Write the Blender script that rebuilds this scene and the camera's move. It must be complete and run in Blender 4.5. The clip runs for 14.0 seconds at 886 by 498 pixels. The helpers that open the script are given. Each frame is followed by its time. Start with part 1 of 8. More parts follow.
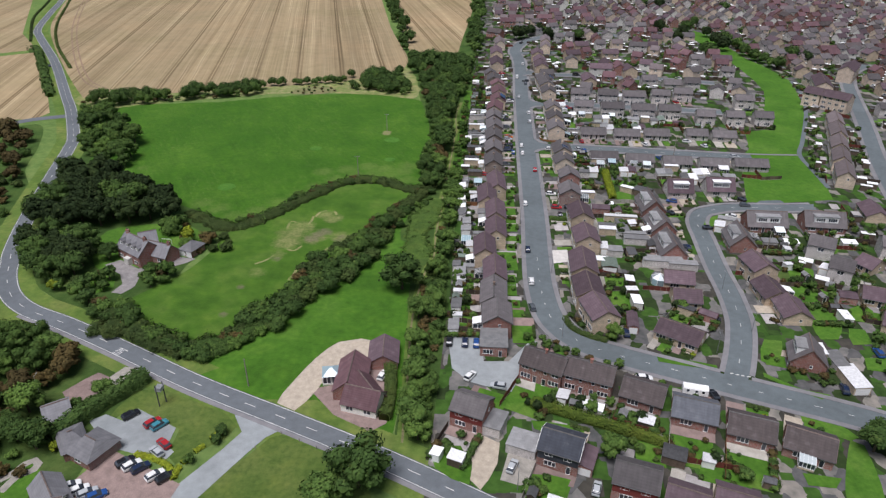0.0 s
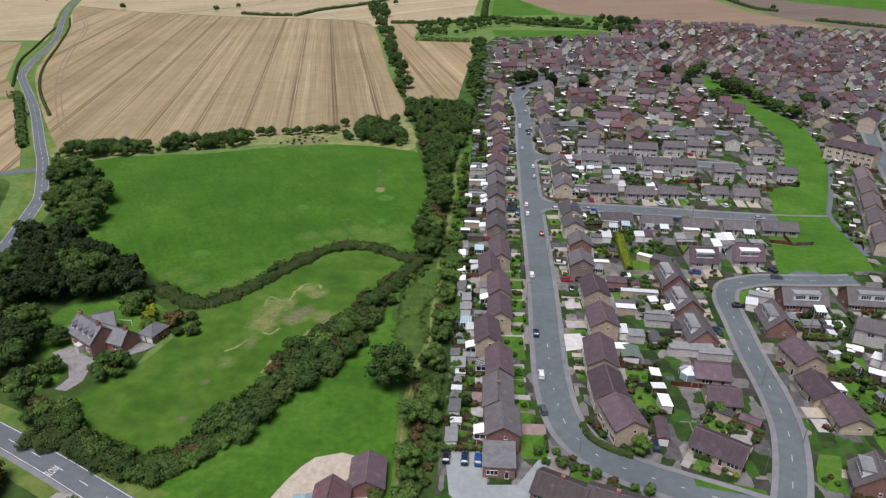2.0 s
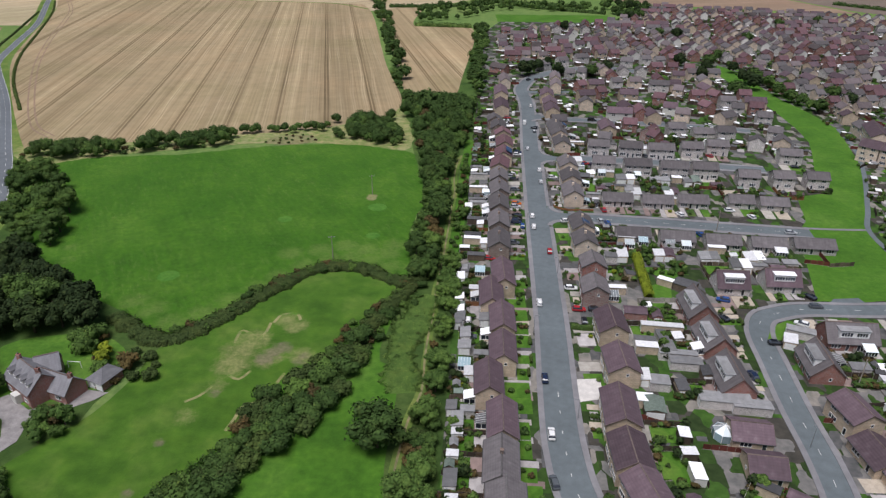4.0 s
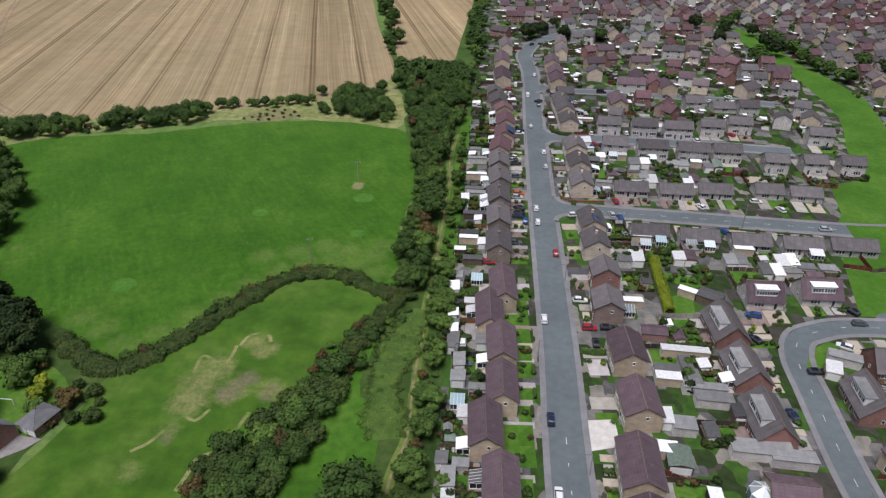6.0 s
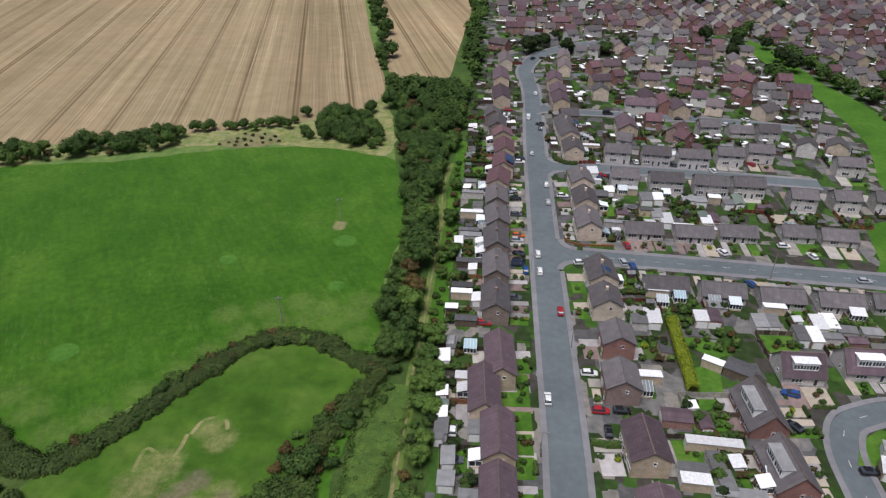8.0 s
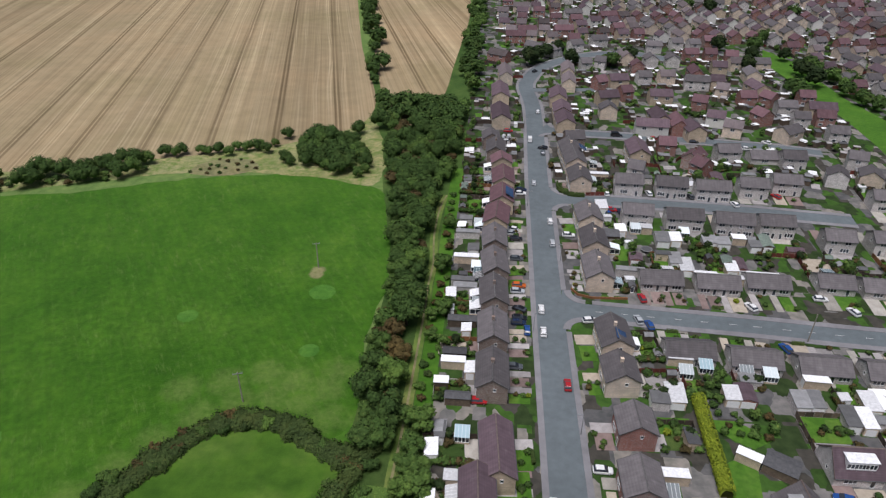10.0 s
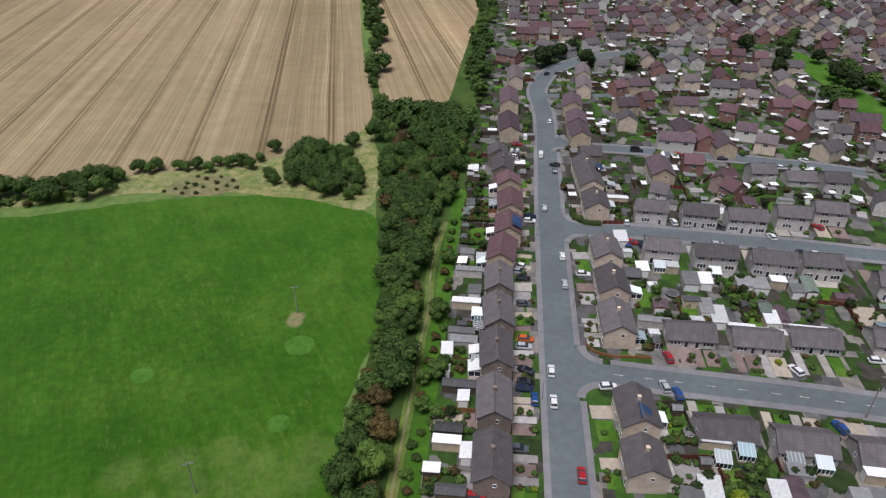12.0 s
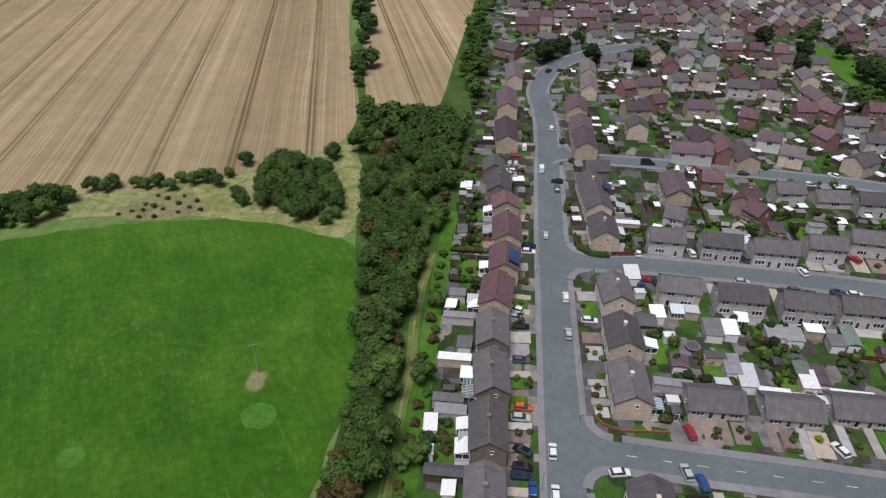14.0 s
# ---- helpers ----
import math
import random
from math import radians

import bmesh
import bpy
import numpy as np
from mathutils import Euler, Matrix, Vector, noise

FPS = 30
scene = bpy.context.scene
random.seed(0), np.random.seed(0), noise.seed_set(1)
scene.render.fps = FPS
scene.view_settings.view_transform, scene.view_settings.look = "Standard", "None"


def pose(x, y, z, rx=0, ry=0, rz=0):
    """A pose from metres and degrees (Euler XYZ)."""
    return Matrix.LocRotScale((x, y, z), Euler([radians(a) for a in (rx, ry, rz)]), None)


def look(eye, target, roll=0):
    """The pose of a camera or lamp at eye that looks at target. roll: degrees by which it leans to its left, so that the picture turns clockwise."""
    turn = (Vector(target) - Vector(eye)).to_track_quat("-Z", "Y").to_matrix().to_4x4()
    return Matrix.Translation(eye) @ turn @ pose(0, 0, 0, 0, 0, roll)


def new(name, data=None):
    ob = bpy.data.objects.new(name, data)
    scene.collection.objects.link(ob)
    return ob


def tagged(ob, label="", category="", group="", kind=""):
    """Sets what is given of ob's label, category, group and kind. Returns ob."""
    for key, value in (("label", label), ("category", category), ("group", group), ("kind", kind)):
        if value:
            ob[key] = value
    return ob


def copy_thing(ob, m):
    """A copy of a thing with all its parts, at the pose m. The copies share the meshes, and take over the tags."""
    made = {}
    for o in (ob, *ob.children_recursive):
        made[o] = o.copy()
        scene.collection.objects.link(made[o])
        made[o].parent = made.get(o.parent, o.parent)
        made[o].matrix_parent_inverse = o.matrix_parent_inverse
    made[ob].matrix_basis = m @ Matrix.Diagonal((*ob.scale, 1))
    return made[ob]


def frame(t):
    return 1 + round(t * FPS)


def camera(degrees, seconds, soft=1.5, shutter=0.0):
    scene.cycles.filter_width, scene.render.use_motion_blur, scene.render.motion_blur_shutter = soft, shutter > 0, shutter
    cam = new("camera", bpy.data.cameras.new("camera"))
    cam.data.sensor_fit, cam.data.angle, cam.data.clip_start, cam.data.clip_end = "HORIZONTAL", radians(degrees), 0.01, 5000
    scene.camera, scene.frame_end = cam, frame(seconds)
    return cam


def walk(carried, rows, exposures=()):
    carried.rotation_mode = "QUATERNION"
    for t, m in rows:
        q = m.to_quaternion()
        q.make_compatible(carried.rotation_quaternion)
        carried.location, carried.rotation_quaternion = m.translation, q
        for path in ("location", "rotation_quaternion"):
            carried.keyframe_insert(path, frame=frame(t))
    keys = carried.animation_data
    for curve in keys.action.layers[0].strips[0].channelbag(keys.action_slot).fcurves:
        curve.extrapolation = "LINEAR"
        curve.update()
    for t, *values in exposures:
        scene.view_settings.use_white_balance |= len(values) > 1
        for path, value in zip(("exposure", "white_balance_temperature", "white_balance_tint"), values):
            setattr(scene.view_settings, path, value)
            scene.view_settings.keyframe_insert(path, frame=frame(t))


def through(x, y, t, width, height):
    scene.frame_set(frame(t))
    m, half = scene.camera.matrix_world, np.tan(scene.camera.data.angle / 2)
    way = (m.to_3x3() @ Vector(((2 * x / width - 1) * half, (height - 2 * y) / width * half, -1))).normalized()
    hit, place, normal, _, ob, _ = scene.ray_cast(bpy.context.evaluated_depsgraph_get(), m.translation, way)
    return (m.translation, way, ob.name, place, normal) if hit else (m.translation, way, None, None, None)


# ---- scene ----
cam = camera(66.4, 14.0, soft=1.3)
METRES, EYE, TILT, LEAN, TURN = 215.0, 112.45, 0.0, 0.0, 4.3
ROWS = [
    (0.0, 0.0, 0.0, 0.0, 0.15, -28.86, -0.27),
    (0.5, 0.0003, 0.0357, 0.0, 0.16, -28.13, -0.28),
    (1.0, 0.0011, 0.0716, 0.0001, 0.17, -27.41, -0.31),
    (1.5, 0.0023, 0.1073, -0.0003, 0.18, -26.68, -0.33),
    (2.0, 0.004, 0.1431, -0.0003, 0.19, -25.96, -0.35),
    (2.5, 0.0057, 0.1788, -0.0007, 0.21, -25.23, -0.38),
    (3.0, 0.0075, 0.2141, -0.001, 0.24, -24.87, -0.41),
    (3.2, 0.0083, 0.2282, -0.0011, 0.28, -25.43, -0.39),
    (5.3, 0.0183, 0.3777, -0.0021, 0.41, -29.83, -0.4),
    (5.5, 0.0194, 0.3922, -0.0021, 0.4, -30.5, -0.38),
    (6.0, 0.0223, 0.4286, -0.001, 0.41, -31.14, -0.36),
    (6.5, 0.0251, 0.4647, -0.0012, 0.42, -31.13, -0.39),
    (7.0, 0.0286, 0.5005, -0.0009, 0.43, -31.12, -0.41),
    (7.5, 0.0315, 0.5338, 0.0001, 0.44, -31.12, -0.43),
    (8.0, 0.0348, 0.5698, -0.0002, 0.45, -31.09, -0.46),
    (8.5, 0.038, 0.6053, -0.0, 0.47, -31.07, -0.46),
    (9.0, 0.0412, 0.6409, 0.0003, 0.49, -31.08, -0.48),
    (9.2, 0.0424, 0.6552, 0.0002, 0.53, -31.11, -0.5),
    (11.3, 0.0556, 0.8052, -0.0027, 0.5, -31.8, -0.51),
    (11.5, 0.0572, 0.8193, -0.0028, 1.18, -31.96, -0.54),
    (12.0, 0.0615, 0.8544, -0.0026, 1.49, -32.41, -0.53),
    (12.5, 0.0648, 0.8899, -0.0025, 1.5, -32.87, -0.56),
    (13.0, 0.0683, 0.9256, -0.0024, 1.52, -33.33, -0.55),
    (13.5, 0.0711, 0.9612, -0.0023, 1.51, -33.8, -0.56),
    (14.0, 0.0741, 0.9968, -0.0024, 1.51, -34.26, -0.59),
]
walk(cam, [(t, pose(0, 0, EYE, TILT, LEAN, TURN) @ pose(METRES * x, METRES * y, METRES * z, 90 + pitch, roll, yaw)) for t, x, y, z, yaw, pitch, roll in ROWS], [(0, 0.08), (3, 0.05), (5.5, 0.0), (9, -0.04), (11.5, -0.08), (14, -0.08)])

# ---- light: an even overcast day ----
scene.view_settings.exposure = 0.0
world = bpy.data.worlds.new("overcast_sky")
scene.world = world
world.use_nodes = True
wn = world.node_tree
sky = wn.nodes.new("ShaderNodeTexSky")
sky.sky_type = "NISHITA"
sky.sun_disc = False
sky.sun_elevation, sky.sun_rotation = radians(70), radians(204)
sky.dust_density, sky.air_density = 4.0, 1.0
soft_sky = wn.nodes.new("ShaderNodeHueSaturation")
soft_sky.inputs["Saturation"].default_value = 1.0
wn.links.new(sky.outputs[0], soft_sky.inputs["Color"])
wn.links.new(soft_sky.outputs[0], wn.nodes["Background"].inputs[0])
wn.nodes["Background"].inputs[1].default_value = 0.05
sun_data = bpy.data.lights.new("sun", "SUN")
sun_data.energy, sun_data.angle, sun_data.color = 3.6, radians(34), (0.985, 0.975, 1.03)
sun = new("sun", sun_data)
sun.matrix_world = look((-30, -66, 200), (0, 0, 0))

# ---- materials ----
def mat(name, rough=0.8, metal=0.0, spec=0.3):
    m = bpy.data.materials.new(name)
    m.use_nodes = True
    b = m.node_tree.nodes["Principled BSDF"]
    b.inputs["Roughness"].default_value = rough
    b.inputs["Metallic"].default_value = metal
    b.inputs["Specular IOR Level"].default_value = spec
    return m, m.node_tree, b


def node(nt, kind, **values):
    n = nt.nodes.new(kind)
    for k, v in values.items():
        n.inputs[k.replace("_", " ")].default_value = v
    return n


def ramp(nt, source, stops):
    r = nt.nodes.new("ShaderNodeValToRGB")
    els = r.color_ramp.elements
    while len(els) < len(stops):
        els.new(0.5)
    for e, (at, c) in zip(els, stops):
        e.position, e.color = at, (*c, 1)
    nt.links.new(source, r.inputs[0])
    return r.outputs[0]


def mixed(nt, a, b, how="MIX", fac=0.5):
    m = nt.nodes.new("ShaderNodeMix")
    m.data_type, m.blend_type = "RGBA", how
    for value, socket in ((fac, m.inputs[0]), (a, m.inputs[6]), (b, m.inputs[7])):
        if hasattr(value, "is_output"):
            nt.links.new(value, socket)
        elif isinstance(value, tuple):
            socket.default_value = (*value, 1)
        else:
            socket.default_value = value
    return m.outputs[2]


def noise_of(nt, scale, detail=3.0, stretch=(1, 1, 1), turn=0.0, where="Object", rough=0.55):
    tc = nt.nodes.new("ShaderNodeTexCoord")
    mp = nt.nodes.new("ShaderNodeMapping")
    mp.vector_type = "TEXTURE"
    mp.inputs["Rotation"].default_value = (0, 0, radians(turn))
    mp.inputs["Scale"].default_value = tuple(1 / k for k in stretch)
    n = node(nt, "ShaderNodeTexNoise", Scale=scale, Detail=detail, Roughness=rough)
    nt.links.new(tc.outputs[where], mp.inputs[0])
    nt.links.new(mp.outputs[0], n.inputs["Vector"])
    return n.outputs["Fac"]


def bumped(nt, b, source, strength=0.3, distance=0.05):
    u = node(nt, "ShaderNodeBump", Strength=strength, Distance=distance)
    nt.links.new(source, u.inputs["Height"])
    nt.links.new(u.outputs[0], b.inputs["Normal"])


def tint(c, k):
    return tuple(min(1, v * k) for v in c)


def plain(name, c, rough=0.7, metal=0.0, vary=0.25, scale=1.5, per_object=0.25, spec=0.3):
    """A surface of one colour with stains at two scales and a shift from object to object."""
    m, nt, b = mat(name, rough, metal, spec)
    big = ramp(nt, noise_of(nt, scale, 4), [(0.3, tint(c, 1 - vary)), (0.7, tint(c, 1 + vary))])
    fine = ramp(nt, noise_of(nt, scale * 9, 2), [(0.3, (0.85,) * 3), (0.7, (1.1,) * 3)])
    col = mixed(nt, big, fine, "MULTIPLY", 1.0)
    info = nt.nodes.new("ShaderNodeObjectInfo")
    own = ramp(nt, info.outputs["Random"], [(0.0, (1 - per_object,) * 3), (1.0, (1 + per_object * 0.6,) * 3)])
    nt.links.new(mixed(nt, col, own, "MULTIPLY", 1.0), b.inputs["Base Color"])
    return m


def grass(name, dark, mid, light, stripe=0.0, turn=0.0, patch=0.012, tuft=0.35, speck=0.0, rough=0.85):
    m, nt, b = mat(name, 0.95, 0, 0.1)
    b.inputs["Sheen Weight"].default_value, b.inputs["Sheen Roughness"].default_value = 0.34, 0.6
    b.inputs["Sheen Tint"].default_value = (0.34, 0.66, 0.16, 1)
    big = ramp(nt, noise_of(nt, patch, 5), [(0.32, dark), (0.5, mid), (0.7, light)])
    mid_n = ramp(nt, noise_of(nt, tuft, 5), [(0.3, (0.66, 0.72, 0.68)), (0.7, (1.26, 1.2, 1.15))])
    col = mixed(nt, big, mid_n, "MULTIPLY", rough)
    blot = ramp(nt, noise_of(nt, 0.13, 6, rough=0.7), [(0.3, (0.72, 0.78, 0.74)), (0.5, (1.0, 1.0, 1.0)), (0.72, (1.34, 1.17, 1.15))])
    col = mixed(nt, col, blot, "MULTIPLY", 1.0)
    if stripe:
        s = ramp(nt, noise_of(nt, 0.5, 4, (1, 0.03, 1), turn, rough=0.7), [(0.38, (1 - stripe,) * 3), (0.62, (1 + stripe,) * 3)])
        col = mixed(nt, col, s, "MULTIPLY", 1.0)
    if speck:
        dots = ramp(nt, noise_of(nt, 0.8, 5, (1, 0.22, 1), turn, rough=0.8), [(0.53, (0.0,) * 3), (0.74, (0.6,) * 3)])
        bare = ramp(nt, noise_of(nt, 0.035, 4), [(0.4, (0.25,) * 3), (0.62, (1.0,) * 3)])
        col = mixed(nt, col, (0.15, 0.2, 0.055), "MIX", mixed(nt, dots, bare, "MULTIPLY", 1.0))
        wheel = ramp(nt, noise_of(nt, 0.11, 3, (1, 0.015, 1), turn - 16, rough=0.7), [(0.4, (0.9, 0.93, 0.9)), (0.6, (1.07, 1.05, 1.05))])
        col = mixed(nt, col, wheel, "MULTIPLY", 1.0)
    nt.links.new(col, b.inputs["Base Color"])
    bumped(nt, b, noise_of(nt, 2.0, 4), 0.5, 0.15)
    return m


def stubble(name, base, turn, across=0.13, lines=24.0, strength=1.0):
    """Cut corn: swathes of straw, narrow combine lines and paired wheelings, all along one heading."""
    m, nt, b = mat(name, 0.95, 0, 0.1)
    b.inputs["Sheen Weight"].default_value, b.inputs["Sheen Roughness"].default_value = 0.15, 0.6
    b.inputs["Sheen Tint"].default_value = (0.8, 0.7, 0.5, 1)
    k = strength
    cloud = ramp(nt, noise_of(nt, 0.011, 6, rough=0.65), [(0.3, tuple(v * k for v, k in zip(base, (0.84, 0.88, 0.8)))), (0.5, base), (0.7, tuple(v * k for v, k in zip(base, (1.14, 1.08, 1.06))))])
    swathe = ramp(nt, noise_of(nt, across, 4, (1, 0.004, 1), turn, rough=0.75), [(0.34, tuple(1 - k * v for v in (0.3, 0.33, 0.36))), (0.46, (0.97, 0.96, 0.95)), (0.56, (1.0, 1.0, 1.0)), (0.68, tuple(1 + k * v for v in (0.26, 0.29, 0.33)))])
    col = mixed(nt, cloud, swathe, "MULTIPLY", 1.0)
    broad = ramp(nt, noise_of(nt, 0.028, 2, (1, 0.01, 1), turn), [(0.35, (0.86, 0.85, 0.84)), (0.65, (1.1, 1.1, 1.1))])
    col = mixed(nt, col, broad, "MULTIPLY", k)
    fine = ramp(nt, noise_of(nt, 0.8, 3, (1, 0.006, 1), turn), [(0.35, (0.84,) * 3), (0.65, (1.13,) * 3)])
    col = mixed(nt, col, fine, "MULTIPLY", 0.9)
    tc = nt.nodes.new("ShaderNodeTexCoord")
    mp = nt.nodes.new("ShaderNodeMapping")
    mp.vector_type = "TEXTURE"
    mp.inputs["Rotation"].default_value = (0, 0, radians(turn))
    sep = nt.nodes.new("ShaderNodeSeparateXYZ")
    nt.links.new(tc.outputs["Object"], mp.inputs[0])
    nt.links.new(mp.outputs[0], sep.inputs[0])
    # wheelings: two dark ruts beside each other, one pair to each swathe width
    wob = noise_of(nt, 0.01, 2)
    def op(kind, a, c):
        n = nt.nodes.new("ShaderNodeMath")
        n.operation = kind
        for v, sock in ((a, n.inputs[0]), (c, n.inputs[1])):
            if hasattr(v, "is_output"):
                nt.links.new(v, sock)
            else:
                sock.default_value = v
        return n.outputs[0]
    run = op("FRACT", op("ADD", op("DIVIDE", sep.outputs[0], lines), op("ADD", op("MULTIPLY", wob, 0.03), 0.357)), 0.0)
    off = op("ABSOLUTE", op("SUBTRACT", op("ABSOLUTE", op("SUBTRACT", run, 0.5), 0.0), 0.036), 0.0)
    rut = ramp(nt, op("MULTIPLY", off, 10.0), [(0.0, (0.42, 0.38, 0.34)), (0.16, (0.5, 0.46, 0.42)), (0.3, (1, 1, 1))])
    faint = ramp(nt, noise_of(nt, 0.02, 3, (1, 0.12, 1), turn), [(0.3, (0.35 * k,) * 3), (0.6, (0.95 * k,) * 3)])
    col = mixed(nt, col, rut, "MULTIPLY", faint)
    run = op("FRACT", op("ADD", op("DIVIDE", sep.outputs[0], lines / 3.7), op("MULTIPLY", noise_of(nt, 0.004, 2), 1.6)), 0.0)
    off = op("ABSOLUTE", op("SUBTRACT", op("ABSOLUTE", op("SUBTRACT", run, 0.5), 0.0), 0.1), 0.0)
    straw = ramp(nt, op("MULTIPLY", off, 5.0), [(0.0, (1.34, 1.38, 1.46)), (0.2, (1.25, 1.28, 1.34)), (0.36, (1, 1, 1))])
    some = ramp(nt, noise_of(nt, 0.045, 3, (1, 0.1, 1), turn), [(0.42, (0.0,) * 3), (0.6, (k,) * 3)])
    col = mixed(nt, col, straw, "MULTIPLY", some)
    grit = ramp(nt, noise_of(nt, 0.12, 6), [(0.3, (0.9,) * 3), (0.7, (1.08,) * 3)])
    nt.links.new(mixed(nt, col, grit, "MULTIPLY", 1.0), b.inputs["Base Color"])
    return m


def leaves(name, dark, light):
    m, nt, b = mat(name, 0.85, 0, 0.15)
    geo = nt.nodes.new("ShaderNodeNewGeometry")
    info = nt.nodes.new("ShaderNodeObjectInfo")
    leaf = ramp(nt, geo.outputs["Random Per Island"], [(0.0, tuple(0.7 * p + 0.3 * q for p, q in zip(dark, light))), (0.6, tuple((p + q) / 2 for p, q in zip(dark, light))), (0.95, tuple(0.2 * p + 0.85 * q for p, q in zip(dark, light))), (1.0, tuple(k * q for k, q in zip((1.25, 1.05, 1.0), light)))])
    own = ramp(nt, info.outputs["Random"], [(0.0, (0.72, 0.76, 0.75)), (0.5, (1.0, 1.0, 1.0)), (1.0, (1.22, 1.2, 1.05))])
    clump = ramp(nt, noise_of(nt, 0.35, 4, rough=0.65), [(0.3, (0.66, 0.7, 0.72)), (0.7, (1.25, 1.22, 1.12))])
    col = mixed(nt, mixed(nt, leaf, own, "MULTIPLY", 1.0), clump, "MULTIPLY", 1.0)
    dead = ramp(nt, noise_of(nt, 0.16, 5, where="Object", rough=0.7), [(0.52, (0.0,) * 3), (0.72, (0.22,) * 3)])
    col = mixed(nt, col, tuple(k * q for k, q in zip((1.5, 0.92, 0.8), light)), "MIX", dead)
    nt.links.new(col, b.inputs["Base Color"])
    return m


def tiles(name, c, per_object=0.3):
    """Concrete roof tiles: courses down the slope, lichen stains, one shade from roof to roof."""
    m, nt, b = mat(name, 0.85, 0, 0.25)
    stain = ramp(nt, noise_of(nt, 0.5, 5), [(0.3, tint(c, 0.78)), (0.6, c), (0.78, tuple(v * 0.8 + 0.055 for v in c))])
    streak = ramp(nt, noise_of(nt, 1.4, 3, (1, 0.12, 0.12)), [(0.3, (0.85,) * 3), (0.7, (1.12,) * 3)])
    col = mixed(nt, stain, streak, "MULTIPLY", 0.9)
    info = nt.nodes.new("ShaderNodeObjectInfo")
    own = ramp(nt, info.outputs["Random"], [(0.0, (1 - per_object,) * 3), (1.0, (1 + per_object,) * 3)])
    col = mixed(nt, col, own, "MULTIPLY", 1.0)
    geo = nt.nodes.new("ShaderNodeNewGeometry")
    col = mixed(nt, col, ramp(nt, geo.outputs["Random Per Island"], [(0.0, (0.75, 0.72, 0.72)), (1.0, (1.25, 1.2, 1.2))]), "MULTIPLY", 1.0)
    tc = nt.nodes.new("ShaderNodeTexCoord")
    w = node(nt, "ShaderNodeTexWave", Scale=0.95, Distortion=0.3)
    w.bands_direction = "Z"
    nt.links.new(tc.outputs["Object"], w.inputs["Vector"])
    course = ramp(nt, w.outputs["Fac"], [(0.0, (0.8,) * 3), (0.35, (1.04,) * 3)])
    nt.links.new(mixed(nt, col, course, "MULTIPLY", 0.3), b.inputs["Base Color"])
    bumped(nt, b, w.outputs["Fac"], 0.4, 0.04)
    return m


def bricks(name, c, mortar=(0.34, 0.31, 0.29)):
    m, nt, b = mat(name, 0.9, 0, 0.2)
    tc = nt.nodes.new("ShaderNodeTexCoord")
    mp = nt.nodes.new("ShaderNodeMapping")
    mp.inputs["Rotation"].default_value = (radians(90), 0, 0)
    n = node(nt, "ShaderNodeTexBrick", Scale=1.0)
    for k, v in (("Color1", (*tint(c, 0.85), 1)), ("Color2", (*tint(c, 1.15), 1)), ("Mortar", (*mortar, 1)), ("Mortar Size", 0.01), ("Brick Width", 0.225), ("Row Height", 0.075)):
        n.inputs[k].default_value = v
    nt.links.new(tc.outputs["Object"], mp.inputs[0])
    nt.links.new(mp.outputs[0], n.inputs["Vector"])
    stain = ramp(nt, noise_of(nt, 0.6, 5), [(0.3, (0.8,) * 3), (0.7, (1.15,) * 3)])
    info = nt.nodes.new("ShaderNodeObjectInfo")
    own = ramp(nt, info.outputs["Random"], [(0.0, (0.85,) * 3), (1.0, (1.12,) * 3)])
    nt.links.new(mixed(nt, mixed(nt, n.outputs["Color"], stain, "MULTIPLY", 1.0), own, "MULTIPLY", 1.0), b.inputs["Base Color"])
    return m


def asphalt(name, c, patches=0.15):
    m, nt, b = mat(name, 0.85, 0, 0.3)
    big = ramp(nt, noise_of(nt, 0.05, 6, rough=0.65), [(0.3, tint(c, 1 - patches)), (0.7, tint(c, 1 + patches))])
    worn = ramp(nt, noise_of(nt, 0.5, 4), [(0.3, (0.9,) * 3), (0.7, (1.1,) * 3)])
    grit = ramp(nt, noise_of(nt, 8.0, 2), [(0.3, (0.9,) * 3), (0.7, (1.08,) * 3)])
    nt.links.new(mixed(nt, mixed(nt, big, worn, "MULTIPLY", 1.0), grit, "MULTIPLY", 1.0), b.inputs["Base Color"])
    return m


def yard_mix(name):
    """Back yards between the houses: slabs, gravel, soil and small lawns in plots."""
    m, nt, b = mat(name, 0.95, 0, 0.1)
    tc = nt.nodes.new("ShaderNodeTexCoord")
    mp = nt.nodes.new("ShaderNodeMapping")
    mp.inputs["Scale"].default_value = (0.27, 0.19, 0.1)
    v = nt.nodes.new("ShaderNodeTexVoronoi")
    v.distance = "CHEBYCHEV"
    v.inputs["Scale"].default_value = 1.0
    nt.links.new(tc.outputs["Object"], mp.inputs[0])
    nt.links.new(mp.outputs[0], v.inputs["Vector"])
    sep = nt.nodes.new("ShaderNodeSeparateColor")
    nt.links.new(v.outputs["Color"], sep.inputs[0])
    plot = ramp(nt, sep.outputs[0], [(0.0, (0.045, 0.1, 0.02)), (0.16, (0.03, 0.05, 0.018)), (0.34, (0.16, 0.155, 0.155)), (0.48, (0.06, 0.056, 0.05)), (0.66, (0.1, 0.1, 0.105)), (0.78, (0.22, 0.205, 0.19)), (0.86, (0.035, 0.07, 0.018))])
    plot_node = plot.node
    plot_node.color_ramp.interpolation = "CONSTANT"
    mess = ramp(nt, noise_of(nt, 0.4, 5), [(0.3, (0.65, 0.68, 0.65)), (0.7, (1.25, 1.2, 1.15))])
    nt.links.new(mixed(nt, plot, mess, "MULTIPLY", 1.0), b.inputs["Base Color"])
    return m


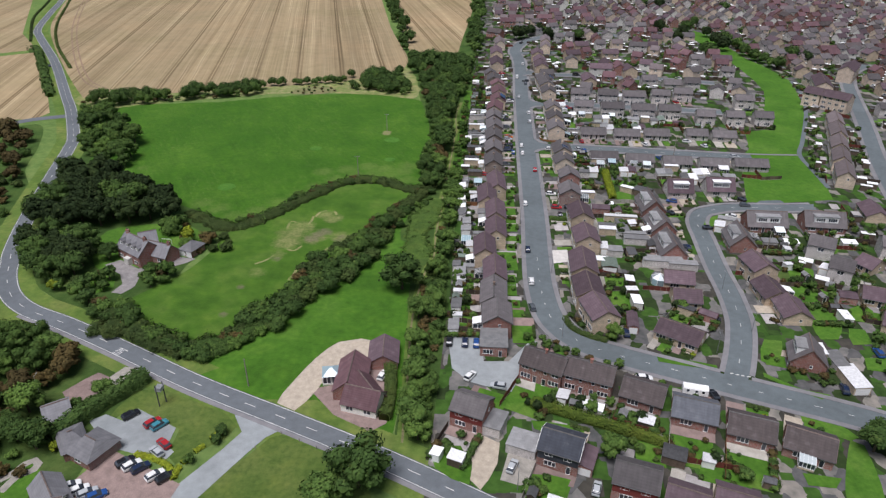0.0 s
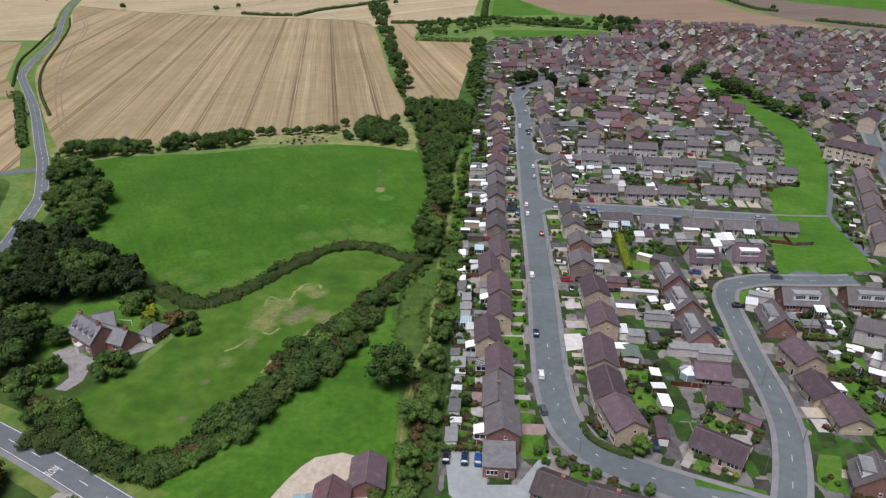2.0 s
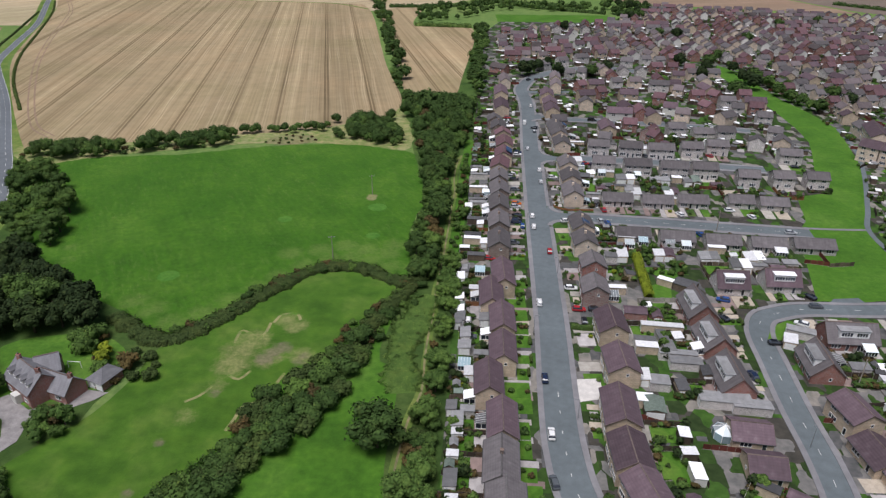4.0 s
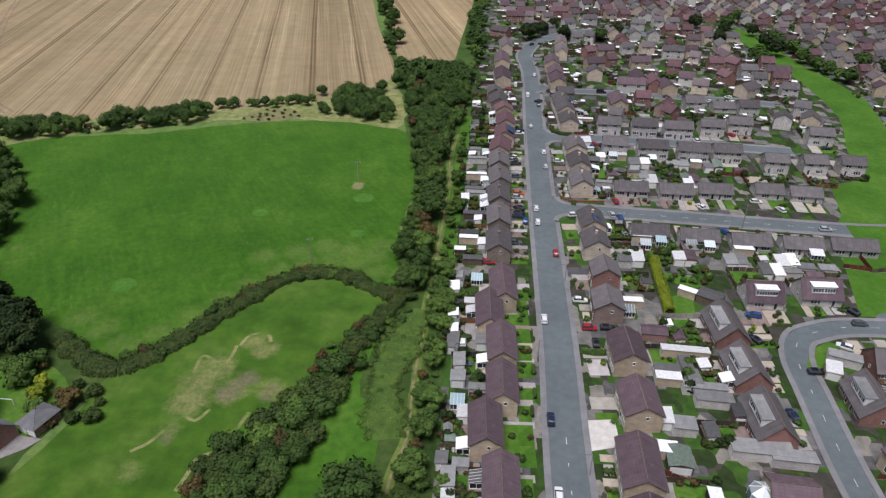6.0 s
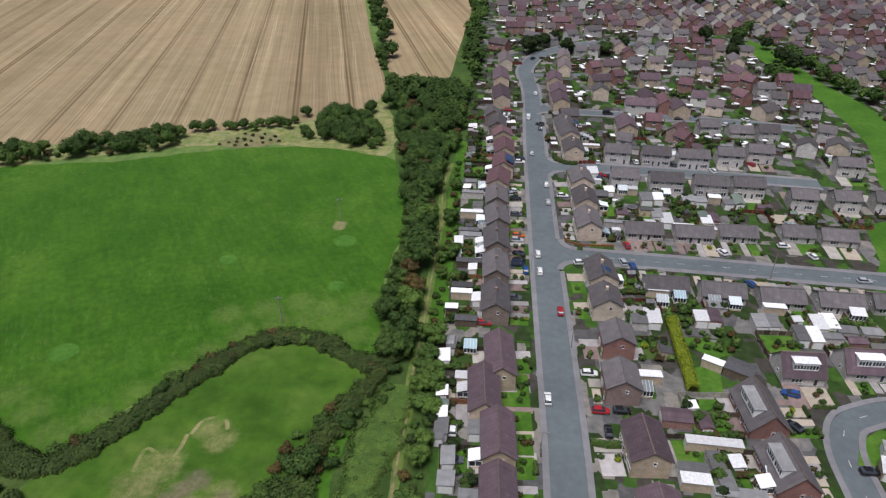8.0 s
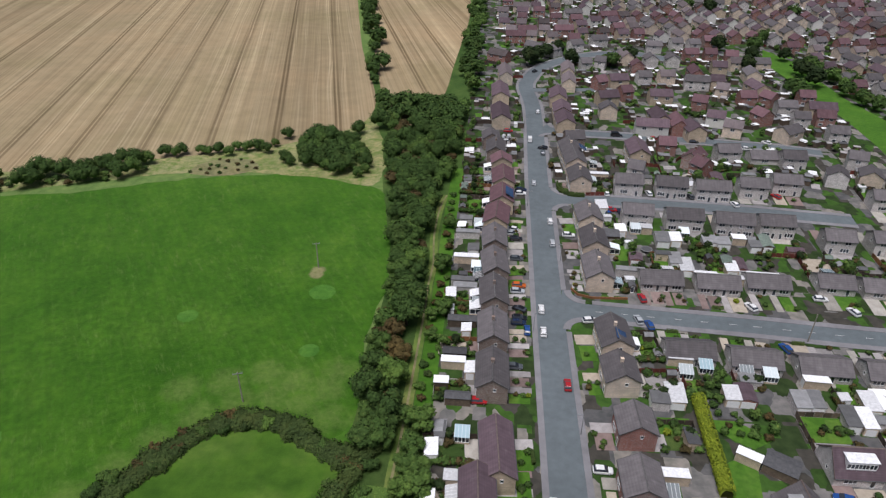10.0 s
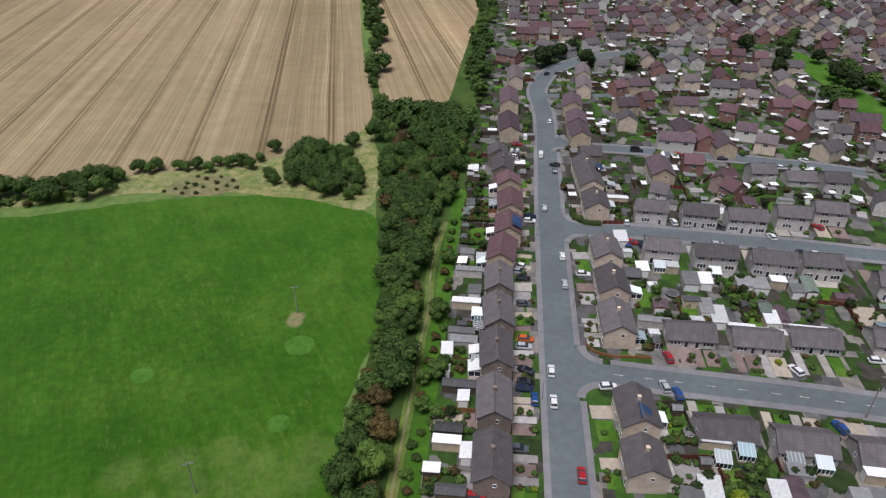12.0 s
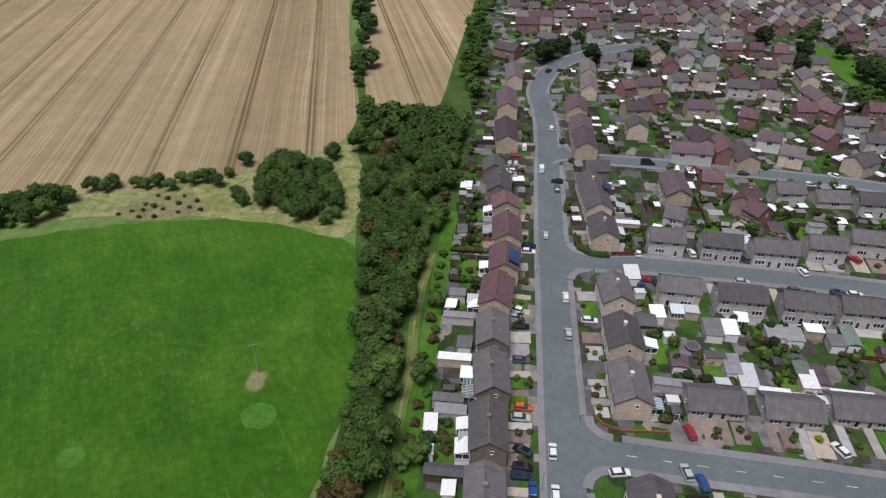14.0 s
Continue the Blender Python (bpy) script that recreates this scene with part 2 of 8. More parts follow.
def glass_mat(name, c=(0.03, 0.035, 0.045)):
    m, nt, b = mat(name, 0.08, 0, 0.6)
    info = nt.nodes.new("ShaderNodeObjectInfo")
    nt.links.new(ramp(nt, info.outputs["Random"], [(0, tint(c, 0.5)), (1, tint(c, 2.2))]), b.inputs["Base Color"])
    return m


M = {
    "far": grass("far_farmland", (0.09, 0.14, 0.045), (0.12, 0.18, 0.055), (0.2, 0.21, 0.09), patch=0.004),
    "meadow": grass("pasture_grass", (0.034, 0.094, 0.009), (0.048, 0.128, 0.012), (0.074, 0.155, 0.022), patch=0.04, tuft=0.5),
    "crop": grass("young_crop", (0.024, 0.083, 0.0045), (0.034, 0.101, 0.0065), (0.052, 0.124, 0.012), stripe=0.08, turn=32, patch=0.03, tuft=0.5, speck=1.0, rough=0.85),
    "lawn": grass("lawn_grass", (0.042, 0.108, 0.012), (0.06, 0.142, 0.017), (0.092, 0.162, 0.03), patch=0.08, tuft=0.8),
    "dry_lawn": grass("dry_mown_lawn", (0.06, 0.098, 0.022), (0.085, 0.12, 0.03), (0.115, 0.14, 0.042), patch=0.08, tuft=0.8),
    "verge": grass("rough_verge", (0.06, 0.1, 0.02), (0.1, 0.15, 0.035), (0.17, 0.18, 0.06), patch=0.05, tuft=0.5),
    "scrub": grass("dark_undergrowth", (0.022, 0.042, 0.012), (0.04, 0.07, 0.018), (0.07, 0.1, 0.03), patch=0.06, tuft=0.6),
    "bare": grass("trodden_earth", (0.13, 0.12, 0.06), (0.2, 0.17, 0.1), (0.22, 0.2, 0.1), patch=0.15, tuft=0.7),
    "stubble": stubble("wheat_stubble", (0.3, 0.233, 0.138), 13.3, 0.13, 27.4),
    "stubble_b": stubble("barley_stubble", (0.335, 0.257, 0.152), 16, 0.14),
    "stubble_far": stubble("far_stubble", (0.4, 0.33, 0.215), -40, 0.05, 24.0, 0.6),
    "ploughed": stubble("ploughed_earth", (0.25, 0.175, 0.125), -70, 0.05, 24.0, 0.4),
    "ploughed_dark": stubble("dark_ploughed_earth", (0.16, 0.125, 0.105), -60, 0.05, 24.0, 0.4),
    "yard": yard_mix("garden_plots"),
    "road": asphalt("road_asphalt", (0.125, 0.138, 0.152)),
    "street": asphalt("street_asphalt", (0.118, 0.138, 0.148)),
    "car_park": asphalt("pale_worn_asphalt", (0.27, 0.29, 0.3), 0.25),
    "path": asphalt("footway_asphalt", (0.2, 0.195, 0.205), 0.22),
    "concrete": plain("concrete", (0.36, 0.335, 0.3), 0.9, vary=0.2, scale=0.4),
    "drive": plain("drive_slabs", (0.37, 0.345, 0.34), 0.9, vary=0.2, scale=0.5, per_object=0.4),
    "pale_slab": plain("pale_slabs", (0.58, 0.55, 0.52), 0.9, vary=0.14, scale=0.5, per_object=0.1),
    "gravel": plain("beige_gravel", (0.42, 0.36, 0.29), 0.95, vary=0.16, scale=0.7, per_object=0.1),
    "paviours": plain("red_block_paving", (0.24, 0.175, 0.16), 0.9, vary=0.2, scale=0.5, per_object=0.3),
    "paint": plain("road_paint", (0.62, 0.62, 0.6), 0.8, vary=0.2, scale=0.8, per_object=0.0),
    "roof_brown": tiles("brown_roof_tiles", (0.098, 0.071, 0.084)),
    "roof_grey": tiles("grey_brown_roof_tiles", (0.106, 0.1, 0.104)),
    "roof_dark": tiles("dark_brown_roof_tiles", (0.068, 0.058, 0.058), 0.2),
    "roof_navy": tiles("dark_blue_slates", (0.048, 0.055, 0.07), 0.1),
    "roof_red": tiles("red_roof_tiles", (0.125, 0.073, 0.083)),
    "roof_slate": tiles("blue_grey_slates", (0.1, 0.11, 0.128), 0.15),
    "roof_old": tiles("weathered_pale_slates", (0.17, 0.175, 0.188), 0.15),
    "roof_tan": tiles("tan_roof_tiles", (0.14, 0.12, 0.124)),
    "ridge": plain("ridge_tiles", (0.15, 0.115, 0.105), 0.9),
    "ridge_grey": plain("grey_ridge_tiles", (0.125, 0.118, 0.118), 0.9),
    "brick_buff": bricks("buff_brick", (0.58, 0.46, 0.34), (0.4, 0.34, 0.28)),
    "brick_pale": bricks("pale_buff_brick", (0.7, 0.56, 0.45), (0.5, 0.44, 0.38)),
    "brick_red": bricks("red_brick", (0.28, 0.112, 0.09)),
    "brick_brown": bricks("brown_brick", (0.2, 0.145, 0.12)),
    "stone": bricks("grey_block_wall", (0.64, 0.6, 0.59)),
    "render": plain("white_render", (0.74, 0.72, 0.68), 0.85, vary=0.08),
    "upvc": plain("white_plastic", (0.84, 0.84, 0.84), 0.45, vary=0.04, per_object=0.06),
    "flat_white": plain("white_flat_roof", (0.8, 0.8, 0.82), 0.7, vary=0.16, per_object=0.4),
    "felt": plain("grey_roof_felt", (0.22, 0.22, 0.225), 0.95, vary=0.2, scale=0.6, per_object=0.5),
    "felt_dark": plain("dark_roof_felt", (0.09, 0.09, 0.095), 0.95, vary=0.2, per_object=0.4),
    "felt_green": plain("green_roof_felt", (0.16, 0.2, 0.17), 0.95, vary=0.2, per_object=0.3),
    "glass": glass_mat("window_glass"),
    "clear": glass_mat("conservatory_glass", (0.4, 0.44, 0.46)),
    "blue_glass": glass_mat("blue_tinted_glass", (0.2, 0.27, 0.3)),
    "fence": plain("weathered_fence", (0.065, 0.048, 0.038), 0.9, per_object=0.4),
    "fence_red": plain("red_stained_fence", (0.13, 0.035, 0.026), 0.85, per_object=0.3),
    "fence_orange": plain("orange_stained_fence", (0.22, 0.1, 0.045), 0.85, per_object=0.3),
    "timber": plain("shed_timber", (0.12, 0.09, 0.068), 0.9, per_object=0.5),
    "hung": plain("red_hanging_tiles", (0.23, 0.05, 0.045), 0.85, vary=0.15),
    "tyre": plain("tyre_rubber", (0.02, 0.02, 0.02), 0.9),
    "rim": plain("wheel_alloy", (0.4, 0.4, 0.41), 0.4, 0.7),
    "bark": plain("bark", (0.11, 0.085, 0.06), 0.95),
    "pole": plain("pole_timber", (0.3, 0.27, 0.23), 0.9),
    "solar": plain("solar_cells", (0.035, 0.075, 0.17), 0.2, vary=0.1, per_object=0.2, spec=0.6),
    "steel": plain("galvanised_steel", (0.35, 0.36, 0.37), 0.5, 0.6),
    "oak": leaves("oak_leaves", (0.029, 0.06, 0.015), (0.074, 0.126, 0.033)),
    "ash": leaves("ash_leaves", (0.045, 0.095, 0.02), (0.112, 0.18, 0.046)),
    "dark": leaves("dark_leaves", (0.012, 0.024, 0.009), (0.038, 0.061, 0.020)),
    "rust": leaves("turning_leaves", (0.05, 0.044, 0.018), (0.115, 0.08, 0.034)),
    "lime": leaves("yellow_green_leaves", (0.1, 0.135, 0.012), (0.27, 0.32, 0.03)),
    "hedge": leaves("hedge_leaves", (0.03, 0.053, 0.015), (0.073, 0.106, 0.031)),
    "clipped": leaves("clipped_hedge_leaves", (0.055, 0.09, 0.014), (0.13, 0.175, 0.03)),
}


def fading(name, dark, mid, light, through, amount=0.5):
    """Worn grass that gives way to the turf about it in ragged blotches."""
    m = grass(name, dark, mid, light, patch=0.06, tuft=0.6)
    nt = m.node_tree
    b = nt.nodes["Principled BSDF"]
    old = b.inputs["Base Color"].links[0].from_socket
    hole = ramp(nt, noise_of(nt, 0.22, 6, rough=0.75), [(amount - 0.04, (0,) * 3), (amount + 0.08, (1,) * 3)])
    nt.links.new(mixed(nt, old, through, "MIX", hole), b.inputs["Base Color"])
    return m


def worn(m, spots, colour, cover=0.5):
    """Ground worn or yellowed round some places (x, y, radius, strength), in ragged blotches that thin out."""
    nt = m.node_tree
    b = nt.nodes["Principled BSDF"]
    tc = nt.nodes.new("ShaderNodeTexCoord")
    mess = noise_of(nt, 0.3, 6, rough=0.78)
    near = None
    for x, y, r, k in spots:
        d = nt.nodes.new("ShaderNodeVectorMath")
        d.operation = "DISTANCE"
        nt.links.new(tc.outputs["Object"], d.inputs[0])
        d.inputs[1].default_value = (x, y, 0.08)
        f = nt.nodes.new("ShaderNodeMapRange")
        f.interpolation_type = "SMOOTHSTEP"
        for key, v in (("From Min", r), ("From Max", 0.0), ("To Min", 0.0), ("To Max", k)):
            f.inputs[key].default_value = v
        nt.links.new(d.outputs["Value"], f.inputs["Value"])
        if near is None:
            near = f.outputs[0]
        else:
            g = nt.nodes.new("ShaderNodeMath")
            g.operation = "MAXIMUM"
            nt.links.new(near, g.inputs[0])
            nt.links.new(f.outputs[0], g.inputs[1])
            near = g.outputs[0]
    g = nt.nodes.new("ShaderNodeMath")
    g.operation = "MULTIPLY"
    nt.links.new(near, g.inputs[0])
    nt.links.new(mess, g.inputs[1])
    amount = ramp(nt, g.outputs[0], [(0.26, (0,) * 3), (0.5, (cover,) * 3)])
    old = b.inputs["Base Color"].links[0].from_socket
    grain = ramp(nt, noise_of(nt, 0.9, 5), [(0.3, tint(colour, 0.7)), (0.7, tint(colour, 1.25))])
    nt.links.new(mixed(nt, old, grain, "MIX", amount), b.inputs["Base Color"])
    return m


M["dry_patch"] = fading("dry_patches", (0.16, 0.17, 0.06), (0.22, 0.21, 0.1), (0.28, 0.25, 0.13), (0.075, 0.15, 0.02), 0.52)
M["crop_light"] = grass("lush_crop", (0.044, 0.132, 0.017), (0.052, 0.145, 0.02), (0.062, 0.155, 0.025), patch=0.2, tuft=0.6)
M["margin"] = fading("field_margin_grass", (0.2, 0.19, 0.08), (0.27, 0.245, 0.125), (0.33, 0.3, 0.17), (0.12, 0.16, 0.045), 0.5)

M["pasture"] = grass("worn_pasture", (0.032, 0.08, 0.008), (0.049, 0.111, 0.012), (0.079, 0.134, 0.023), patch=0.07, tuft=0.24)
worn(M["pasture"], [(x, y, 13, 1.0) for x, y in [(-69.8, 203.4), (-70.2, 209.5), (-68, 214.8)]] + [(x, y, 9, 1.0) for x, y in [(-61, 226.2), (-57.9, 223.3), (-60.1, 208.4), (-52.1, 209.1), (-61.4, 206.4)]] + [(x, y, 8, 0.8) for x, y in [(-73.8, 182.7), (-70.7, 194.8)]], (0.22, 0.21, 0.09), 0.7)
worn(M["pasture"], [(x, y, 6.5, 1.2) for x, y in [(-61.8, 207.3), (-60.4, 209.6), (-58.8, 212.1)]] + [(x, y, 4.5, 0.9) for x, y in [(-51.7, 209.2), (-52.5, 206.2), (-70.5, 191.5)]] + [(x, y, 3.5, 1.0) for x, y in [(-76.2, 158.3), (-76.4, 173.7)]], (0.14, 0.115, 0.08), 0.75)
worn(M["crop"], [(x, y, 12, 1.0) for x, y in [(-112, 232), (-104, 228), (-95, 222), (-88, 228), (-82, 236), (-76, 244), (-71, 252), (-65, 260), (-58, 265), (-50, 267), (-43, 266), (-36, 262)]] + [(x, y, 9, 0.8) for x, y in [(-29.8, 261.6), (-40.2, 262.3), (-47.7, 264.8), (-151.9, 265.2), (-147.4, 255.6)]] + [(x, y, 11, 1.1) for x, y in [(-72.2, 268.1), (-62.6, 271.4), (-54.2, 275.5), (-45.9, 273.2), (-38.1, 271.7), (-36.2, 278.2)]], (0.15, 0.19, 0.055), 0.34)
M["far_green"] = grass("far_pasture_grass", (0.1, 0.18, 0.05), (0.13, 0.215, 0.065), (0.17, 0.23, 0.085), patch=0.01, tuft=0.1)
worn(M["crop"], [(x, y, 4.5, 1.4) for x, y in [(-52.6, 319.6), (-52.5, 321.7)]], (0.24, 0.2, 0.11), 0.8)

# ---- building tools ----
def part(name, data, material, parent=None, label=""):
    """Links a bmesh or mesh as one object, under a thing or a part."""
    if isinstance(data, bmesh.types.BMesh):
        me = bpy.data.meshes.new(name)
        data.to_mesh(me)
        data.free()
    else:
        me = data
    mats = material if isinstance(material, (list, tuple)) else [material]
    if not me.materials:
        for m in mats:
            me.materials.append(M[m] if isinstance(m, str) else m)
    ob = new(name, me)
    if parent:
        ob.parent = parent
    if label:
        ob["label"] = label
    return ob


def box(bm, x0, x1, y0, y1, z0, z1, mi=0, taper=0.0):
    """An upright block; taper draws its top in."""
    t = taper
    v = [bm.verts.new(p) for p in ((x0, y0, z0), (x1, y0, z0), (x1, y1, z0), (x0, y1, z0), (x0 + t, y0 + t, z1), (x1 - t, y0 + t, z1), (x1 - t, y1 - t, z1), (x0 + t, y1 - t, z1))]
    for q in ((3, 2, 1, 0), (4, 5, 6, 7), (0, 1, 5, 4), (1, 2, 6, 5), (2, 3, 7, 6), (3, 0, 4, 7)):
        bm.faces.new([v[i] for i in q]).material_index = mi
    return v


def prism(bm, profile, x0, x1, mi=0):
    """A (y, z) outline, anticlockwise seen from +x, drawn out along x."""
    a = [bm.verts.new((x0, y, z)) for y, z in profile]
    b = [bm.verts.new((x1, y, z)) for y, z in profile]
    n = len(profile)
    bm.faces.new(list(reversed(a))).material_index = mi
    bm.faces.new(b).material_index = mi
    for i in range(n):
        bm.faces.new((a[i], a[(i + 1) % n], b[(i + 1) % n], b[i])).material_index = mi


def boxed(*dims, taper=0.0):
    bm = bmesh.new()
    box(bm, *dims, taper=taper)
    return bm


def spline(pts, step=3.0, closed=False):
    """Catmull-Rom through the points, in steps of about that many metres."""
    p = [Vector(q).to_2d() for q in pts]
    n, out = len(p), []
    for i in range(n if closed else n - 1):
        if closed:
            a, b, c, d = p[i - 1], p[i], p[(i + 1) % n], p[(i + 2) % n]
        else:
            b, c = p[i], p[i + 1]
            a = p[i - 1] if i else b * 2 - c
            d = p[i + 2] if i + 2 < n else c * 2 - b
        k = max(1, int((c - b).length / step))
        for j in range(k):
            t = j / k
            out.append(0.5 * (2 * b + (c - a) * t + (2 * a - 5 * b + 4 * c - d) * t * t + (3 * b - a - 3 * c + d) * t ** 3))
    if not closed:
        out.append(p[-1])
    return out


LAYER = [0]


def sheet(name, pts, material, z, label, category, smooth=True, thick=0.0, ragged=0.0):
    """A patch of ground with the outline given."""
    line = spline(pts, 4.0, True) if smooth else [Vector(p).to_2d() for p in pts]
    if ragged:
        line = [q + Vector((noise.noise((q.x * 0.21, q.y * 0.21, 3)), noise.noise((q.x * 0.21, q.y * 0.21, 9)))) * ragged for q in line]
    LAYER[0] = (LAYER[0] + 1) % 12
    z += 0.004 * LAYER[0]
    bm = bmesh.new()
    f = bm.faces.new([bm.verts.new((q.x, q.y, z)) for q in line])
    f.normal_update()
    if f.normal.z < 0:
        f.normal_flip()
    if thick:
        r = bmesh.ops.extrude_face_region(bm, geom=[f])
        bmesh.ops.translate(bm, verts=[v for v in r["geom"] if isinstance(v, bmesh.types.BMVert)], vec=(0, 0, thick))
    bmesh.ops.triangulate(bm, faces=bm.faces[:])
    ob = part(name, bm, material)
    return tagged(ob, label, category, kind="structure")


def offset_line(line, d):
    out = []
    for i, q in enumerate(line):
        a, b = line[max(0, i - 1)], line[min(len(line) - 1, i + 1)]
        t = (b - a).normalized()
        out.append(q + Vector((-t.y, t.x)) * d)
    return out


def ribbon_mesh(bm, line, d0, d1, z, drop=0.0, mi=0):
    """A strip between two offsets of a line, with its sides drawn down."""
    a, b = offset_line(line, d0), offset_line(line, d1)
    top = [(bm.verts.new((*p, z)), bm.verts.new((*q, z))) for p, q in zip(a, b)]
    low = [(bm.verts.new((*p, z - drop)), bm.verts.new((*q, z - drop))) for p, q in zip(a, b)] if drop else None
    for i in range(len(line) - 1):
        bm.faces.new((top[i][0], top[i][1], top[i + 1][1], top[i + 1][0])).material_index = mi
        if drop:
            bm.faces.new((low[i][0], top[i][0], top[i + 1][0], low[i + 1][0])).material_index = mi
            bm.faces.new((top[i][1], low[i][1], low[i + 1][1], top[i + 1][1])).material_index = mi
    bmesh.ops.recalc_face_normals(bm, faces=bm.faces[:]) if drop else None


def strip(name, pts, d0, d1, z, material, label, category, drop=0.0, step=3.0):
    bm = bmesh.new()
    ribbon_mesh(bm, spline(pts, step), d0, d1, z, drop)
    for f in bm.faces:
        f.normal_update()
    if sum(f.normal.z for f in bm.faces) < 0:
        bmesh.ops.reverse_faces(bm, faces=bm.faces[:])
    return tagged(part(name, bm, material), label, category, kind="structure")


def dashes(bm, pts, off, z, dash=4.0, gap=2.0, width=0.15, start=0.0, end=1e9):
    line = spline(pts, 1.0)
    s, run = 0.0, []
    for a, b in zip(line, line[1:]):
        inside = start <= s <= end and (s % (dash + gap)) < dash
        if inside:
            run.append(a)
        if (not inside or b is line[-1]) and len(run) > 1:
            ribbon_mesh(bm, run, off - width / 2, off + width / 2, z)
            run = []
        elif not inside:
            run = []
        s += (b - a).length
    for f in bm.faces:
        f.normal_update()
        if f.normal.z < 0:
            f.normal_flip()


def inside(p, poly):
    x, y, hit = p[0], p[1], False
    for (x0, y0), (x1, y1) in zip(poly, poly[1:] + poly[:1]):
        if (y0 > y) != (y1 > y) and x < (x1 - x0) * (y - y0) / (y1 - y0) + x0:
            hit = not hit
    return hit


class Mass:
    """Gathers many small pieces into one mesh."""
    def __init__(self):
        self.verts, self.faces, self.slots = [], [], []

    def add(self, bm, m):
        off = len(self.verts)
        bm.verts.index_update()
        self.verts += [(m @ v.co)[:] for v in bm.verts]
        for f in bm.faces:
            self.faces.append([off + v.index for v in f.verts])
            self.slots.append(f.material_index)
        bm.free()

    def mesh(self, name, materials):
        me = bpy.data.meshes.new(name)
        me.from_pydata(self.verts, [], self.faces)
        for m in materials:
            me.materials.append(M[m])
        me.polygons.foreach_set("material_index", self.slots)
        return me

# ---- ground, fields and roads ----
bm = bmesh.new()
bmesh.ops.create_grid(bm, x_segments=8, y_segments=8, size=4600)
tagged(part("ground", bm, "far"), "flat green farmland that runs to the horizon", "ground", kind="structure")

CROP = [(-208, 347.2), (-151.1, 365.4), (-116.1, 380), (-77.5, 388.4), (-58, 386.2), (-46.5, 381), (-41, 374), (-37.6, 359), (-30.5, 319), (-32.3, 291.6), (-29.8, 268.3), (-31, 257.2), (-40.9, 252.3), (-51.5, 259), (-62.9, 256.2), (-70.1, 246.8), (-80.4, 234), (-87.7, 221.9), (-95, 215.1), (-107.9, 223.5), (-120.9, 230.5), (-152.7, 248.2), (-177.1, 268.1), (-188.6, 304.5)]
sheet("crop_field", CROP, "crop", 0.05, "large bright green field of young crop with faint drill lines", "field", ragged=1.5)
sheet("meadow_middle", [(-92.8, 209), (-82.8, 221.5), (-73.6, 236), (-65, 248.5), (-55, 256.5), (-45, 256.5), (-35.9, 250.9), (-28.6, 244.7), (-34.7, 224.1), (-42.8, 209.9), (-55.9, 196.4), (-59.6, 181.2), (-67.8, 161.2), (-73.6, 149.4), (-83, 144.7), (-98.8, 147.3), (-109.1, 157.7), (-104.2, 169), (-96.9, 181.6), (-93.5, 197.1)], "pasture", 0.06, "uneven green pasture with trodden patches", "meadow")
sheet("paddock_edge", [(-92, 142), (-70, 130), (-48, 118), (-20, 110), (-19, 262), (-34, 262), (-60, 262), (-78, 240), (-60, 190)], "meadow", 0.022, "rough grass between the thickets and the footpath", "grass", smooth=False)
sheet("meadow_near", [(-67.5, 134.9), (-66.5, 147.4), (-52.4, 164), (-45.6, 175.6), (-37.4, 190.3), (-32.2, 206.5), (-25.2, 206.3), (-23.4, 171.1), (-22.2, 153.7), (-32.4, 151.3), (-39.7, 148.3), (-44.1, 140.4), (-49.6, 123.8), (-59.1, 125.9), (-72.7, 131.1)], "meadow", 0.06, "smooth mown green paddock beside the barn house", "meadow")
for pts in ([(-62.5, 178.7), (-61.8, 182.9), (-61.3, 187.3), (-58, 189.9), (-56.2, 195.2), (-55.4, 198.7), (-54.9, 201.4)], [(-66.3, 216), (-65.8, 218.6), (-65.6, 220.8), (-65.7, 224.4)], [(-72.7, 213.3), (-73.1, 217.5), (-72.5, 219.7), (-68.3, 217.5)], [(-64.9, 224.4), (-64, 228.3), (-61.5, 229.9), (-58.8, 229.2), (-57.4, 226.5)], [(-76.4, 187.8), (-73.6, 190.4), (-71.8, 194.4)], [(-69.4, 199.2), (-66.1, 197.8), (-64, 201.5)]):
    strip("worn_trail", pts, -0.45, 0.45, 0.085, "dry_patch", "thin pale trail worn through the pasture", "trail", step=1.0)
for x, y, r in ((-48.5, 310.5, 3.8), (-82.4, 295.8, 2.8), (-108, 248.4, 3.6), (-45.8, 284.6, 2.6)):
    ring = [(x + r * (1 + 0.12 * noise.noise((k * 0.9, x, y))) * math.cos(k * math.tau / 28), y + r * (1 + 0.12 * noise.noise((k * 0.9, x, y))) * math.sin(k * math.tau / 28)) for k in range(28)]
    sheet("crop_patch", ring, "crop_light", 0.11, "round patch of lusher brighter crop", "crop", smooth=False)
STUB_A = [(-355.6, 531.5), (-415.3, 645.2), (-485.5, 798.9), (-580, 977.1), (-467.2, 936.1), (-342.7, 907.4), (-196.2, 895.3), (-150.9, 856.8), (-88.3, 582.7), (-59.8, 461.7), (-84.7, 421.4), (-119.4, 403.3), (-139.4, 395.9), (-174.9, 382.1), (-222.7, 372.3), (-236, 366.2)]
sheet("stubble_field", STUB_A, "stubble", 0.05, "harvested wheat stubble with combine lines and wheelings", "field")
sheet("stubble_field_wedge", [(-131.7, 840.9), (-92, 864.6), (-85.3, 750.4), (-28.9, 739.9), (-26.9, 530.7), (-30.5, 467.5), (-39.3, 445.4), (-48.1, 447.1), (-65, 509.3), (-101.2, 683.1)], "stubble_b", 0.05, "harvested stubble wedge between two hedges", "field")
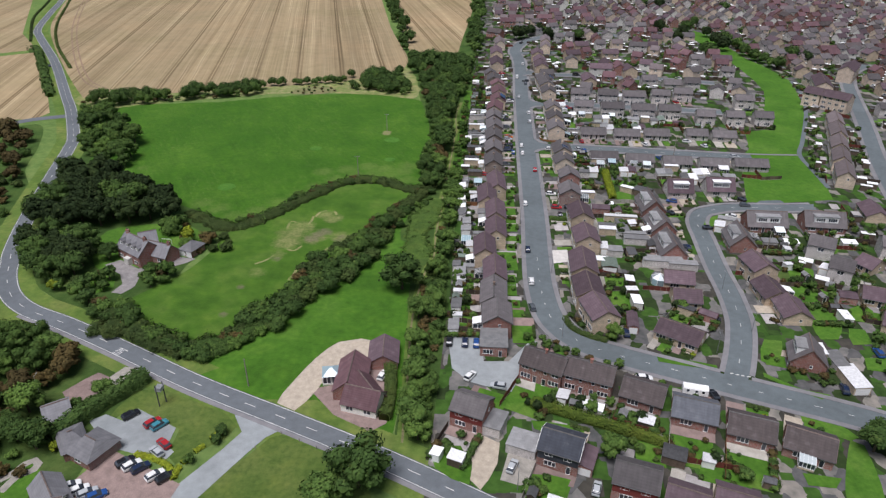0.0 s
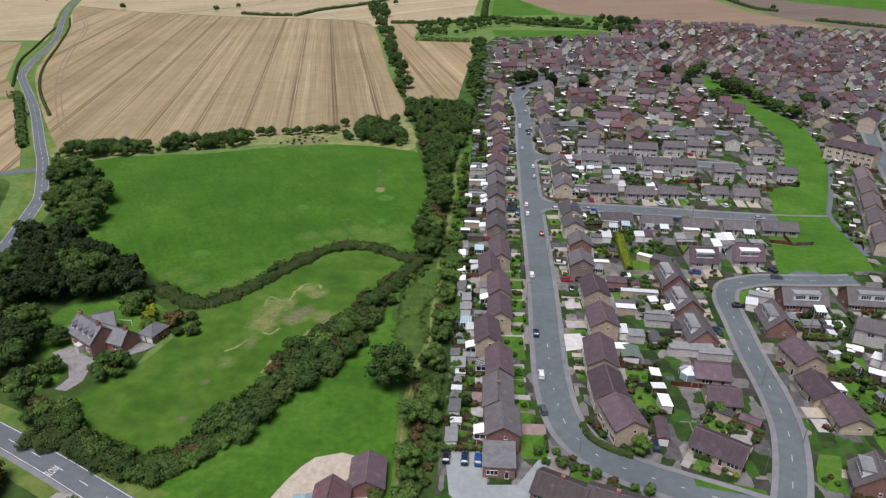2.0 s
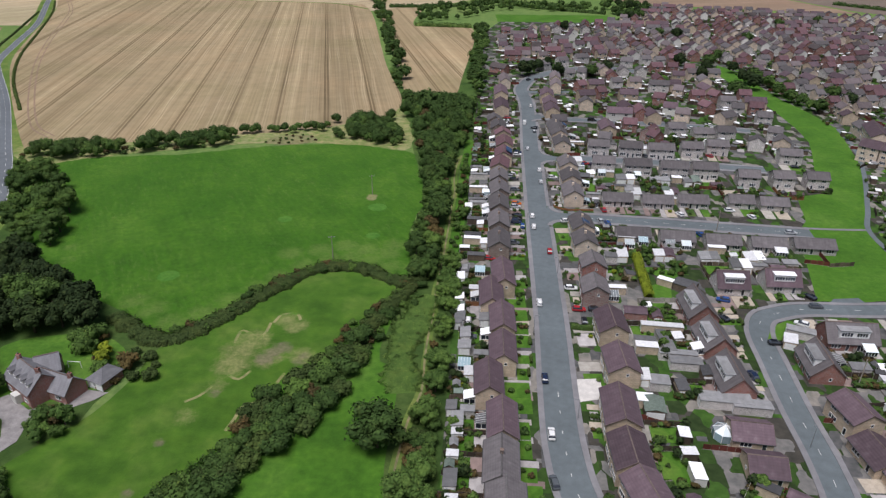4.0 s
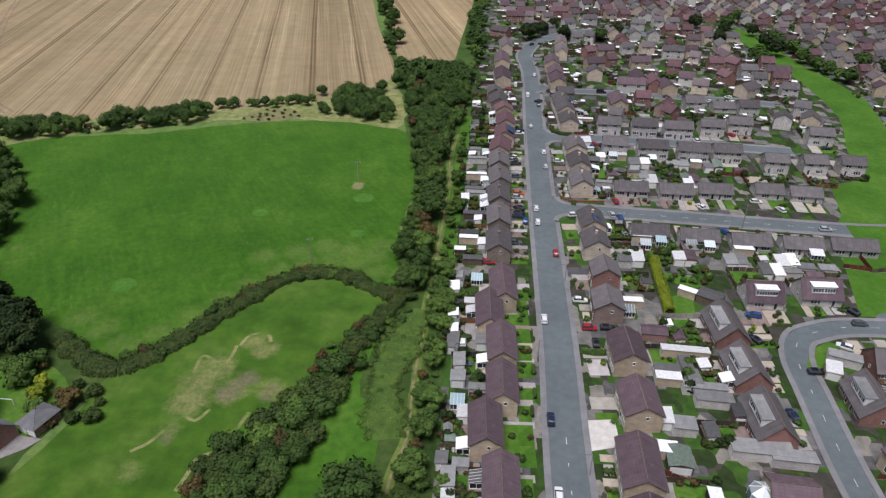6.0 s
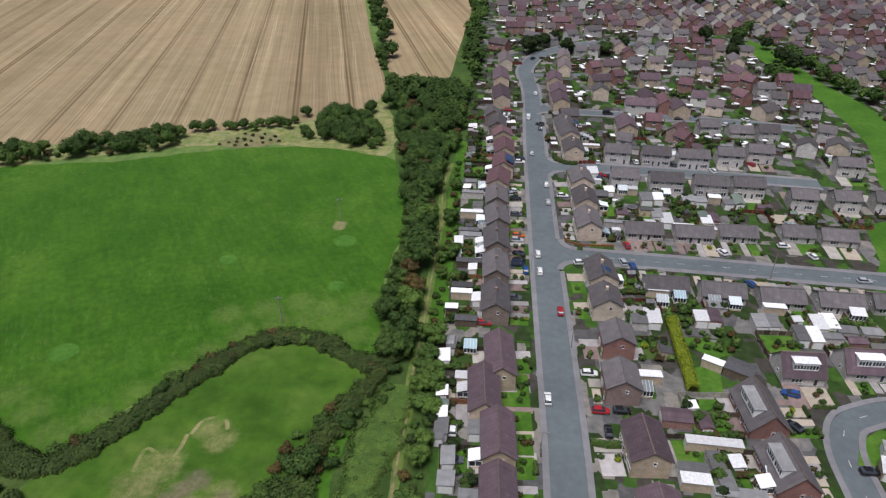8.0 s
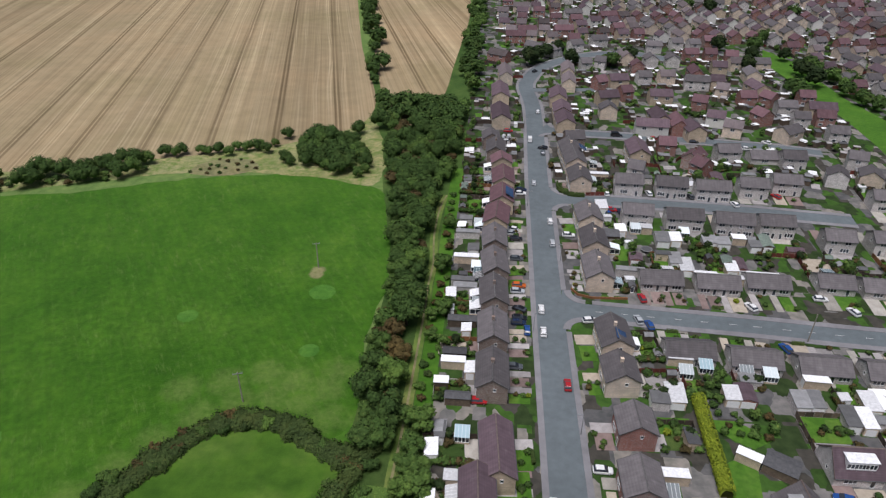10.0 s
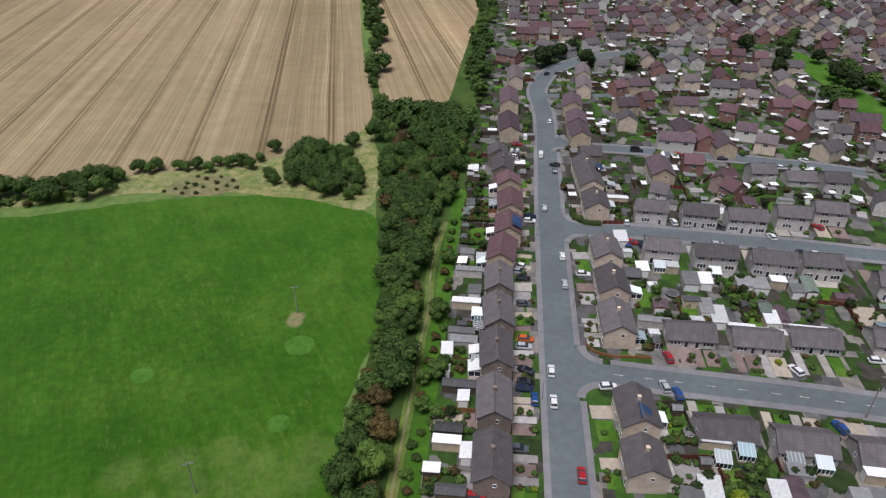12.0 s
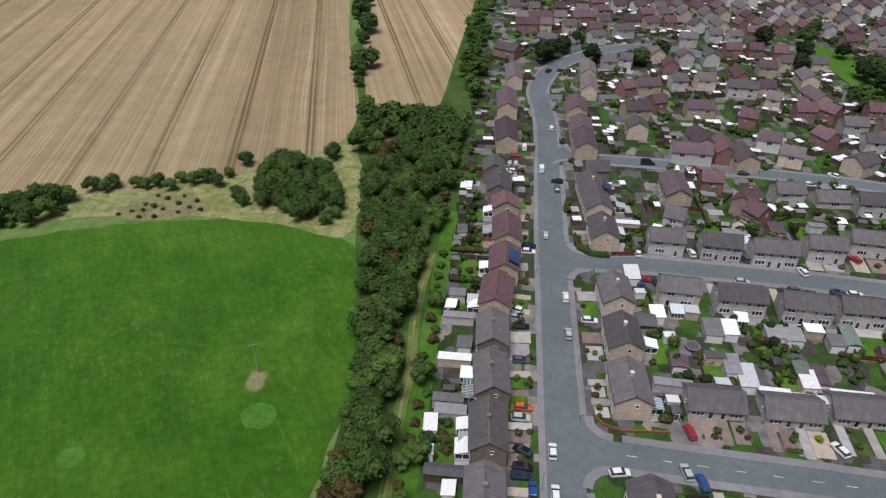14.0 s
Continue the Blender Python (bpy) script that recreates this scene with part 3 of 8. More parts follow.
sheet("field_margin", [(-240.3, 365.7), (-206.7, 382.8), (-144.6, 410.6), (-108.9, 438.1), (-64, 461.2), (-44.2, 385.6), (-71.5, 386.7), (-114.3, 386.3), (-168.2, 367.4), (-203.4, 349.7), (-216, 341.8)], "margin", 0.04, "rough pale grass margin between crop and stubble", "grass margin", ragged=2.0)
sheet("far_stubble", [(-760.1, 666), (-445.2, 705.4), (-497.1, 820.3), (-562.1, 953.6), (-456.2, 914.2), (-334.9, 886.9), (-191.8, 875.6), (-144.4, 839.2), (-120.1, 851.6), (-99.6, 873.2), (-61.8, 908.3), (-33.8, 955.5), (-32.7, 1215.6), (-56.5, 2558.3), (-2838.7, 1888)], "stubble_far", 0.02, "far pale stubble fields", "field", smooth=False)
strip("field_boundary", [(-607.9, 1000.5), (-536.2, 963.7), (-467.2, 936.1), (-342.7, 907.4), (-253.3, 898), (-195.1, 890.3), (-150, 852.3)], -1.6, 1.6, 0.14, "verge", "thin rough grass line between two stubble fields", "grass")
strip("field_boundary", [(-423.7, 924.4), (-385.5, 978.8), (-350.7, 1038.1), (-330.4, 1169.6), (-289.4, 1316.9)], -1.2, 1.2, 0.14, "verge", "thin rough grass line between two stubble fields", "grass")
for a, b in ((-2.2, -1.2), (1.2, 2.2)):
    strip("headland_wheeling", [(-567.9, 952.8), (-476.3, 813.7), (-436.6, 735.5), (-393.5, 642), (-348.2, 553), (-297.9, 468), (-255, 403.7), (-232.5, 383.2)], a, b, 0.15, "ploughed", "brown wheel rut turning along the field edge", "track")
sheet("pale_field", [(-661.9, 1193.2), (-601.1, 1288.3), (-531.5, 1224.1), (-603.8, 1101.4)], "margin", 0.09, "pale green strip of grass beside a distant wood", "field", smooth=False)
for pts in ([(5, 2222.5), (669.7, 2367.7), (399.1, 1351.9), (344.8, 1312.6), (158.1, 1283.3), (29.3, 1324.6)], [(709.9, 2376.5), (1493.4, 2547.7), (802.7, 1364.2), (683.2, 1376), (573.5, 1412.2), (435.5, 1423.9)]):
    sheet("far_pasture", pts, "far_green", 0.06, "bright green fields far behind the estate", "field", smooth=False)
sheet("roadside_stubble", [(-347.1, 456.2), (-326, 472.3), (-237.5, 336.4), (-239, 324.6), (-256.5, 323), (-312.3, 315.1), (-436.3, 415.4)], "stubble_b", 0.05, "harvested stubble beside the country road", "field", smooth=False)
sheet("roadside_stubble_north", [(-504.8, 688), (-472.2, 691.5), (-379, 531.1), (-333.9, 478.8), (-352.6, 464.4), (-463.5, 444.8), (-671.7, 669.8)], "stubble", 0.05, "harvested stubble beside the country road", "field", smooth=False)
sheet("ploughed_field", [(0.4, 1258.5), (334.3, 1272.3), (343.1, 1043.7), (398.4, 883.3), (278.3, 904.1), (184.6, 931.1), (86.4, 995.5), (53, 1082.6)], "ploughed", 0.05, "broad pinkish brown ploughed field beyond the houses", "field", smooth=False)
sheet("dark_ploughed_field", [(378.6, 1338.2), (677.7, 1364.8), (732.7, 1244.4), (474.8, 802.4), (397.5, 910.4), (364.4, 998.9), (349.8, 1140.5)], "ploughed_dark", 0.055, "dark brown ploughed field beyond the houses", "field", smooth=False)
sheet("green_strip", [(437.1, 1225.3), (656.7, 1322.1), (754.6, 1281.9), (639.9, 1085.3), (539.5, 1084)], "meadow", 0.07, "green strip in the ploughed land", "field", smooth=False)
sheet("paddock_far", [(-8.9, 1237.9), (13.4, 1222.7), (77.9, 982.5), (-10.5, 947.5)], "meadow", 0.07, "small bright green paddock behind the estate", "field", smooth=False)
sheet("sports_field", [(-7.5, 830.7), (114.5, 838), (105.7, 789), (-4.5, 782.7)], "meadow", 0.07, "mown green playing field behind the estate", "field", smooth=False)

TOWN = [(-11, 96), (-11, 190), (-13, 240), (-14, 300), (-14, 560), (-16, 720), (0, 795), (110, 785), (180, 910), (420, 838), (620, 780), (620, 60), (120, 70), (30, 86)]
sheet("garden_ground", TOWN, "yard", 0.04, "slabs, gravel, soil and small lawns between the houses", "garden ground", smooth=False)
GREEN = [(164.1, 598.6), (172.5, 575.2), (174.4, 542.3), (176.3, 504), (182.5, 474), (186.3, 440.3), (172.1, 380.5), (150.3, 327.5), (141.6, 307.7), (139.7, 271.8), (136.6, 257.2), (114.1, 252.1), (101.3, 252), (108.4, 280.1), (113.3, 300.7), (121.4, 313.8), (126.8, 338), (143.4, 345), (148, 374), (156, 397), (161.5, 416), (163.5, 441), (163.5, 469), (161.5, 508), (158, 540), (155, 570)]
sheet("public_green", GREEN, "meadow", 0.09, "mown public green winding between the houses", "green", smooth=False)
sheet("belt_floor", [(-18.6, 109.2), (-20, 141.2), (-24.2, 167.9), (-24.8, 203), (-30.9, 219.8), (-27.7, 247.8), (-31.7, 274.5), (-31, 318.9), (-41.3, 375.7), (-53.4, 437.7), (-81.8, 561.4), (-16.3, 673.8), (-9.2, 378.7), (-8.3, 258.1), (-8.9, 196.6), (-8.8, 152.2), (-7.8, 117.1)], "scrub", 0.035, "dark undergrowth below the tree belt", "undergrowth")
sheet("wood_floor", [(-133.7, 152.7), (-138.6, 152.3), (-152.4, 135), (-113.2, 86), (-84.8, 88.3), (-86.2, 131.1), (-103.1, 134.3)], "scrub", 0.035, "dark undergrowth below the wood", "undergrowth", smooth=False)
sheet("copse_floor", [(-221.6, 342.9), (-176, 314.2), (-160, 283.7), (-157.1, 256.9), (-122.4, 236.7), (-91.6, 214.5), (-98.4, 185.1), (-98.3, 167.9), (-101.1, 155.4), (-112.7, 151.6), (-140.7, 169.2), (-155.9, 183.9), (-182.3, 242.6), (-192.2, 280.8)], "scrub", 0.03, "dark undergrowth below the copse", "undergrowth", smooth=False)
sheet("heath", [(-248.9, 311.9), (-230.1, 316.3), (-212.6, 286.4), (-201.5, 259.3), (-185.7, 236.6), (-177.5, 207), (-211.3, 195.2), (-319.3, 305.4)], "scrub", 0.045, "rough dark heath beside the country road", "undergrowth")

C_ROAD = [(60, 66), (28, 84), (6, 94), (-19, 106), (-45, 117), (-72, 128), (-97, 140), (-119, 150), (-134, 156), (-144, 163), (-152, 173), (-157, 182), (-162, 191), (-172, 215), (-186, 254), (-198, 288), (-205, 303), (-229, 342), (-247, 368), (-301, 446), (-356, 518), (-379, 552), (-411, 622), (-456, 722), (-535, 865), (-600, 990), (-720, 1250)]
strip("road_verge", C_ROAD, -7.5, 7.5, 0.07, "verge", "strips of rough grass along the country road", "verge")
strip("country_road", C_ROAD, -3.0, 3.0, 0.12, "road", "grey asphalt country road with worn surface", "road")
strip("roadside_path", C_ROAD[:9], 3.0, 4.2, 0.115, "path", "worn narrow pavement beside the country road", "pavement")
bm = bmesh.new()
dashes(bm, C_ROAD, 0, 0.135, 4, 5, 0.16)
dashes(bm, C_ROAD, 2.72, 0.135, 900, 0.1, 0.14)
dashes(bm, C_ROAD, -2.72, 0.135, 900, 0.1, 0.14)
tagged(part("road_markings", bm, "paint"), "white centre dashes and edge lines of the country road", "road markings", kind="structure")
word = bpy.data.curves.new("road_lettering", "FONT")
word.body, word.size, word.align_x, word.align_y = "SLOW", 1.65, "CENTER", "CENTER"
word_ob = bpy.data.objects.new("road_lettering", word)
word_me = bpy.data.meshes.new_from_object(word_ob)
bpy.data.objects.remove(word_ob)
word_me.materials.clear()
lettering = part("road_lettering", word_me, "paint")
lettering.matrix_basis = pose(-97.5, 138.7, 0.137, 0, 0, 66) @ Matrix.Diagonal((0.6, 2.0, 1, 1))
tagged(lettering, "white painted word across the lane", "road markings", kind="structure")
TRAIL_LINE = [(-17.5, 112), (-18.5, 128), (-20, 146), (-21, 165), (-20, 186), (-18, 197), (-18.6, 212), (-18.7, 222), (-18.4, 234), (-18.8, 247), (-18.5, 257), (-18.3, 280), (-18.3, 307), (-18.6, 316.5), (-18.2, 329), (-19.6, 347), (-19.2, 367), (-17.7, 376)]
strip("trail_grass", TRAIL_LINE, -1.3, 1.3, 0.085, "verge", "worn grass along the footpath through the trees", "grass")
strip("belt_grass", [(-14.6, 262), (-14.6, 300), (-14.8, 330), (-15.2, 355), (-15, 400)], -2.2, 2.2, 0.09, "meadow", "narrow grass strip behind the garden fences", "grass")
B_LANE = [(-225.3, 331.6), (-239, 324.6), (-250.6, 314.4), (-275.8, 299.9)]
strip("farm_lane", B_LANE, -3, 3, 0.125, "road", "narrow asphalt lane joining the country road", "road")
strip("footpath", TRAIL_LINE, -0.3, 0.3, 0.095, "bare", "trodden footpath between the tree belt and paddock", "path")

STREET = [(17.2, 560), (16.6, 470), (16.2, 392), (16.3, 345), (16.5, 300), (17.0, 250), (17.1, 225), (16.8, 200), (17.1, 180), (19.5, 164), (26, 154), (36, 148.5), (51, 143), (63, 138.5), (76, 134), (90, 129), (110, 121), (140, 112)]
STREET = [(100.2, 568.1), (85, 577.9), (67.6, 578.4), (52.3, 572.6), (40, 563.6), (29.4, 551.7), (21.4, 539.1), (16.7, 524.5), (13.8, 506.2)] + STREET[1:]
CLOSE = [(63.8, 139.1), (67.8, 148.6), (71.4, 159), (73.8, 168.8), (75, 182), (75.2, 198.2), (76.3, 218), (77.2, 231.5), (80.6, 240), (86.1, 243.5), (95.1, 246.4), (112.5, 247.4), (125.9, 249.1)]
SIDE_A = [(21.9, 309), (33.4, 308.1), (48.6, 307.1), (70.9, 305.7), (92.6, 303.9), (106.8, 303), (119, 301.9)]
SIDE_B = [(17.4, 376.9), (29.4, 376.6), (43.8, 377.1), (59.3, 376.2), (82, 374.8), (105, 372.3), (124.4, 370.3)]
SIDE_C = [(15.8, 447.6), (27.1, 444.2), (35.2, 442.9), (53.3, 442), (72.9, 439.9), (88.4, 439.2), (101.4, 437.4), (119.6, 435), (136.6, 431)]
SIDE_D = [(17, 501.9), (28.2, 503.4), (40.6, 505), (50.5, 506.2), (63.2, 509.2)]
EAST = [(253.3, 490.2), (224.9, 450.3), (193.5, 357.1), (171.8, 292.7), (157.3, 236.2), (150.4, 195.7)]
for nm, line, half in (("street", STREET, 3.8), ("close_road", CLOSE, 2.9), ("side_road_south", SIDE_A, 3.2), ("side_road_middle", SIDE_B, 3.2), ("side_road_north", SIDE_C, 2.9), ("side_lane", SIDE_D, 2.6), ("east_road", EAST, 3.2)):
    strip(nm, line, -half, half, 0.14 if nm == "street" else 0.13, "street", "blue-grey asphalt residential road with patched surface", "road")
ROADS = [(STREET, 3.8), (CLOSE, 2.9), (SIDE_A, 3.2), (SIDE_B, 3.2), (SIDE_C, 2.9), (SIDE_D, 2.6), (EAST, 3.2)]
ROAD_LINES = [(spline(line, 3.0), half) for line, half in ROADS]


ROAD_ARRAYS = [np.array([q[:] for q in line]) for line, half in ROAD_LINES]


def road_gap(x, y, skip=None):
    """Metres from a place to the nearest road's edge."""
    return min(math.sqrt(((a - (x, y)) ** 2).sum(1).min()) - half for a, (line, half) in zip(ROAD_ARRAYS, ROAD_LINES) if line is not skip)


def off_roads(p, room=0.3, skip=None):
    return road_gap(p[0], p[1], skip) > room


def mouth_of(line):
    """Where a side road meets the long street's east kerb, and its heading there."""
    pts = [q for q in spline(line, 0.5)]
    k = next(i for i, q in enumerate(pts) if q.x > 20.3)
    d = (pts[min(k + 16, len(pts) - 1)] - pts[k]).normalized()
    return Vector((20.3, pts[k].y)), d


MOUTHS = [(*mouth_of(SIDE_A), 3.2), (*mouth_of(SIDE_B), 3.2), (*mouth_of(SIDE_C), 2.9)]
FLARE = 6.0
for m, u, half in MOUTHS:
    v = Vector((-u.y, u.x))
    arcs = []
    for s in (1, -1):
        c = m + u * FLARE + v * s * (half + FLARE)
        arcs.append([c - u * FLARE * math.cos(k * math.pi / 20) - v * s * FLARE * math.sin(k * math.pi / 20) for k in range(11)])
    bm = bmesh.new()
    f = bm.faces.new([bm.verts.new((q.x, q.y, 0.136)) for q in [*arcs[0], *arcs[1][::-1], arcs[1][0] - u * 0.6, arcs[0][0] - u * 0.6]])
    f.normal_update()
    if f.normal.z < 0:
        f.normal_flip()
    bmesh.ops.triangulate(bm, faces=bm.faces[:])
    tagged(part("junction", bm, "street"), "flared asphalt mouth of a side road", "road", kind="structure")
    bm = bmesh.new()
    for arc, s in zip(arcs, (1, -1)):
        ribbon_mesh(bm, arc, 0, s * 2.0, 0.2, 0.16)
    tagged(part("corner_pavement", bm, "path"), "rounded pavement corner with a kerb", "pavement", kind="structure")


def clear_of_mouths(p):
    return all(not (-0.5 < (p - m).dot(u) < FLARE + 0.5 and abs((p - m).dot(Vector((-u.y, u.x)))) < half + FLARE) for m, u, half in MOUTHS)


for i, (nm, w) in enumerate((("pavement_street", 1.45), ("pavement_close", 1.4), ("pavement_south", 1.9), ("pavement_middle", 1.9), ("pavement_north", 1.7), (None, 0), ("pavement_east", 1.8))):
    if not nm:
        continue
    line, half = ROAD_LINES[i]
    fine = spline(ROADS[i][0], 1.5)
    bm = bmesh.new()
    for s in (1, -1):
        mid, run = offset_line(fine, s * (half + 0.4)), []
        for q, m in zip(fine + [None], mid + [None]):
            if m is not None and off_roads(m, 0.3, line) and clear_of_mouths(m):
                run.append(q)
            else:
                if len(run) > 2:
                    ribbon_mesh(bm, run, s * half, s * (half + w), 0.24 - 0.006 * i, 0.2)
                run = []
    tagged(part(nm, bm, "path"), "pinkish grey asphalt pavement with a kerb", "pavement", kind="structure")
bm = bmesh.new()
dashes(bm, STREET[-11:], 0, 0.155, 2.2, 4.5, 0.13)
dashes(bm, SIDE_A, 0, 0.15, 3.0, 4.0, 0.13, 6.0)
dashes(bm, CLOSE, 0, 0.15, 3.0, 6.0, 0.12, 4.0)
for x0, y0 in [(64.3, 143.2), (65.6, 142.8), (66.9, 142.5), (68.3, 142.2), (69.6, 141.8)]:
    box(bm, x0 - 0.4, x0 + 0.4, y0 - 0.15, y0 + 0.15, 0.13, 0.15)
tagged(part("street_markings", bm, "paint"), "white centre dashes and give-way marks on the estate roads", "road markings", kind="structure")
C_LINE = np.array([q[:] for q in spline(C_ROAD, 3.0)])
strip("green_path", [(186.3, 440.3), (180.8, 408.4), (169.4, 372), (151, 327.5), (142.3, 307.8), (140.7, 288.9), (139.6, 268.8)], -1.0, 1.0, 0.16, "street", "dark asphalt footpath along the edge of the green", "path")
strip("green_crossing", [(118.1, 306.6), (128.7, 306.5), (142, 307.2)], -0.8, 0.8, 0.155, "path", "grey footpath across the green", "path")
sheet("turning_head", [(103.8, 250.2), (107, 253.7), (115.1, 254.9), (117, 249.3), (127.1, 252.3), (124.6, 245.9), (102.8, 244)], "street", 0.125, "asphalt turning head at the end of the close", "road", smooth=False)
sheet("close_island", [(78.3, 228.4), (81.5, 235.2), (87.9, 239.7), (90.1, 237.9), (86.2, 232.8), (82.2, 228.7)], "lawn", 0.2, "small grass island inside the bend of the close", "lawn")
sheet("white_forecourt", [(22.1, 205.5), (28.2, 206.4), (28.3, 198.3), (21.8, 196.4)], "pale_slab", 0.17, "pale paved front garden with a ring motif", "paving", smooth=False)

# ---- houses ----
def window_mesh(name, w, h, bars=1):
    """A white frame of real depth with panes set back; it faces -y, its foot at z = 0."""
    bm = bmesh.new()
    n = bars + 1
    xs = [-w / 2 + w * k / n for k in range(n + 1)]
    low, top = [bm.verts.new((x, -0.1, 0)) for x in xs], [bm.verts.new((x, -0.1, h)) for x in xs]
    panes = [bm.faces.new((low[k], low[k + 1], top[k + 1], top[k])) for k in range(n)]
    rim = [e for e in bm.edges if e.is_boundary]
    back = bmesh.ops.extrude_edge_only(bm, edges=rim)
    bmesh.ops.translate(bm, verts=[v for v in back["geom"] if isinstance(v, bmesh.types.BMVert)], vec=(0, 0.12, 0))
    bmesh.ops.inset_individual(bm, faces=panes, thickness=0.1, depth=-0.06)
    for f in panes:
        f.material_index = 1
    bmesh.ops.recalc_face_normals(bm, faces=bm.faces[:])
    me = bpy.data.meshes.new(name)
    bm.to_mesh(me)
    bm.free()
    for m in ("upvc", "glass"):
        me.materials.append(M[m])
    return me


WIN = {k: window_mesh("window", *v) for k, v in {"big": (2.6, 1.35, 2), "mid": (1.8, 1.2, 1), "small": (0.75, 0.9, 0), "patio": (2.0, 2.0, 1), "wide": (3.0, 1.3, 3)}.items()}
DOOR = window_mesh("door", 0.95, 2.05, 0)


def put(name, me, parent, x, y, z, turn=0.0):
    ob = new(name, me)
    ob.parent = parent
    ob.matrix_basis = pose(x, y, z, 0, 0, turn)
    return ob


def chevron(bm, D, e, r, over, lift, thick, x0, x1):
    """The bent slab of a gable roof, or of the boards along its ends."""
    run = D / 2 + over
    low = e - over * (r - e) / (D / 2)
    prism(bm, [(-run, low + lift), (0, r + lift), (run, low + lift), (run, low + lift + thick), (0, r + lift + thick), (-run, low + lift + thick)], x0, x1)
    bmesh.ops.recalc_face_normals(bm, faces=bm.faces[:])


#        walls, roof, ridge, eaves, ridge height, depth, units' length, extra
STYLE = {
    "brown": ("brick_buff", "roof_brown", "ridge", 5.0, 7.3, 8.0, 7.0, ()),
    "brownrow": ("brick_buff", "roof_brown", "ridge", 5.0, 7.3, 6.7, 7.0, ()),
    "grey": ("brick_brown", "roof_grey", "ridge_grey", 5.0, 7.3, 7.2, 7.0, ("chimney",)),
    "greybuff": ("brick_pale", "roof_grey", "ridge_grey", 5.0, 7.3, 7.8, 7.0, ("chimney",)),
    "greyred": ("brick_red", "roof_grey", "ridge_grey", 5.0, 7.3, 7.8, 7.0, ()),
    "redroof": ("brick_buff", "roof_red", "ridge", 5.0, 7.3, 7.8, 7.0, ()),
    "stone": ("stone", "roof_grey", "ridge_grey", 5.0, 7.2, 7.4, 7.0, ()),
    "slate": ("brick_red", "roof_navy", "ridge_grey", 5.0, 7.4, 8.0, 9.0, ("hung",)),
    "hung": ("brick_red", "roof_grey", "ridge_grey", 5.0, 7.3, 7.6, 9.0, ("hung_red",)),
    "terrace": ("brick_red", "roof_dark", "ridge_grey", 5.0, 7.4, 7.6, 5.4, ("chimney",)),
    "bungalow": ("stone", "roof_grey", "ridge_grey", 2.5, 4.7, 7.8, 8.0, ()),
    "bungbrown": ("brick_buff", "roof_brown", "ridge", 2.6, 4.8, 8.0, 8.0, ()),
    "chalet": ("brick_red", "roof_grey", "ridge", 2.7, 6.8, 8.6, 8.0, ("dormer",)),
    "chaletbrown": ("stone", "roof_brown", "ridge", 2.7, 6.8, 8.4, 8.0, ("dormer",)),
    "bendbrown": ("brick_red", "roof_dark", "ridge", 2.8, 5.2, 8.6, 7.0, ()),
    "bendgrey": ("brick_red", "roof_dark", "ridge_grey", 2.8, 5.2, 8.6, 7.0, ()),
    "bendslate": ("brick_red", "roof_slate", "ridge_grey", 2.8, 5.2, 8.6, 7.0, ()),
    "flats": ("brick_pale", "roof_brown", "ridge", 7.6, 10.2, 9.0, 8.0, ()),
    "red2": ("brick_red", "roof_red", "ridge", 5.0, 7.5, 6.8, 8.0, ("chimney",)),
    "tan2": ("brick_pale", "roof_tan", "ridge", 5.0, 7.4, 6.8, 8.0, ()),
    "white2": ("render", "roof_brown", "ridge", 5.0, 7.4, 6.8, 8.0, ()),
}
LABELS = {
    "brown": "semi-detached house of buff brick with brown tiled gable roof",
    "brownrow": "semi-detached house of buff brick with plum-brown tiled roof",
    "grey": "semi-detached house of brown brick with grey tiled gable roof",
    "greybuff": "semi-detached house of buff brick with weathered grey tiled roof",
    "greyred": "semi-detached house of red brick with grey tiled roof",
    "redroof": "semi-detached house of buff brick with red tiled roof",
    "stone": "semi-detached house of pale grey blocks with grey roof",
    "slate": "detached red brick house with dark slate roof and cladding",
    "hung": "detached house with red hung tiles and grey roof",
    "terrace": "red brick terrace with grey tiled roof and small gardens",
    "bungalow": "pale grey block bungalow with grey-brown tiled roof",
    "bungbrown": "buff brick bungalow with plum-brown tiled roof",
    "chalet": "red brick chalet house with white box dormer",
    "chaletbrown": "chalet house with brown roof and white box dormer",
    "bendbrown": "deep-roofed red brick bungalow with brown tiles",
    "bendgrey": "deep-roofed red brick bungalow with grey tiles",
    "bendslate": "deep-roofed red brick bungalow with blue-grey slates",
    "flats": "three-storey buff brick flats with brown tiled roof",
    "red2": "red brick house with red tiled roof",
    "tan2": "buff brick house with tan tiled roof",
    "white2": "white rendered house with brown tiled roof",
}
TEMPLATES, PLACED = {}, []


FAR_HOUSES = []


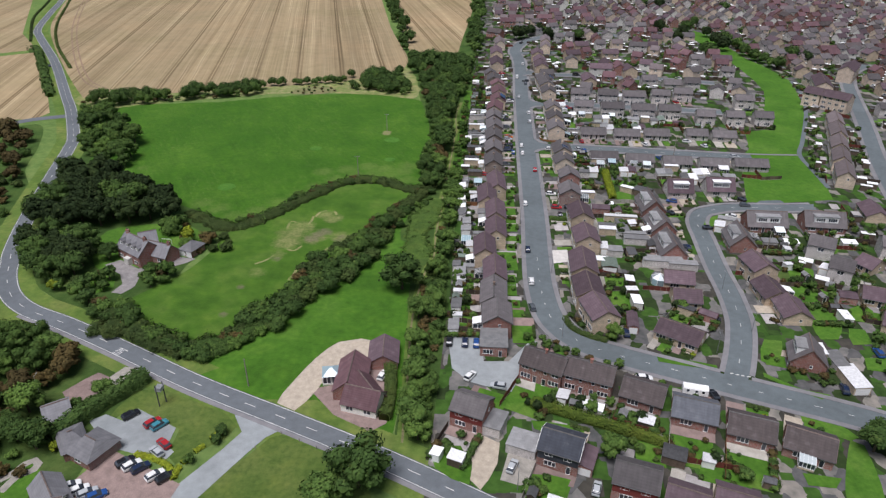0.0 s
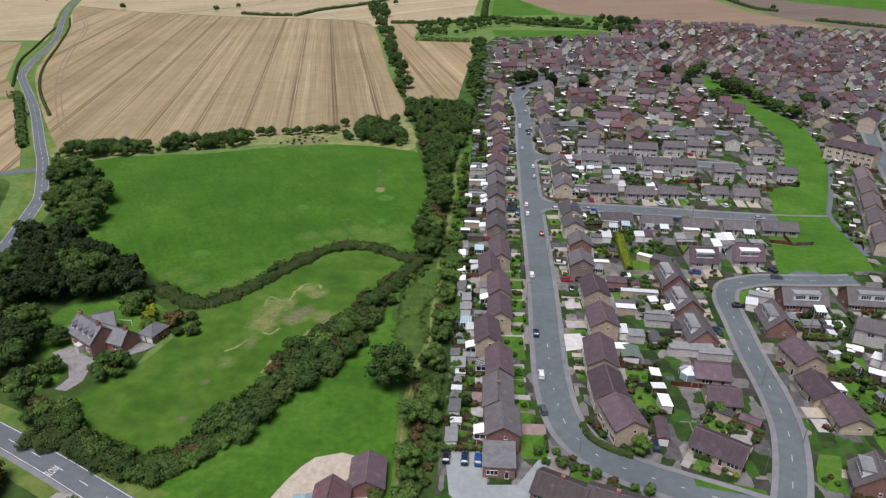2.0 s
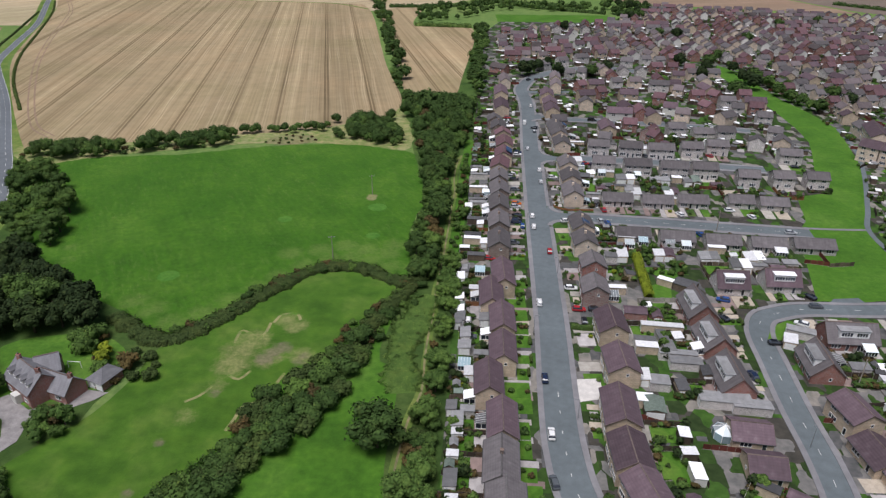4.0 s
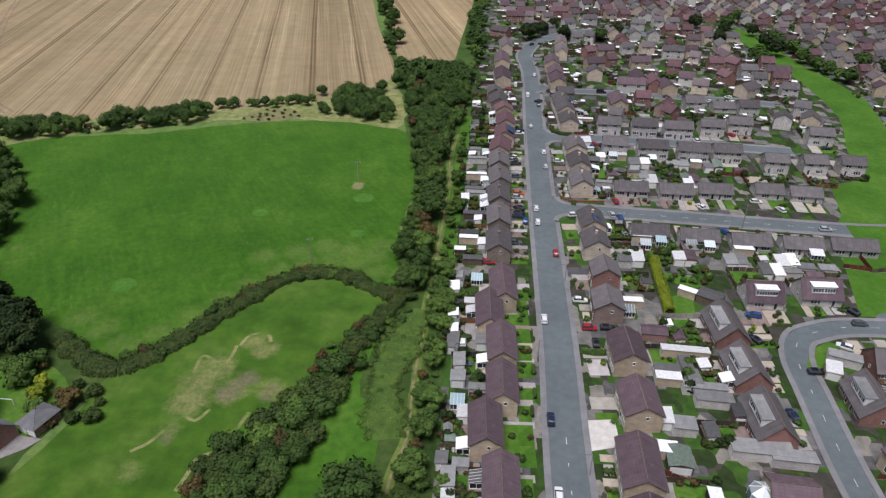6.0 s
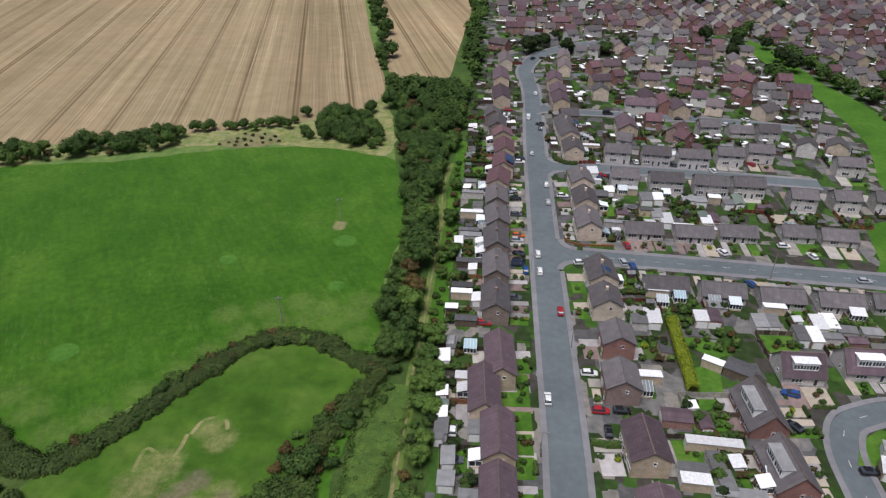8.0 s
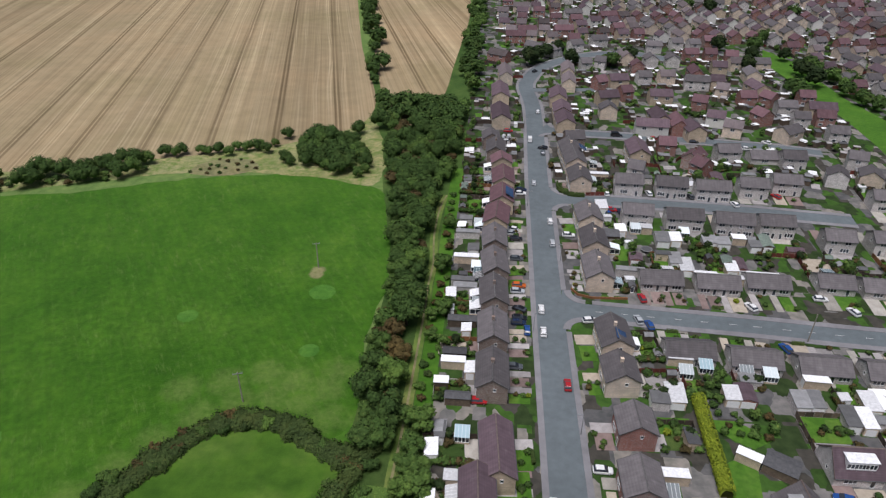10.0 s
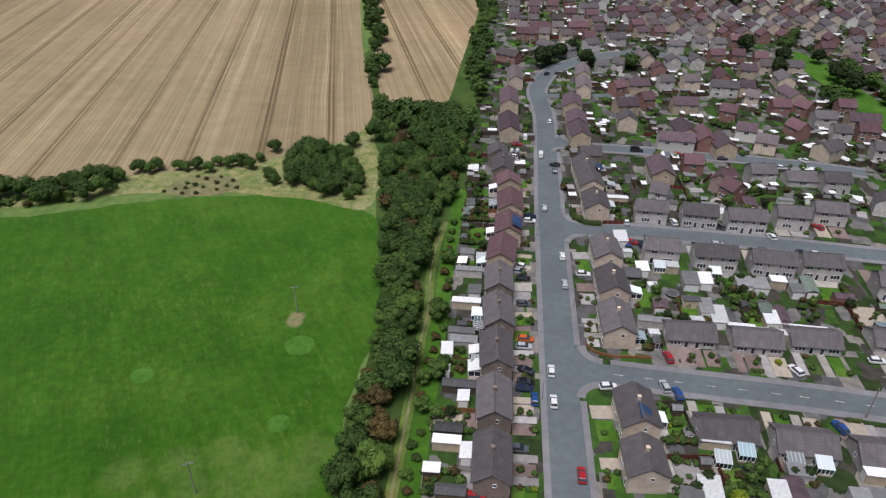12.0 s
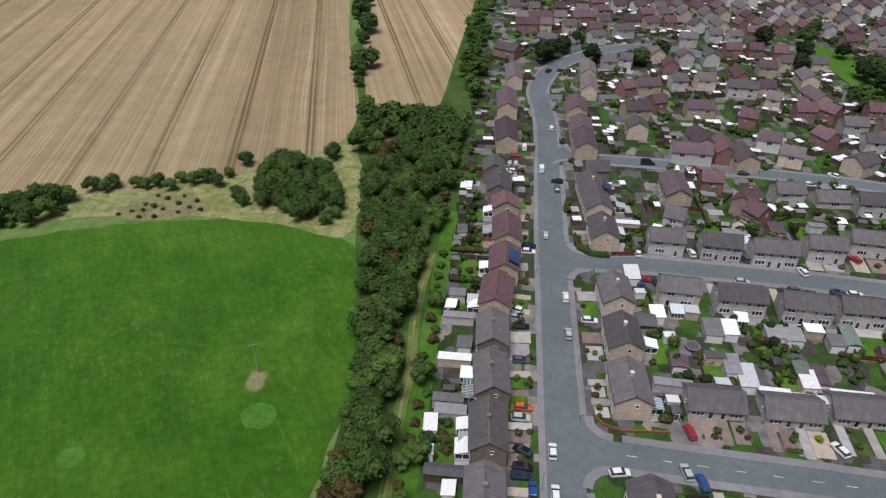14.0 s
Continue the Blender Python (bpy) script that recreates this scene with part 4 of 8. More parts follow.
def join_far_houses():
    """The houses at the far side of the estate, past counting, as one mass."""
    names = sorted({n for k, *_ in FAR_HOUSES for n in STYLE[k][:2]}) + ["upvc", "glass"]
    mass = Mass()
    for kind, x, y, heading, L in FAR_HOUSES:
        walls, roof, ridge, e, r, D, unit, extra = STYLE[kind]
        bm = bmesh.new()
        prism(bm, [(-D / 2, 0), (D / 2, 0), (D / 2, e), (0, r), (-D / 2, e)], -L / 2, L / 2, names.index(walls))
        run, low = D / 2 + 0.35, e - 0.35 * (r - e) / (D / 2)
        prism(bm, [(-run, low), (0, r), (run, low), (run, low + 0.2), (0, r + 0.25), (-run, low + 0.2)], -L / 2 - 0.2, L / 2 + 0.2, names.index(roof))
        n = max(1, round(L / 5))
        for k in range(n):
            wx = -L / 2 + L * (k + 0.5) / n
            for z in ((1.0, 3.5) if e > 4 else (1.0,)):
                for sy in (-1, 1):
                    a, b = sorted((sy * D / 2, sy * (D / 2 + 0.06)))
                    box(bm, wx - 0.9, wx + 0.9, a, b, z, z + 1.2, names.index("upvc"))
                    a, b = sorted((sy * D / 2, sy * (D / 2 + 0.09)))
                    box(bm, wx - 0.75, wx + 0.75, a, b, z + 0.15, z + 1.05, names.index("glass"))
        mass.add(bm, pose(x, y, 0.04, 0, 0, heading))
    ob = new("far_houses", mass.mesh("far_houses", names))
    return tagged(ob, "far estate houses with red, brown and grey tiled roofs", "houses", kind="stuff")


def make_house(kind, L, detail):
    walls, roof, ridge, e, r, D, unit, extra = STYLE[kind]
    root = new("bungalow" if e < 2.65 or "bend" in kind else "house")
    tagged(root, LABELS[kind], "house")
    two = e > 4
    bm = bmesh.new()
    prism(bm, [(-D / 2, 0), (D / 2, 0), (D / 2, e), (0, r), (-D / 2, e)], -L / 2, L / 2)
    part("wall", bm, walls, root)
    bm = bmesh.new()
    chevron(bm, D, e, r, 0.35, 0.0, 0.16, -L / 2 - 0.2, L / 2 + 0.2)
    part("roof", bm, roof, root)
    if detail:
        bm = bmesh.new()
        prism(bm, [(-0.17, r + 0.12), (0.17, r + 0.12), (0.1, r + 0.27), (-0.1, r + 0.27)], -L / 2 - 0.25, L / 2 + 0.25)
        part("ridge_tiles", bm, ridge, root)
        for x in (-L / 2 - 0.27, L / 2 + 0.2):
            bm = bmesh.new()
            chevron(bm, D, e, r, 0.38, -0.1, 0.3, x, x + 0.07)
            part("bargeboard", bm, "upvc" if kind == "slate" else ridge, root)
    if detail:
        for s in (-1, 1):
            low = e - 0.35 * (r - e) / (D / 2)
            y = s * (D / 2 + 0.42)
            part("gutter", boxed(-L / 2 - 0.2, L / 2 + 0.2, y - 0.07, y + 0.07, low - 0.02, low + 0.1), "felt_dark", root)
    n = max(1, round(L / unit))
    u = L / n
    storeys = [0, 2.6, 5.2] if e > 7 else [0, 2.6] if two else [0]
    for k in range(n):
        x = -L / 2 + u * (k + 0.5)
        flip = -1 if k % 2 else 1
        for z in storeys:
            for side, turn in ((-1, 0), (1, 180)):
                y = side * (D / 2)
                if z == 0:
                    put("window", WIN["big"], root, x - flip * u * (0.17 if detail else 0), y, 0.95, turn) if detail or not two else None
                    if detail:
                        put("door", DOOR, root, x + flip * u * 0.28, y, 0.1, turn)
                else:
                    put("window", WIN["mid"], root, x - flip * u * (0.22 if detail else 0), y, z + (1.05 if detail else 0.6), turn)
                    if detail:
                        put("window", WIN["mid" if u > 6 else "small"], root, x + flip * u * 0.24, y, z + 1.05, turn)
        if "chimney" in extra and k == 0 and detail:
            bm = bmesh.new()
            box(bm, -0.35, 0.35, -0.35, 0.35, r - 0.6, r + 1.0)
            box(bm, -0.42, 0.42, -0.42, 0.42, r + 1.0, r + 1.12)
            c = part("chimney", bm, walls, root)
            c.location.x = x + u / 2 - 0.1 if n > 1 else x
    if "dormer" in extra:
        dw = L * 0.58
        bm = bmesh.new()
        box(bm, -dw / 2, dw / 2, -D / 2 + 1.0, -0.5, e + 0.9, r - 0.7)
        d = part("dormer", bm, "upvc", root, "white boarded flat dormer")
        for x in (-dw / 4, dw / 4):
            put("window", WIN["wide"], d, x, -D / 2 + 1.0, e + 1.5, 0)
        part("dormer_roof", boxed(-dw / 2 - 0.2, dw / 2 + 0.2, -D / 2 + 0.7, -0.4, r - 0.7, r - 0.55), "flat_white" if kind == "chaletbrown" else "felt", d)
    if "hung" in extra or "hung_red" in extra:
        part("cladding", boxed(-L / 2 + 0.05, L / 2 - 0.05, -D / 2 - 0.06, -D / 2 + 0.02, 2.55, 4.9), "hung" if "hung_red" in extra else "roof_navy", root)
    if detail:
        for s, turn in ((-1, -90), (1, 90)):
            put("window", WIN["small"], root, s * (L / 2), 0.6 * s, 3.75 if two else 1.2, turn)
    return root


def house(kind, x, y, heading, L, front=0, detail=1):
    """One block at its place. front: 180 turns its face about."""
    if y > 420:
        detail = 0
    if any(math.hypot(x - a, y - b) < 5 for a, b, *_ in PLACED):
        return None
    key = (kind, max(6, round(L)), detail)
    m = pose(x, y, 0.04, 0, 0, heading + front)
    PLACED.append((x, y, radians(heading), L / 2 + 0.4, STYLE[kind][5] / 2 + 0.4))
    if key not in TEMPLATES:
        TEMPLATES[key] = make_house(*key)
        TEMPLATES[key].matrix_basis = m
        return TEMPLATES[key]
    return copy_thing(TEMPLATES[key], m)


def clear_of_houses(x, y, room=0.0):
    for a, b, h, l, d in PLACED:
        dx, dy = x - a, y - b
        if abs(dx) + abs(dy) > 60:
            continue
        u, v = dx * math.cos(h) + dy * math.sin(h), -dx * math.sin(h) + dy * math.cos(h)
        if abs(u) < l + room and abs(v) < d + room:
            return False
    return True


# ---- trees, hedges and shrubs ----
def leaf_quads(rng, centres, normals, size):
    """Small four-cornered leaf sprays that lie about their normals."""
    n = len(centres)
    t = np.cross(normals, rng.normal(size=(n, 3)))
    t /= np.linalg.norm(t, axis=1, keepdims=True) + 1e-9
    b = np.cross(normals, t)
    s = size * rng.uniform(0.6, 1.3, (n, 1))
    a = rng.uniform(0.6, 1.0, (n, 1))
    v = np.stack([centres + t * s, centres + b * s * a, centres - t * s, centres - b * s * a], 1)
    v += rng.normal(size=v.shape) * size * 0.12
    return v.reshape(-1, 3), [(4 * i, 4 * i + 1, 4 * i + 2, 4 * i + 3) for i in range(n)]


def soften(me, normals):
    """Lets a leaf mass take the light as one rounded form."""
    me.shade_smooth()
    me.normals_split_custom_set_from_vertices((normals / (np.linalg.norm(normals, axis=1, keepdims=True) + 1e-9)).tolist())


def crown_mesh(name, seed, lobes, quads, size, core=0.79):
    """A crown: overlapping lobes (x, y, z, rx, rz) set with leaf sprays over a dark inner mass."""
    rng = np.random.default_rng(seed)
    verts, faces, off = [], [], 0
    w = np.array([l[3] ** 2 for l in lobes])
    pick = rng.choice(len(lobes), quads, p=w / w.sum())
    L = np.array(lobes)[pick]
    d = rng.normal(size=(quads, 3))
    d /= np.linalg.norm(d, axis=1, keepdims=True)
    d[:, 2] = np.where(d[:, 2] < -0.45, -d[:, 2], d[:, 2])
    lump = np.array([noise.noise(Vector(q) * 2.6 + Vector((seed, 0, 0))) for q in (d + L[:, :3] * 0.2)])
    r = (1 + 0.3 * lump)[:, None] * rng.uniform(0.78, 1.08, (quads, 1))
    c = L[:, :3] + d * np.stack([L[:, 3], L[:, 3], L[:, 4]], 1) * r
    nrm = d + rng.normal(size=d.shape) * 0.36 + np.array([0, 0, 0.25])
    nrm /= np.linalg.norm(nrm, axis=1, keepdims=True)
    v, f = leaf_quads(rng, c, nrm, size)
    verts.append(v)
    faces += f
    off = len(v)
    soft = [np.repeat(d * 0.75 + nrm * 0.5, 4, axis=0)]
    for x, y, z, rx, rz in lobes:
        bm = bmesh.new()
        bmesh.ops.create_icosphere(bm, subdivisions=1, radius=1)
        pts = np.array([(q.co * (core + 0.25 * noise.noise(q.co * 2 + Vector((x, y, seed)))))[:] for q in bm.verts]) * (rx, rx, rz) + (x, y, z)
        faces += [tuple(q.index + off for q in g.verts) for g in bm.faces]
        verts.append(pts)
        soft.append(pts - (x, y, z))
        off += len(pts)
        bm.free()
    me = bpy.data.meshes.new(name)
    me.from_pydata(np.concatenate(verts).tolist(), [], faces)
    soften(me, np.concatenate(soft))
    return me


def trunk_mesh(h, r, seed):
    rnd = random.Random(seed)
    bm = bmesh.new()

    def limb(a, b, r0, r1):
        axis = (b - a).normalized()
        side = axis.orthogonal().normalized()
        up = axis.cross(side)
        rings = []
        for p, q in ((a, r0), (b, r1)):
            rings.append([bm.verts.new(p + (side * math.cos(k * math.tau / 6) + up * math.sin(k * math.tau / 6)) * q) for k in range(6)])
        for k in range(6):
            bm.faces.new((rings[0][k], rings[0][(k + 1) % 6], rings[1][(k + 1) % 6], rings[1][k]))
        bm.faces.new(rings[1])

    top = Vector((0, 0, h * 0.45))
    limb(Vector((0, 0, -0.2)), top, r, r * 0.65)
    for k in range(5):
        a = k * math.tau / 5 + rnd.random()
        limb(top - Vector((0, 0, rnd.random() * h * 0.12)), Vector((math.cos(a) * h * 0.22, math.sin(a) * h * 0.22, h * rnd.uniform(0.65, 0.85))), r * 0.5, r * 0.12)
    me = bpy.data.meshes.new("trunk")
    bm.to_mesh(me)
    bm.free()
    me.materials.append(M["bark"])
    return me


def make_tree(seed, h, spread, leaf, quads, size, label, slim=1.0):
    rnd = random.Random(seed)
    lobes = [(0, 0, h * 0.6, spread * 0.6, h * 0.3)]
    for k in range(13):
        a = k * 2.4 + rnd.random() * 0.7
        rise = rnd.uniform(0.36, 0.84)
        q = spread * rnd.uniform(0.5, 0.72) * math.sqrt(max(0.1, 1 - ((rise - 0.5) / 0.45) ** 2))
        lobes.append((math.cos(a) * q, math.sin(a) * q, h * rise, spread * rnd.uniform(0.26, 0.42), h * rnd.uniform(0.11, 0.18)))
    t = part("tree", trunk_mesh(h, 0.035 * h, seed), "bark")
    crown = crown_mesh("crown", seed, lobes, quads, size)
    part("crown", crown, leaf, t)
    return tagged(t, label, "tree")


def make_bush(seed, h, spread, leaf, quads, size, label, name="bush", category="bush"):
    rnd = random.Random(seed)
    lobes = [(0, 0, h * 0.46, spread * 0.62, h * 0.42)]
    for k in range(7):
        a = k * 2.4 + rnd.random()
        q = spread * rnd.uniform(0.35, 0.66)
        lobes.append((math.cos(a) * q, math.sin(a) * q, h * rnd.uniform(0.28, 0.68), spread * rnd.uniform(0.28, 0.45), h * rnd.uniform(0.2, 0.32)))
    return tagged(part(name, crown_mesh(name, seed, lobes, quads, size), leaf), label, category)


TREES = {
    "oak": [make_tree(11, 9, 5.0, "oak", 1900, 0.3, "broad dark green oak in the tree belt"), make_tree(12, 11, 5.6, "oak", 2050, 0.32, "tall dark green oak in the tree belt")],
    "ash": [make_tree(13, 9.5, 4.6, "ash", 1850, 0.3, "mid-green ash tree with an open crown"), make_tree(14, 7.5, 4.2, "ash", 1550, 0.29, "rounded mid-green field tree")],
    "rust": [make_tree(15, 6.5, 3.8, "rust", 1500, 0.32, "small tree with brownish turning leaves")],
    "dark": [make_tree(16, 10, 4.8, "dark", 2200, 0.36, "dense almost black evergreen tree")],
    "small": [make_tree(17, 4.5, 2.2, "ash", 800, 0.28, "small green garden tree"), make_tree(18, 5, 2.4, "oak", 850, 0.28, "small dark green garden tree")],
    "lime": [make_tree(19, 4.8, 2.4, "lime", 800, 0.28, "bright yellow-green garden tree")],
    "bush": [make_bush(21, 2.6, 2.0, "hedge", 560, 0.2, "rounded green hedgerow bush"), make_bush(22, 3.4, 2.6, "oak", 640, 0.22, "dense dark green thicket bush"), make_bush(23, 2.8, 2.2, "rust", 520, 0.2, "brownish hedgerow hawthorn bush"), make_bush(25, 3.0, 2.4, "ash", 560, 0.21, "pale green bramble bush in undergrowth")],
    "shrub": [make_bush(31, 1.3, 0.9, "hedge", 150, 0.2, "small clipped garden shrub", "shrub", "shrub"), make_bush(32, 1.2, 0.8, "ash", 140, 0.2, "small leafy garden shrub", "shrub", "shrub"), make_bush(33, 1.2, 0.85, "lime", 140, 0.2, "small yellow-green garden shrub", "shrub", "shrub"), make_bush(34, 1.1, 0.8, "rust", 130, 0.2, "small reddish garden shrub", "shrub", "shrub")],
}
FIRST = {id(t): True for ts in TREES.values() for t in ts}
rnd = random.Random(5)


FAR_PLANTS = []


def plant(kind, x, y, scale=1.0, z=0.03):
    if isinstance(kind, str) and kind != "lime" and (y > 335 or x < -215 or (kind == "bush" and y > 300) or (kind == "shrub" and rnd.random() < 0.72)):
        FAR_PLANTS.append((kind + "_mid" if y < 440 and kind in ("oak", "ash", "bush") else kind, x, y, scale * rnd.uniform(0.85, 1.18)))
        return None
    t = rnd.choice(TREES[kind]) if isinstance(kind, str) else kind
    m = pose(x, y, z, 0, 0, rnd.uniform(0, 360))
    s = scale * rnd.uniform(0.85, 1.18)
    ob = t if FIRST.pop(id(t), None) else copy_thing(t, m)
    ob.matrix_basis = m
    ob.scale = (s * rnd.uniform(0.92, 1.08), s * rnd.uniform(0.92, 1.08), s)
    return ob


def scatter(poly, gap, kinds, scale=(0.8, 1.2), limit=400):
    """Plants kinds at random over a patch, no two nearer than the gap."""
    xs, ys = [p[0] for p in poly], [p[1] for p in poly]
    got = []
    for _ in range(limit * 60):
        if len(got) >= limit:
            break
        p = (rnd.uniform(min(xs), max(xs)), rnd.uniform(min(ys), max(ys)))
        if inside(p, poly) and ((C_LINE - p) ** 2).sum(1).min() > 42 and ((TRAIL - p) ** 2).sum(1).min() > 3 and all((p[0] - q[0]) ** 2 + (p[1] - q[1]) ** 2 > gap * gap for q in got):
            got.append(p)
            plant(rnd.choice(kinds), *p, rnd.uniform(*scale))
    return got


def join_far_plants():
    """All the far trees and bushes as one uncounted mass."""
    kinds = {"oak": 0, "ash": 1, "rust": 2, "dark": 3, "small": 1, "bush": 0, "oak_mid": 0, "ash_mid": 1, "bush_mid": 0, "shrub": 1, "dark_small": 3}
    low = {}
    for k, (h, r, q, size) in {"oak": (10, 5.2, 340, 0.72), "ash": (9, 4.6, 300, 0.68), "rust": (6.5, 3.8, 300, 0.6), "dark": (10, 4.8, 420, 0.75), "small": (4.6, 2.3, 120, 0.5), "bush": (2.8, 2.2, 46, 0.6), "oak_mid": (10, 5.2, 950, 0.4), "ash_mid": (9, 4.5, 850, 0.38), "bush_mid": (3.0, 2.3, 220, 0.28), "shrub": (1.25, 0.85, 46, 0.25), "dark_small": (5.5, 2.2, 130, 0.5)}.items():
        lobes = [(0, 0, h * 0.58, r * 0.7, h * 0.36), (r * 0.45, r * 0.4, h * 0.62, r * 0.42, h * 0.24), (r * 0.5, 0, h * 0.5, r * 0.5, h * 0.3), (-r * 0.35, r * 0.4, h * 0.45, r * 0.5, h * 0.3), (-r * 0.3, -r * 0.45, h * 0.5, r * 0.5, h * 0.3)]
        if k in ("bush", "shrub", "small", "dark_small"):
            lobes = [(0, 0, h * 0.52, r * 0.85, h * 0.45)]
        me = crown_mesh("far_crown", len(k) + 40, lobes, q, size)
        v = np.array([q.co[:] for q in me.vertices])
        low[k] = (v, [tuple(f.vertices) for f in me.polygons], np.array([q.vector[:] for q in me.vertex_normals]))
        bpy.data.meshes.remove(me)
    verts, faces, slots, soft, off = [], [], [], [], 0
    for k, x, y, s in FAR_PLANTS:
        v, f, w = low[k]
        a = rnd.uniform(0, 6.28)
        ca, sa = math.cos(a) * s, math.sin(a) * s
        verts.append(np.column_stack([v[:, 0] * ca - v[:, 1] * sa + x, v[:, 0] * sa + v[:, 1] * ca + y, v[:, 2] * s + 0.03]))
        soft.append(np.column_stack([w[:, 0] * ca - w[:, 1] * sa, w[:, 0] * sa + w[:, 1] * ca, w[:, 2] * s]))
        faces += [tuple(i + off for i in q) for q in f]
        slots += [rnd.choice((0, 1, 0, 2)) if k.startswith(("bush", "shrub")) else kinds[k]] * len(f)
        off += len(v)
    me = bpy.data.meshes.new("far_trees")
    me.from_pydata(np.concatenate(verts).tolist(), [], faces)
    for m in ("oak", "ash", "rust", "dark"):
        me.materials.append(M[m])
    me.polygons.foreach_set("material_index", slots)
    soften(me, np.concatenate(soft))
    return tagged(new("far_trees", me), "distant hedgerow trees and bushes in mixed greens", "trees", kind="stuff")


def hedge(name, pts, width, height, leaf, label, per_m=26, size=0.26, z=0.03, wild=0.25, category="hedge", kind=""):
    """A hedge along a line: leaf sprays over a solid inner bank."""
    line = spline(pts, 1.2)
    rng = np.random.default_rng(int(abs(pts[0][0] * 7 + pts[0][1] * 13)) + 3)
    verts, faces, off = [], [], 0
    a = np.array([p[:] for p in line])
    seg = np.diff(a, axis=0)
    ln = np.linalg.norm(seg, axis=1)
    n = max(8, int(ln.sum() * per_m))
    k = rng.choice(len(seg), n, p=ln / ln.sum())
    base = a[k] + seg[k] * rng.uniform(0, 1, (n, 1))
    side = np.stack([-seg[k][:, 1], seg[k][:, 0]], 1) / ln[k][:, None]
    ang = rng.uniform(-0.15, math.pi + 0.15, n)
    def lump_at(x, y):
        return 0.7 * noise.noise((x * 0.14, y * 0.14, 0)) + 0.8 * noise.noise((x * 0.4, y * 0.4, 5))
    lump = np.array([lump_at(x, y) for x, y in base]) + rng.normal(size=n) * 0.16
    hw, hh = width / 2 * (1 + wild * 0.8 * lump), height * (1 + wild * 0.8 * lump)
    ca, sa = np.cos(ang), np.sin(ang)
    sq = 1 / np.maximum(np.abs(ca), np.abs(sa)) ** 0.6
    u, w = hw * ca * sq, np.maximum(0.1, hh * (0.35 + 0.65 * sa * sq) if height > 2 else hh * np.maximum(0.1, sa * sq))
    c = np.column_stack([base + side * u[:, None], w + z])
    nrm = np.column_stack([side * ca[:, None], sa + 0.3]) + rng.normal(size=(n, 3)) * 0.4
    nrm /= np.linalg.norm(nrm, axis=1, keepdims=True)
    v, f = leaf_quads(rng, c, nrm, size)
    verts.append(v)
    faces += f
    off = len(v)
    prof = [(-0.42, 0.0), (-0.4, 0.55), (-0.22, 0.84), (0.22, 0.84), (0.4, 0.55), (0.42, 0.0)]
    left = np.array([q[:] for q in offset_line(line, 1.0)]) - a
    for p, s in zip(a, left):
        l = lump_at(p[0], p[1]) * wild * 0.8 - 0.08
        verts.append(np.array([(p[0] + s[0] * q * width * (1 + l), p[1] + s[1] * q * width * (1 + l), z + h * height * (1 + l)) for q, h in prof]))
    m = len(prof)
    for i in range(len(a) - 1):
        for j in range(m - 1):
            q = off + i * m + j
            faces.append((q, q + m, q + m + 1, q + 1))
    faces += [tuple(off + j for j in range(m)), tuple(off + (len(a) - 1) * m + j for j in range(m))]
    me = bpy.data.meshes.new(name)
    me.from_pydata(np.concatenate(verts).tolist(), [], faces)
    out = np.column_stack([side * ca[:, None], sa + 0.3]) * 0.75 + nrm * 0.5
    soften(me, np.concatenate([np.repeat(out, 4, axis=0), np.tile([[0, 0, 1.0]], (len(a) * m, 1))]))
    return tagged(part(name, me, leaf), label, category, kind=kind)

# ---- the west row of the long street, north to south ----
house("redroof", 1.8, 399.5, -84.5, 7.4)
house("redroof", 2.6, 384.2, -87.1, 11.9)
house("redroof", 2.3, 368.6, -89.3, 11)
house("redroof", 0.7, 353.8, -93.4, 12.1)
house("grey", 0.3, 338.6, -87.7, 10.7)
house("grey", 0.6, 323.8, -84.1, 11.9)
house("grey", 0.6, 308.7, -86.3, 11.6)
house("grey", 0.7, 292.4, -87.5, 11.9)
house("grey", 0.9, 275.9, -88.9, 11.7)
house("brownrow", 2.4, 251.8, -86, 14.6)
house("brownrow", -1.1, 239.3, -87, 13.8)
house("brownrow", 2.3, 225.7, -87, 13)
house("brownrow", 2.5, 210.9, -88, 12)
house("brownrow", -1, 197.6, -87, 12)
house("brownrow", 2.5, 182.8, -88, 12.3)
house("grey", 2.3, 169.6, -89.8, 11.6)
house("greyred", 3.4, 158.6, -88.3, 10.5)
house("grey", -0.6, 412.4, -89.9, 12.2)
house("grey", -2.8, 424.2, -83.9, 8.5)
# ---- the east row of the long street ----
house("greyred", 32.2, 262.5, -87.4, 8.1)
house("greyred", 31, 246.6, -89.1, 9.1)
house("greybuff", 31.5, 293, -85.2, 11)
house("greybuff", 31.2, 279.1, -86.2, 8.7)
house("brown", 33.3, 226.7, -86.3, 10.8)
house("brown", 33.4, 208.5, -86.6, 11.2)
house("brown", 30.5, 189.7, -90.6, 12.7)
house("brown", 30.5, 175.1, -86.7, 11)
house("brown", 32.5, 163.6, -74.8, 10.6)
house("greybuff", 31.4, 357.8, -85.1, 11.1)
house("greybuff", 31.4, 340.9, -87.2, 11)
house("greybuff", 30.8, 324.1, -87.4, 11.9)
house("greybuff", 30, 409.7, -84.8, 21.6)
house("greybuff", 31, 387.9, -87.1, 11.3)
house("grey", 32.3, 427.6, 7, 8.2)
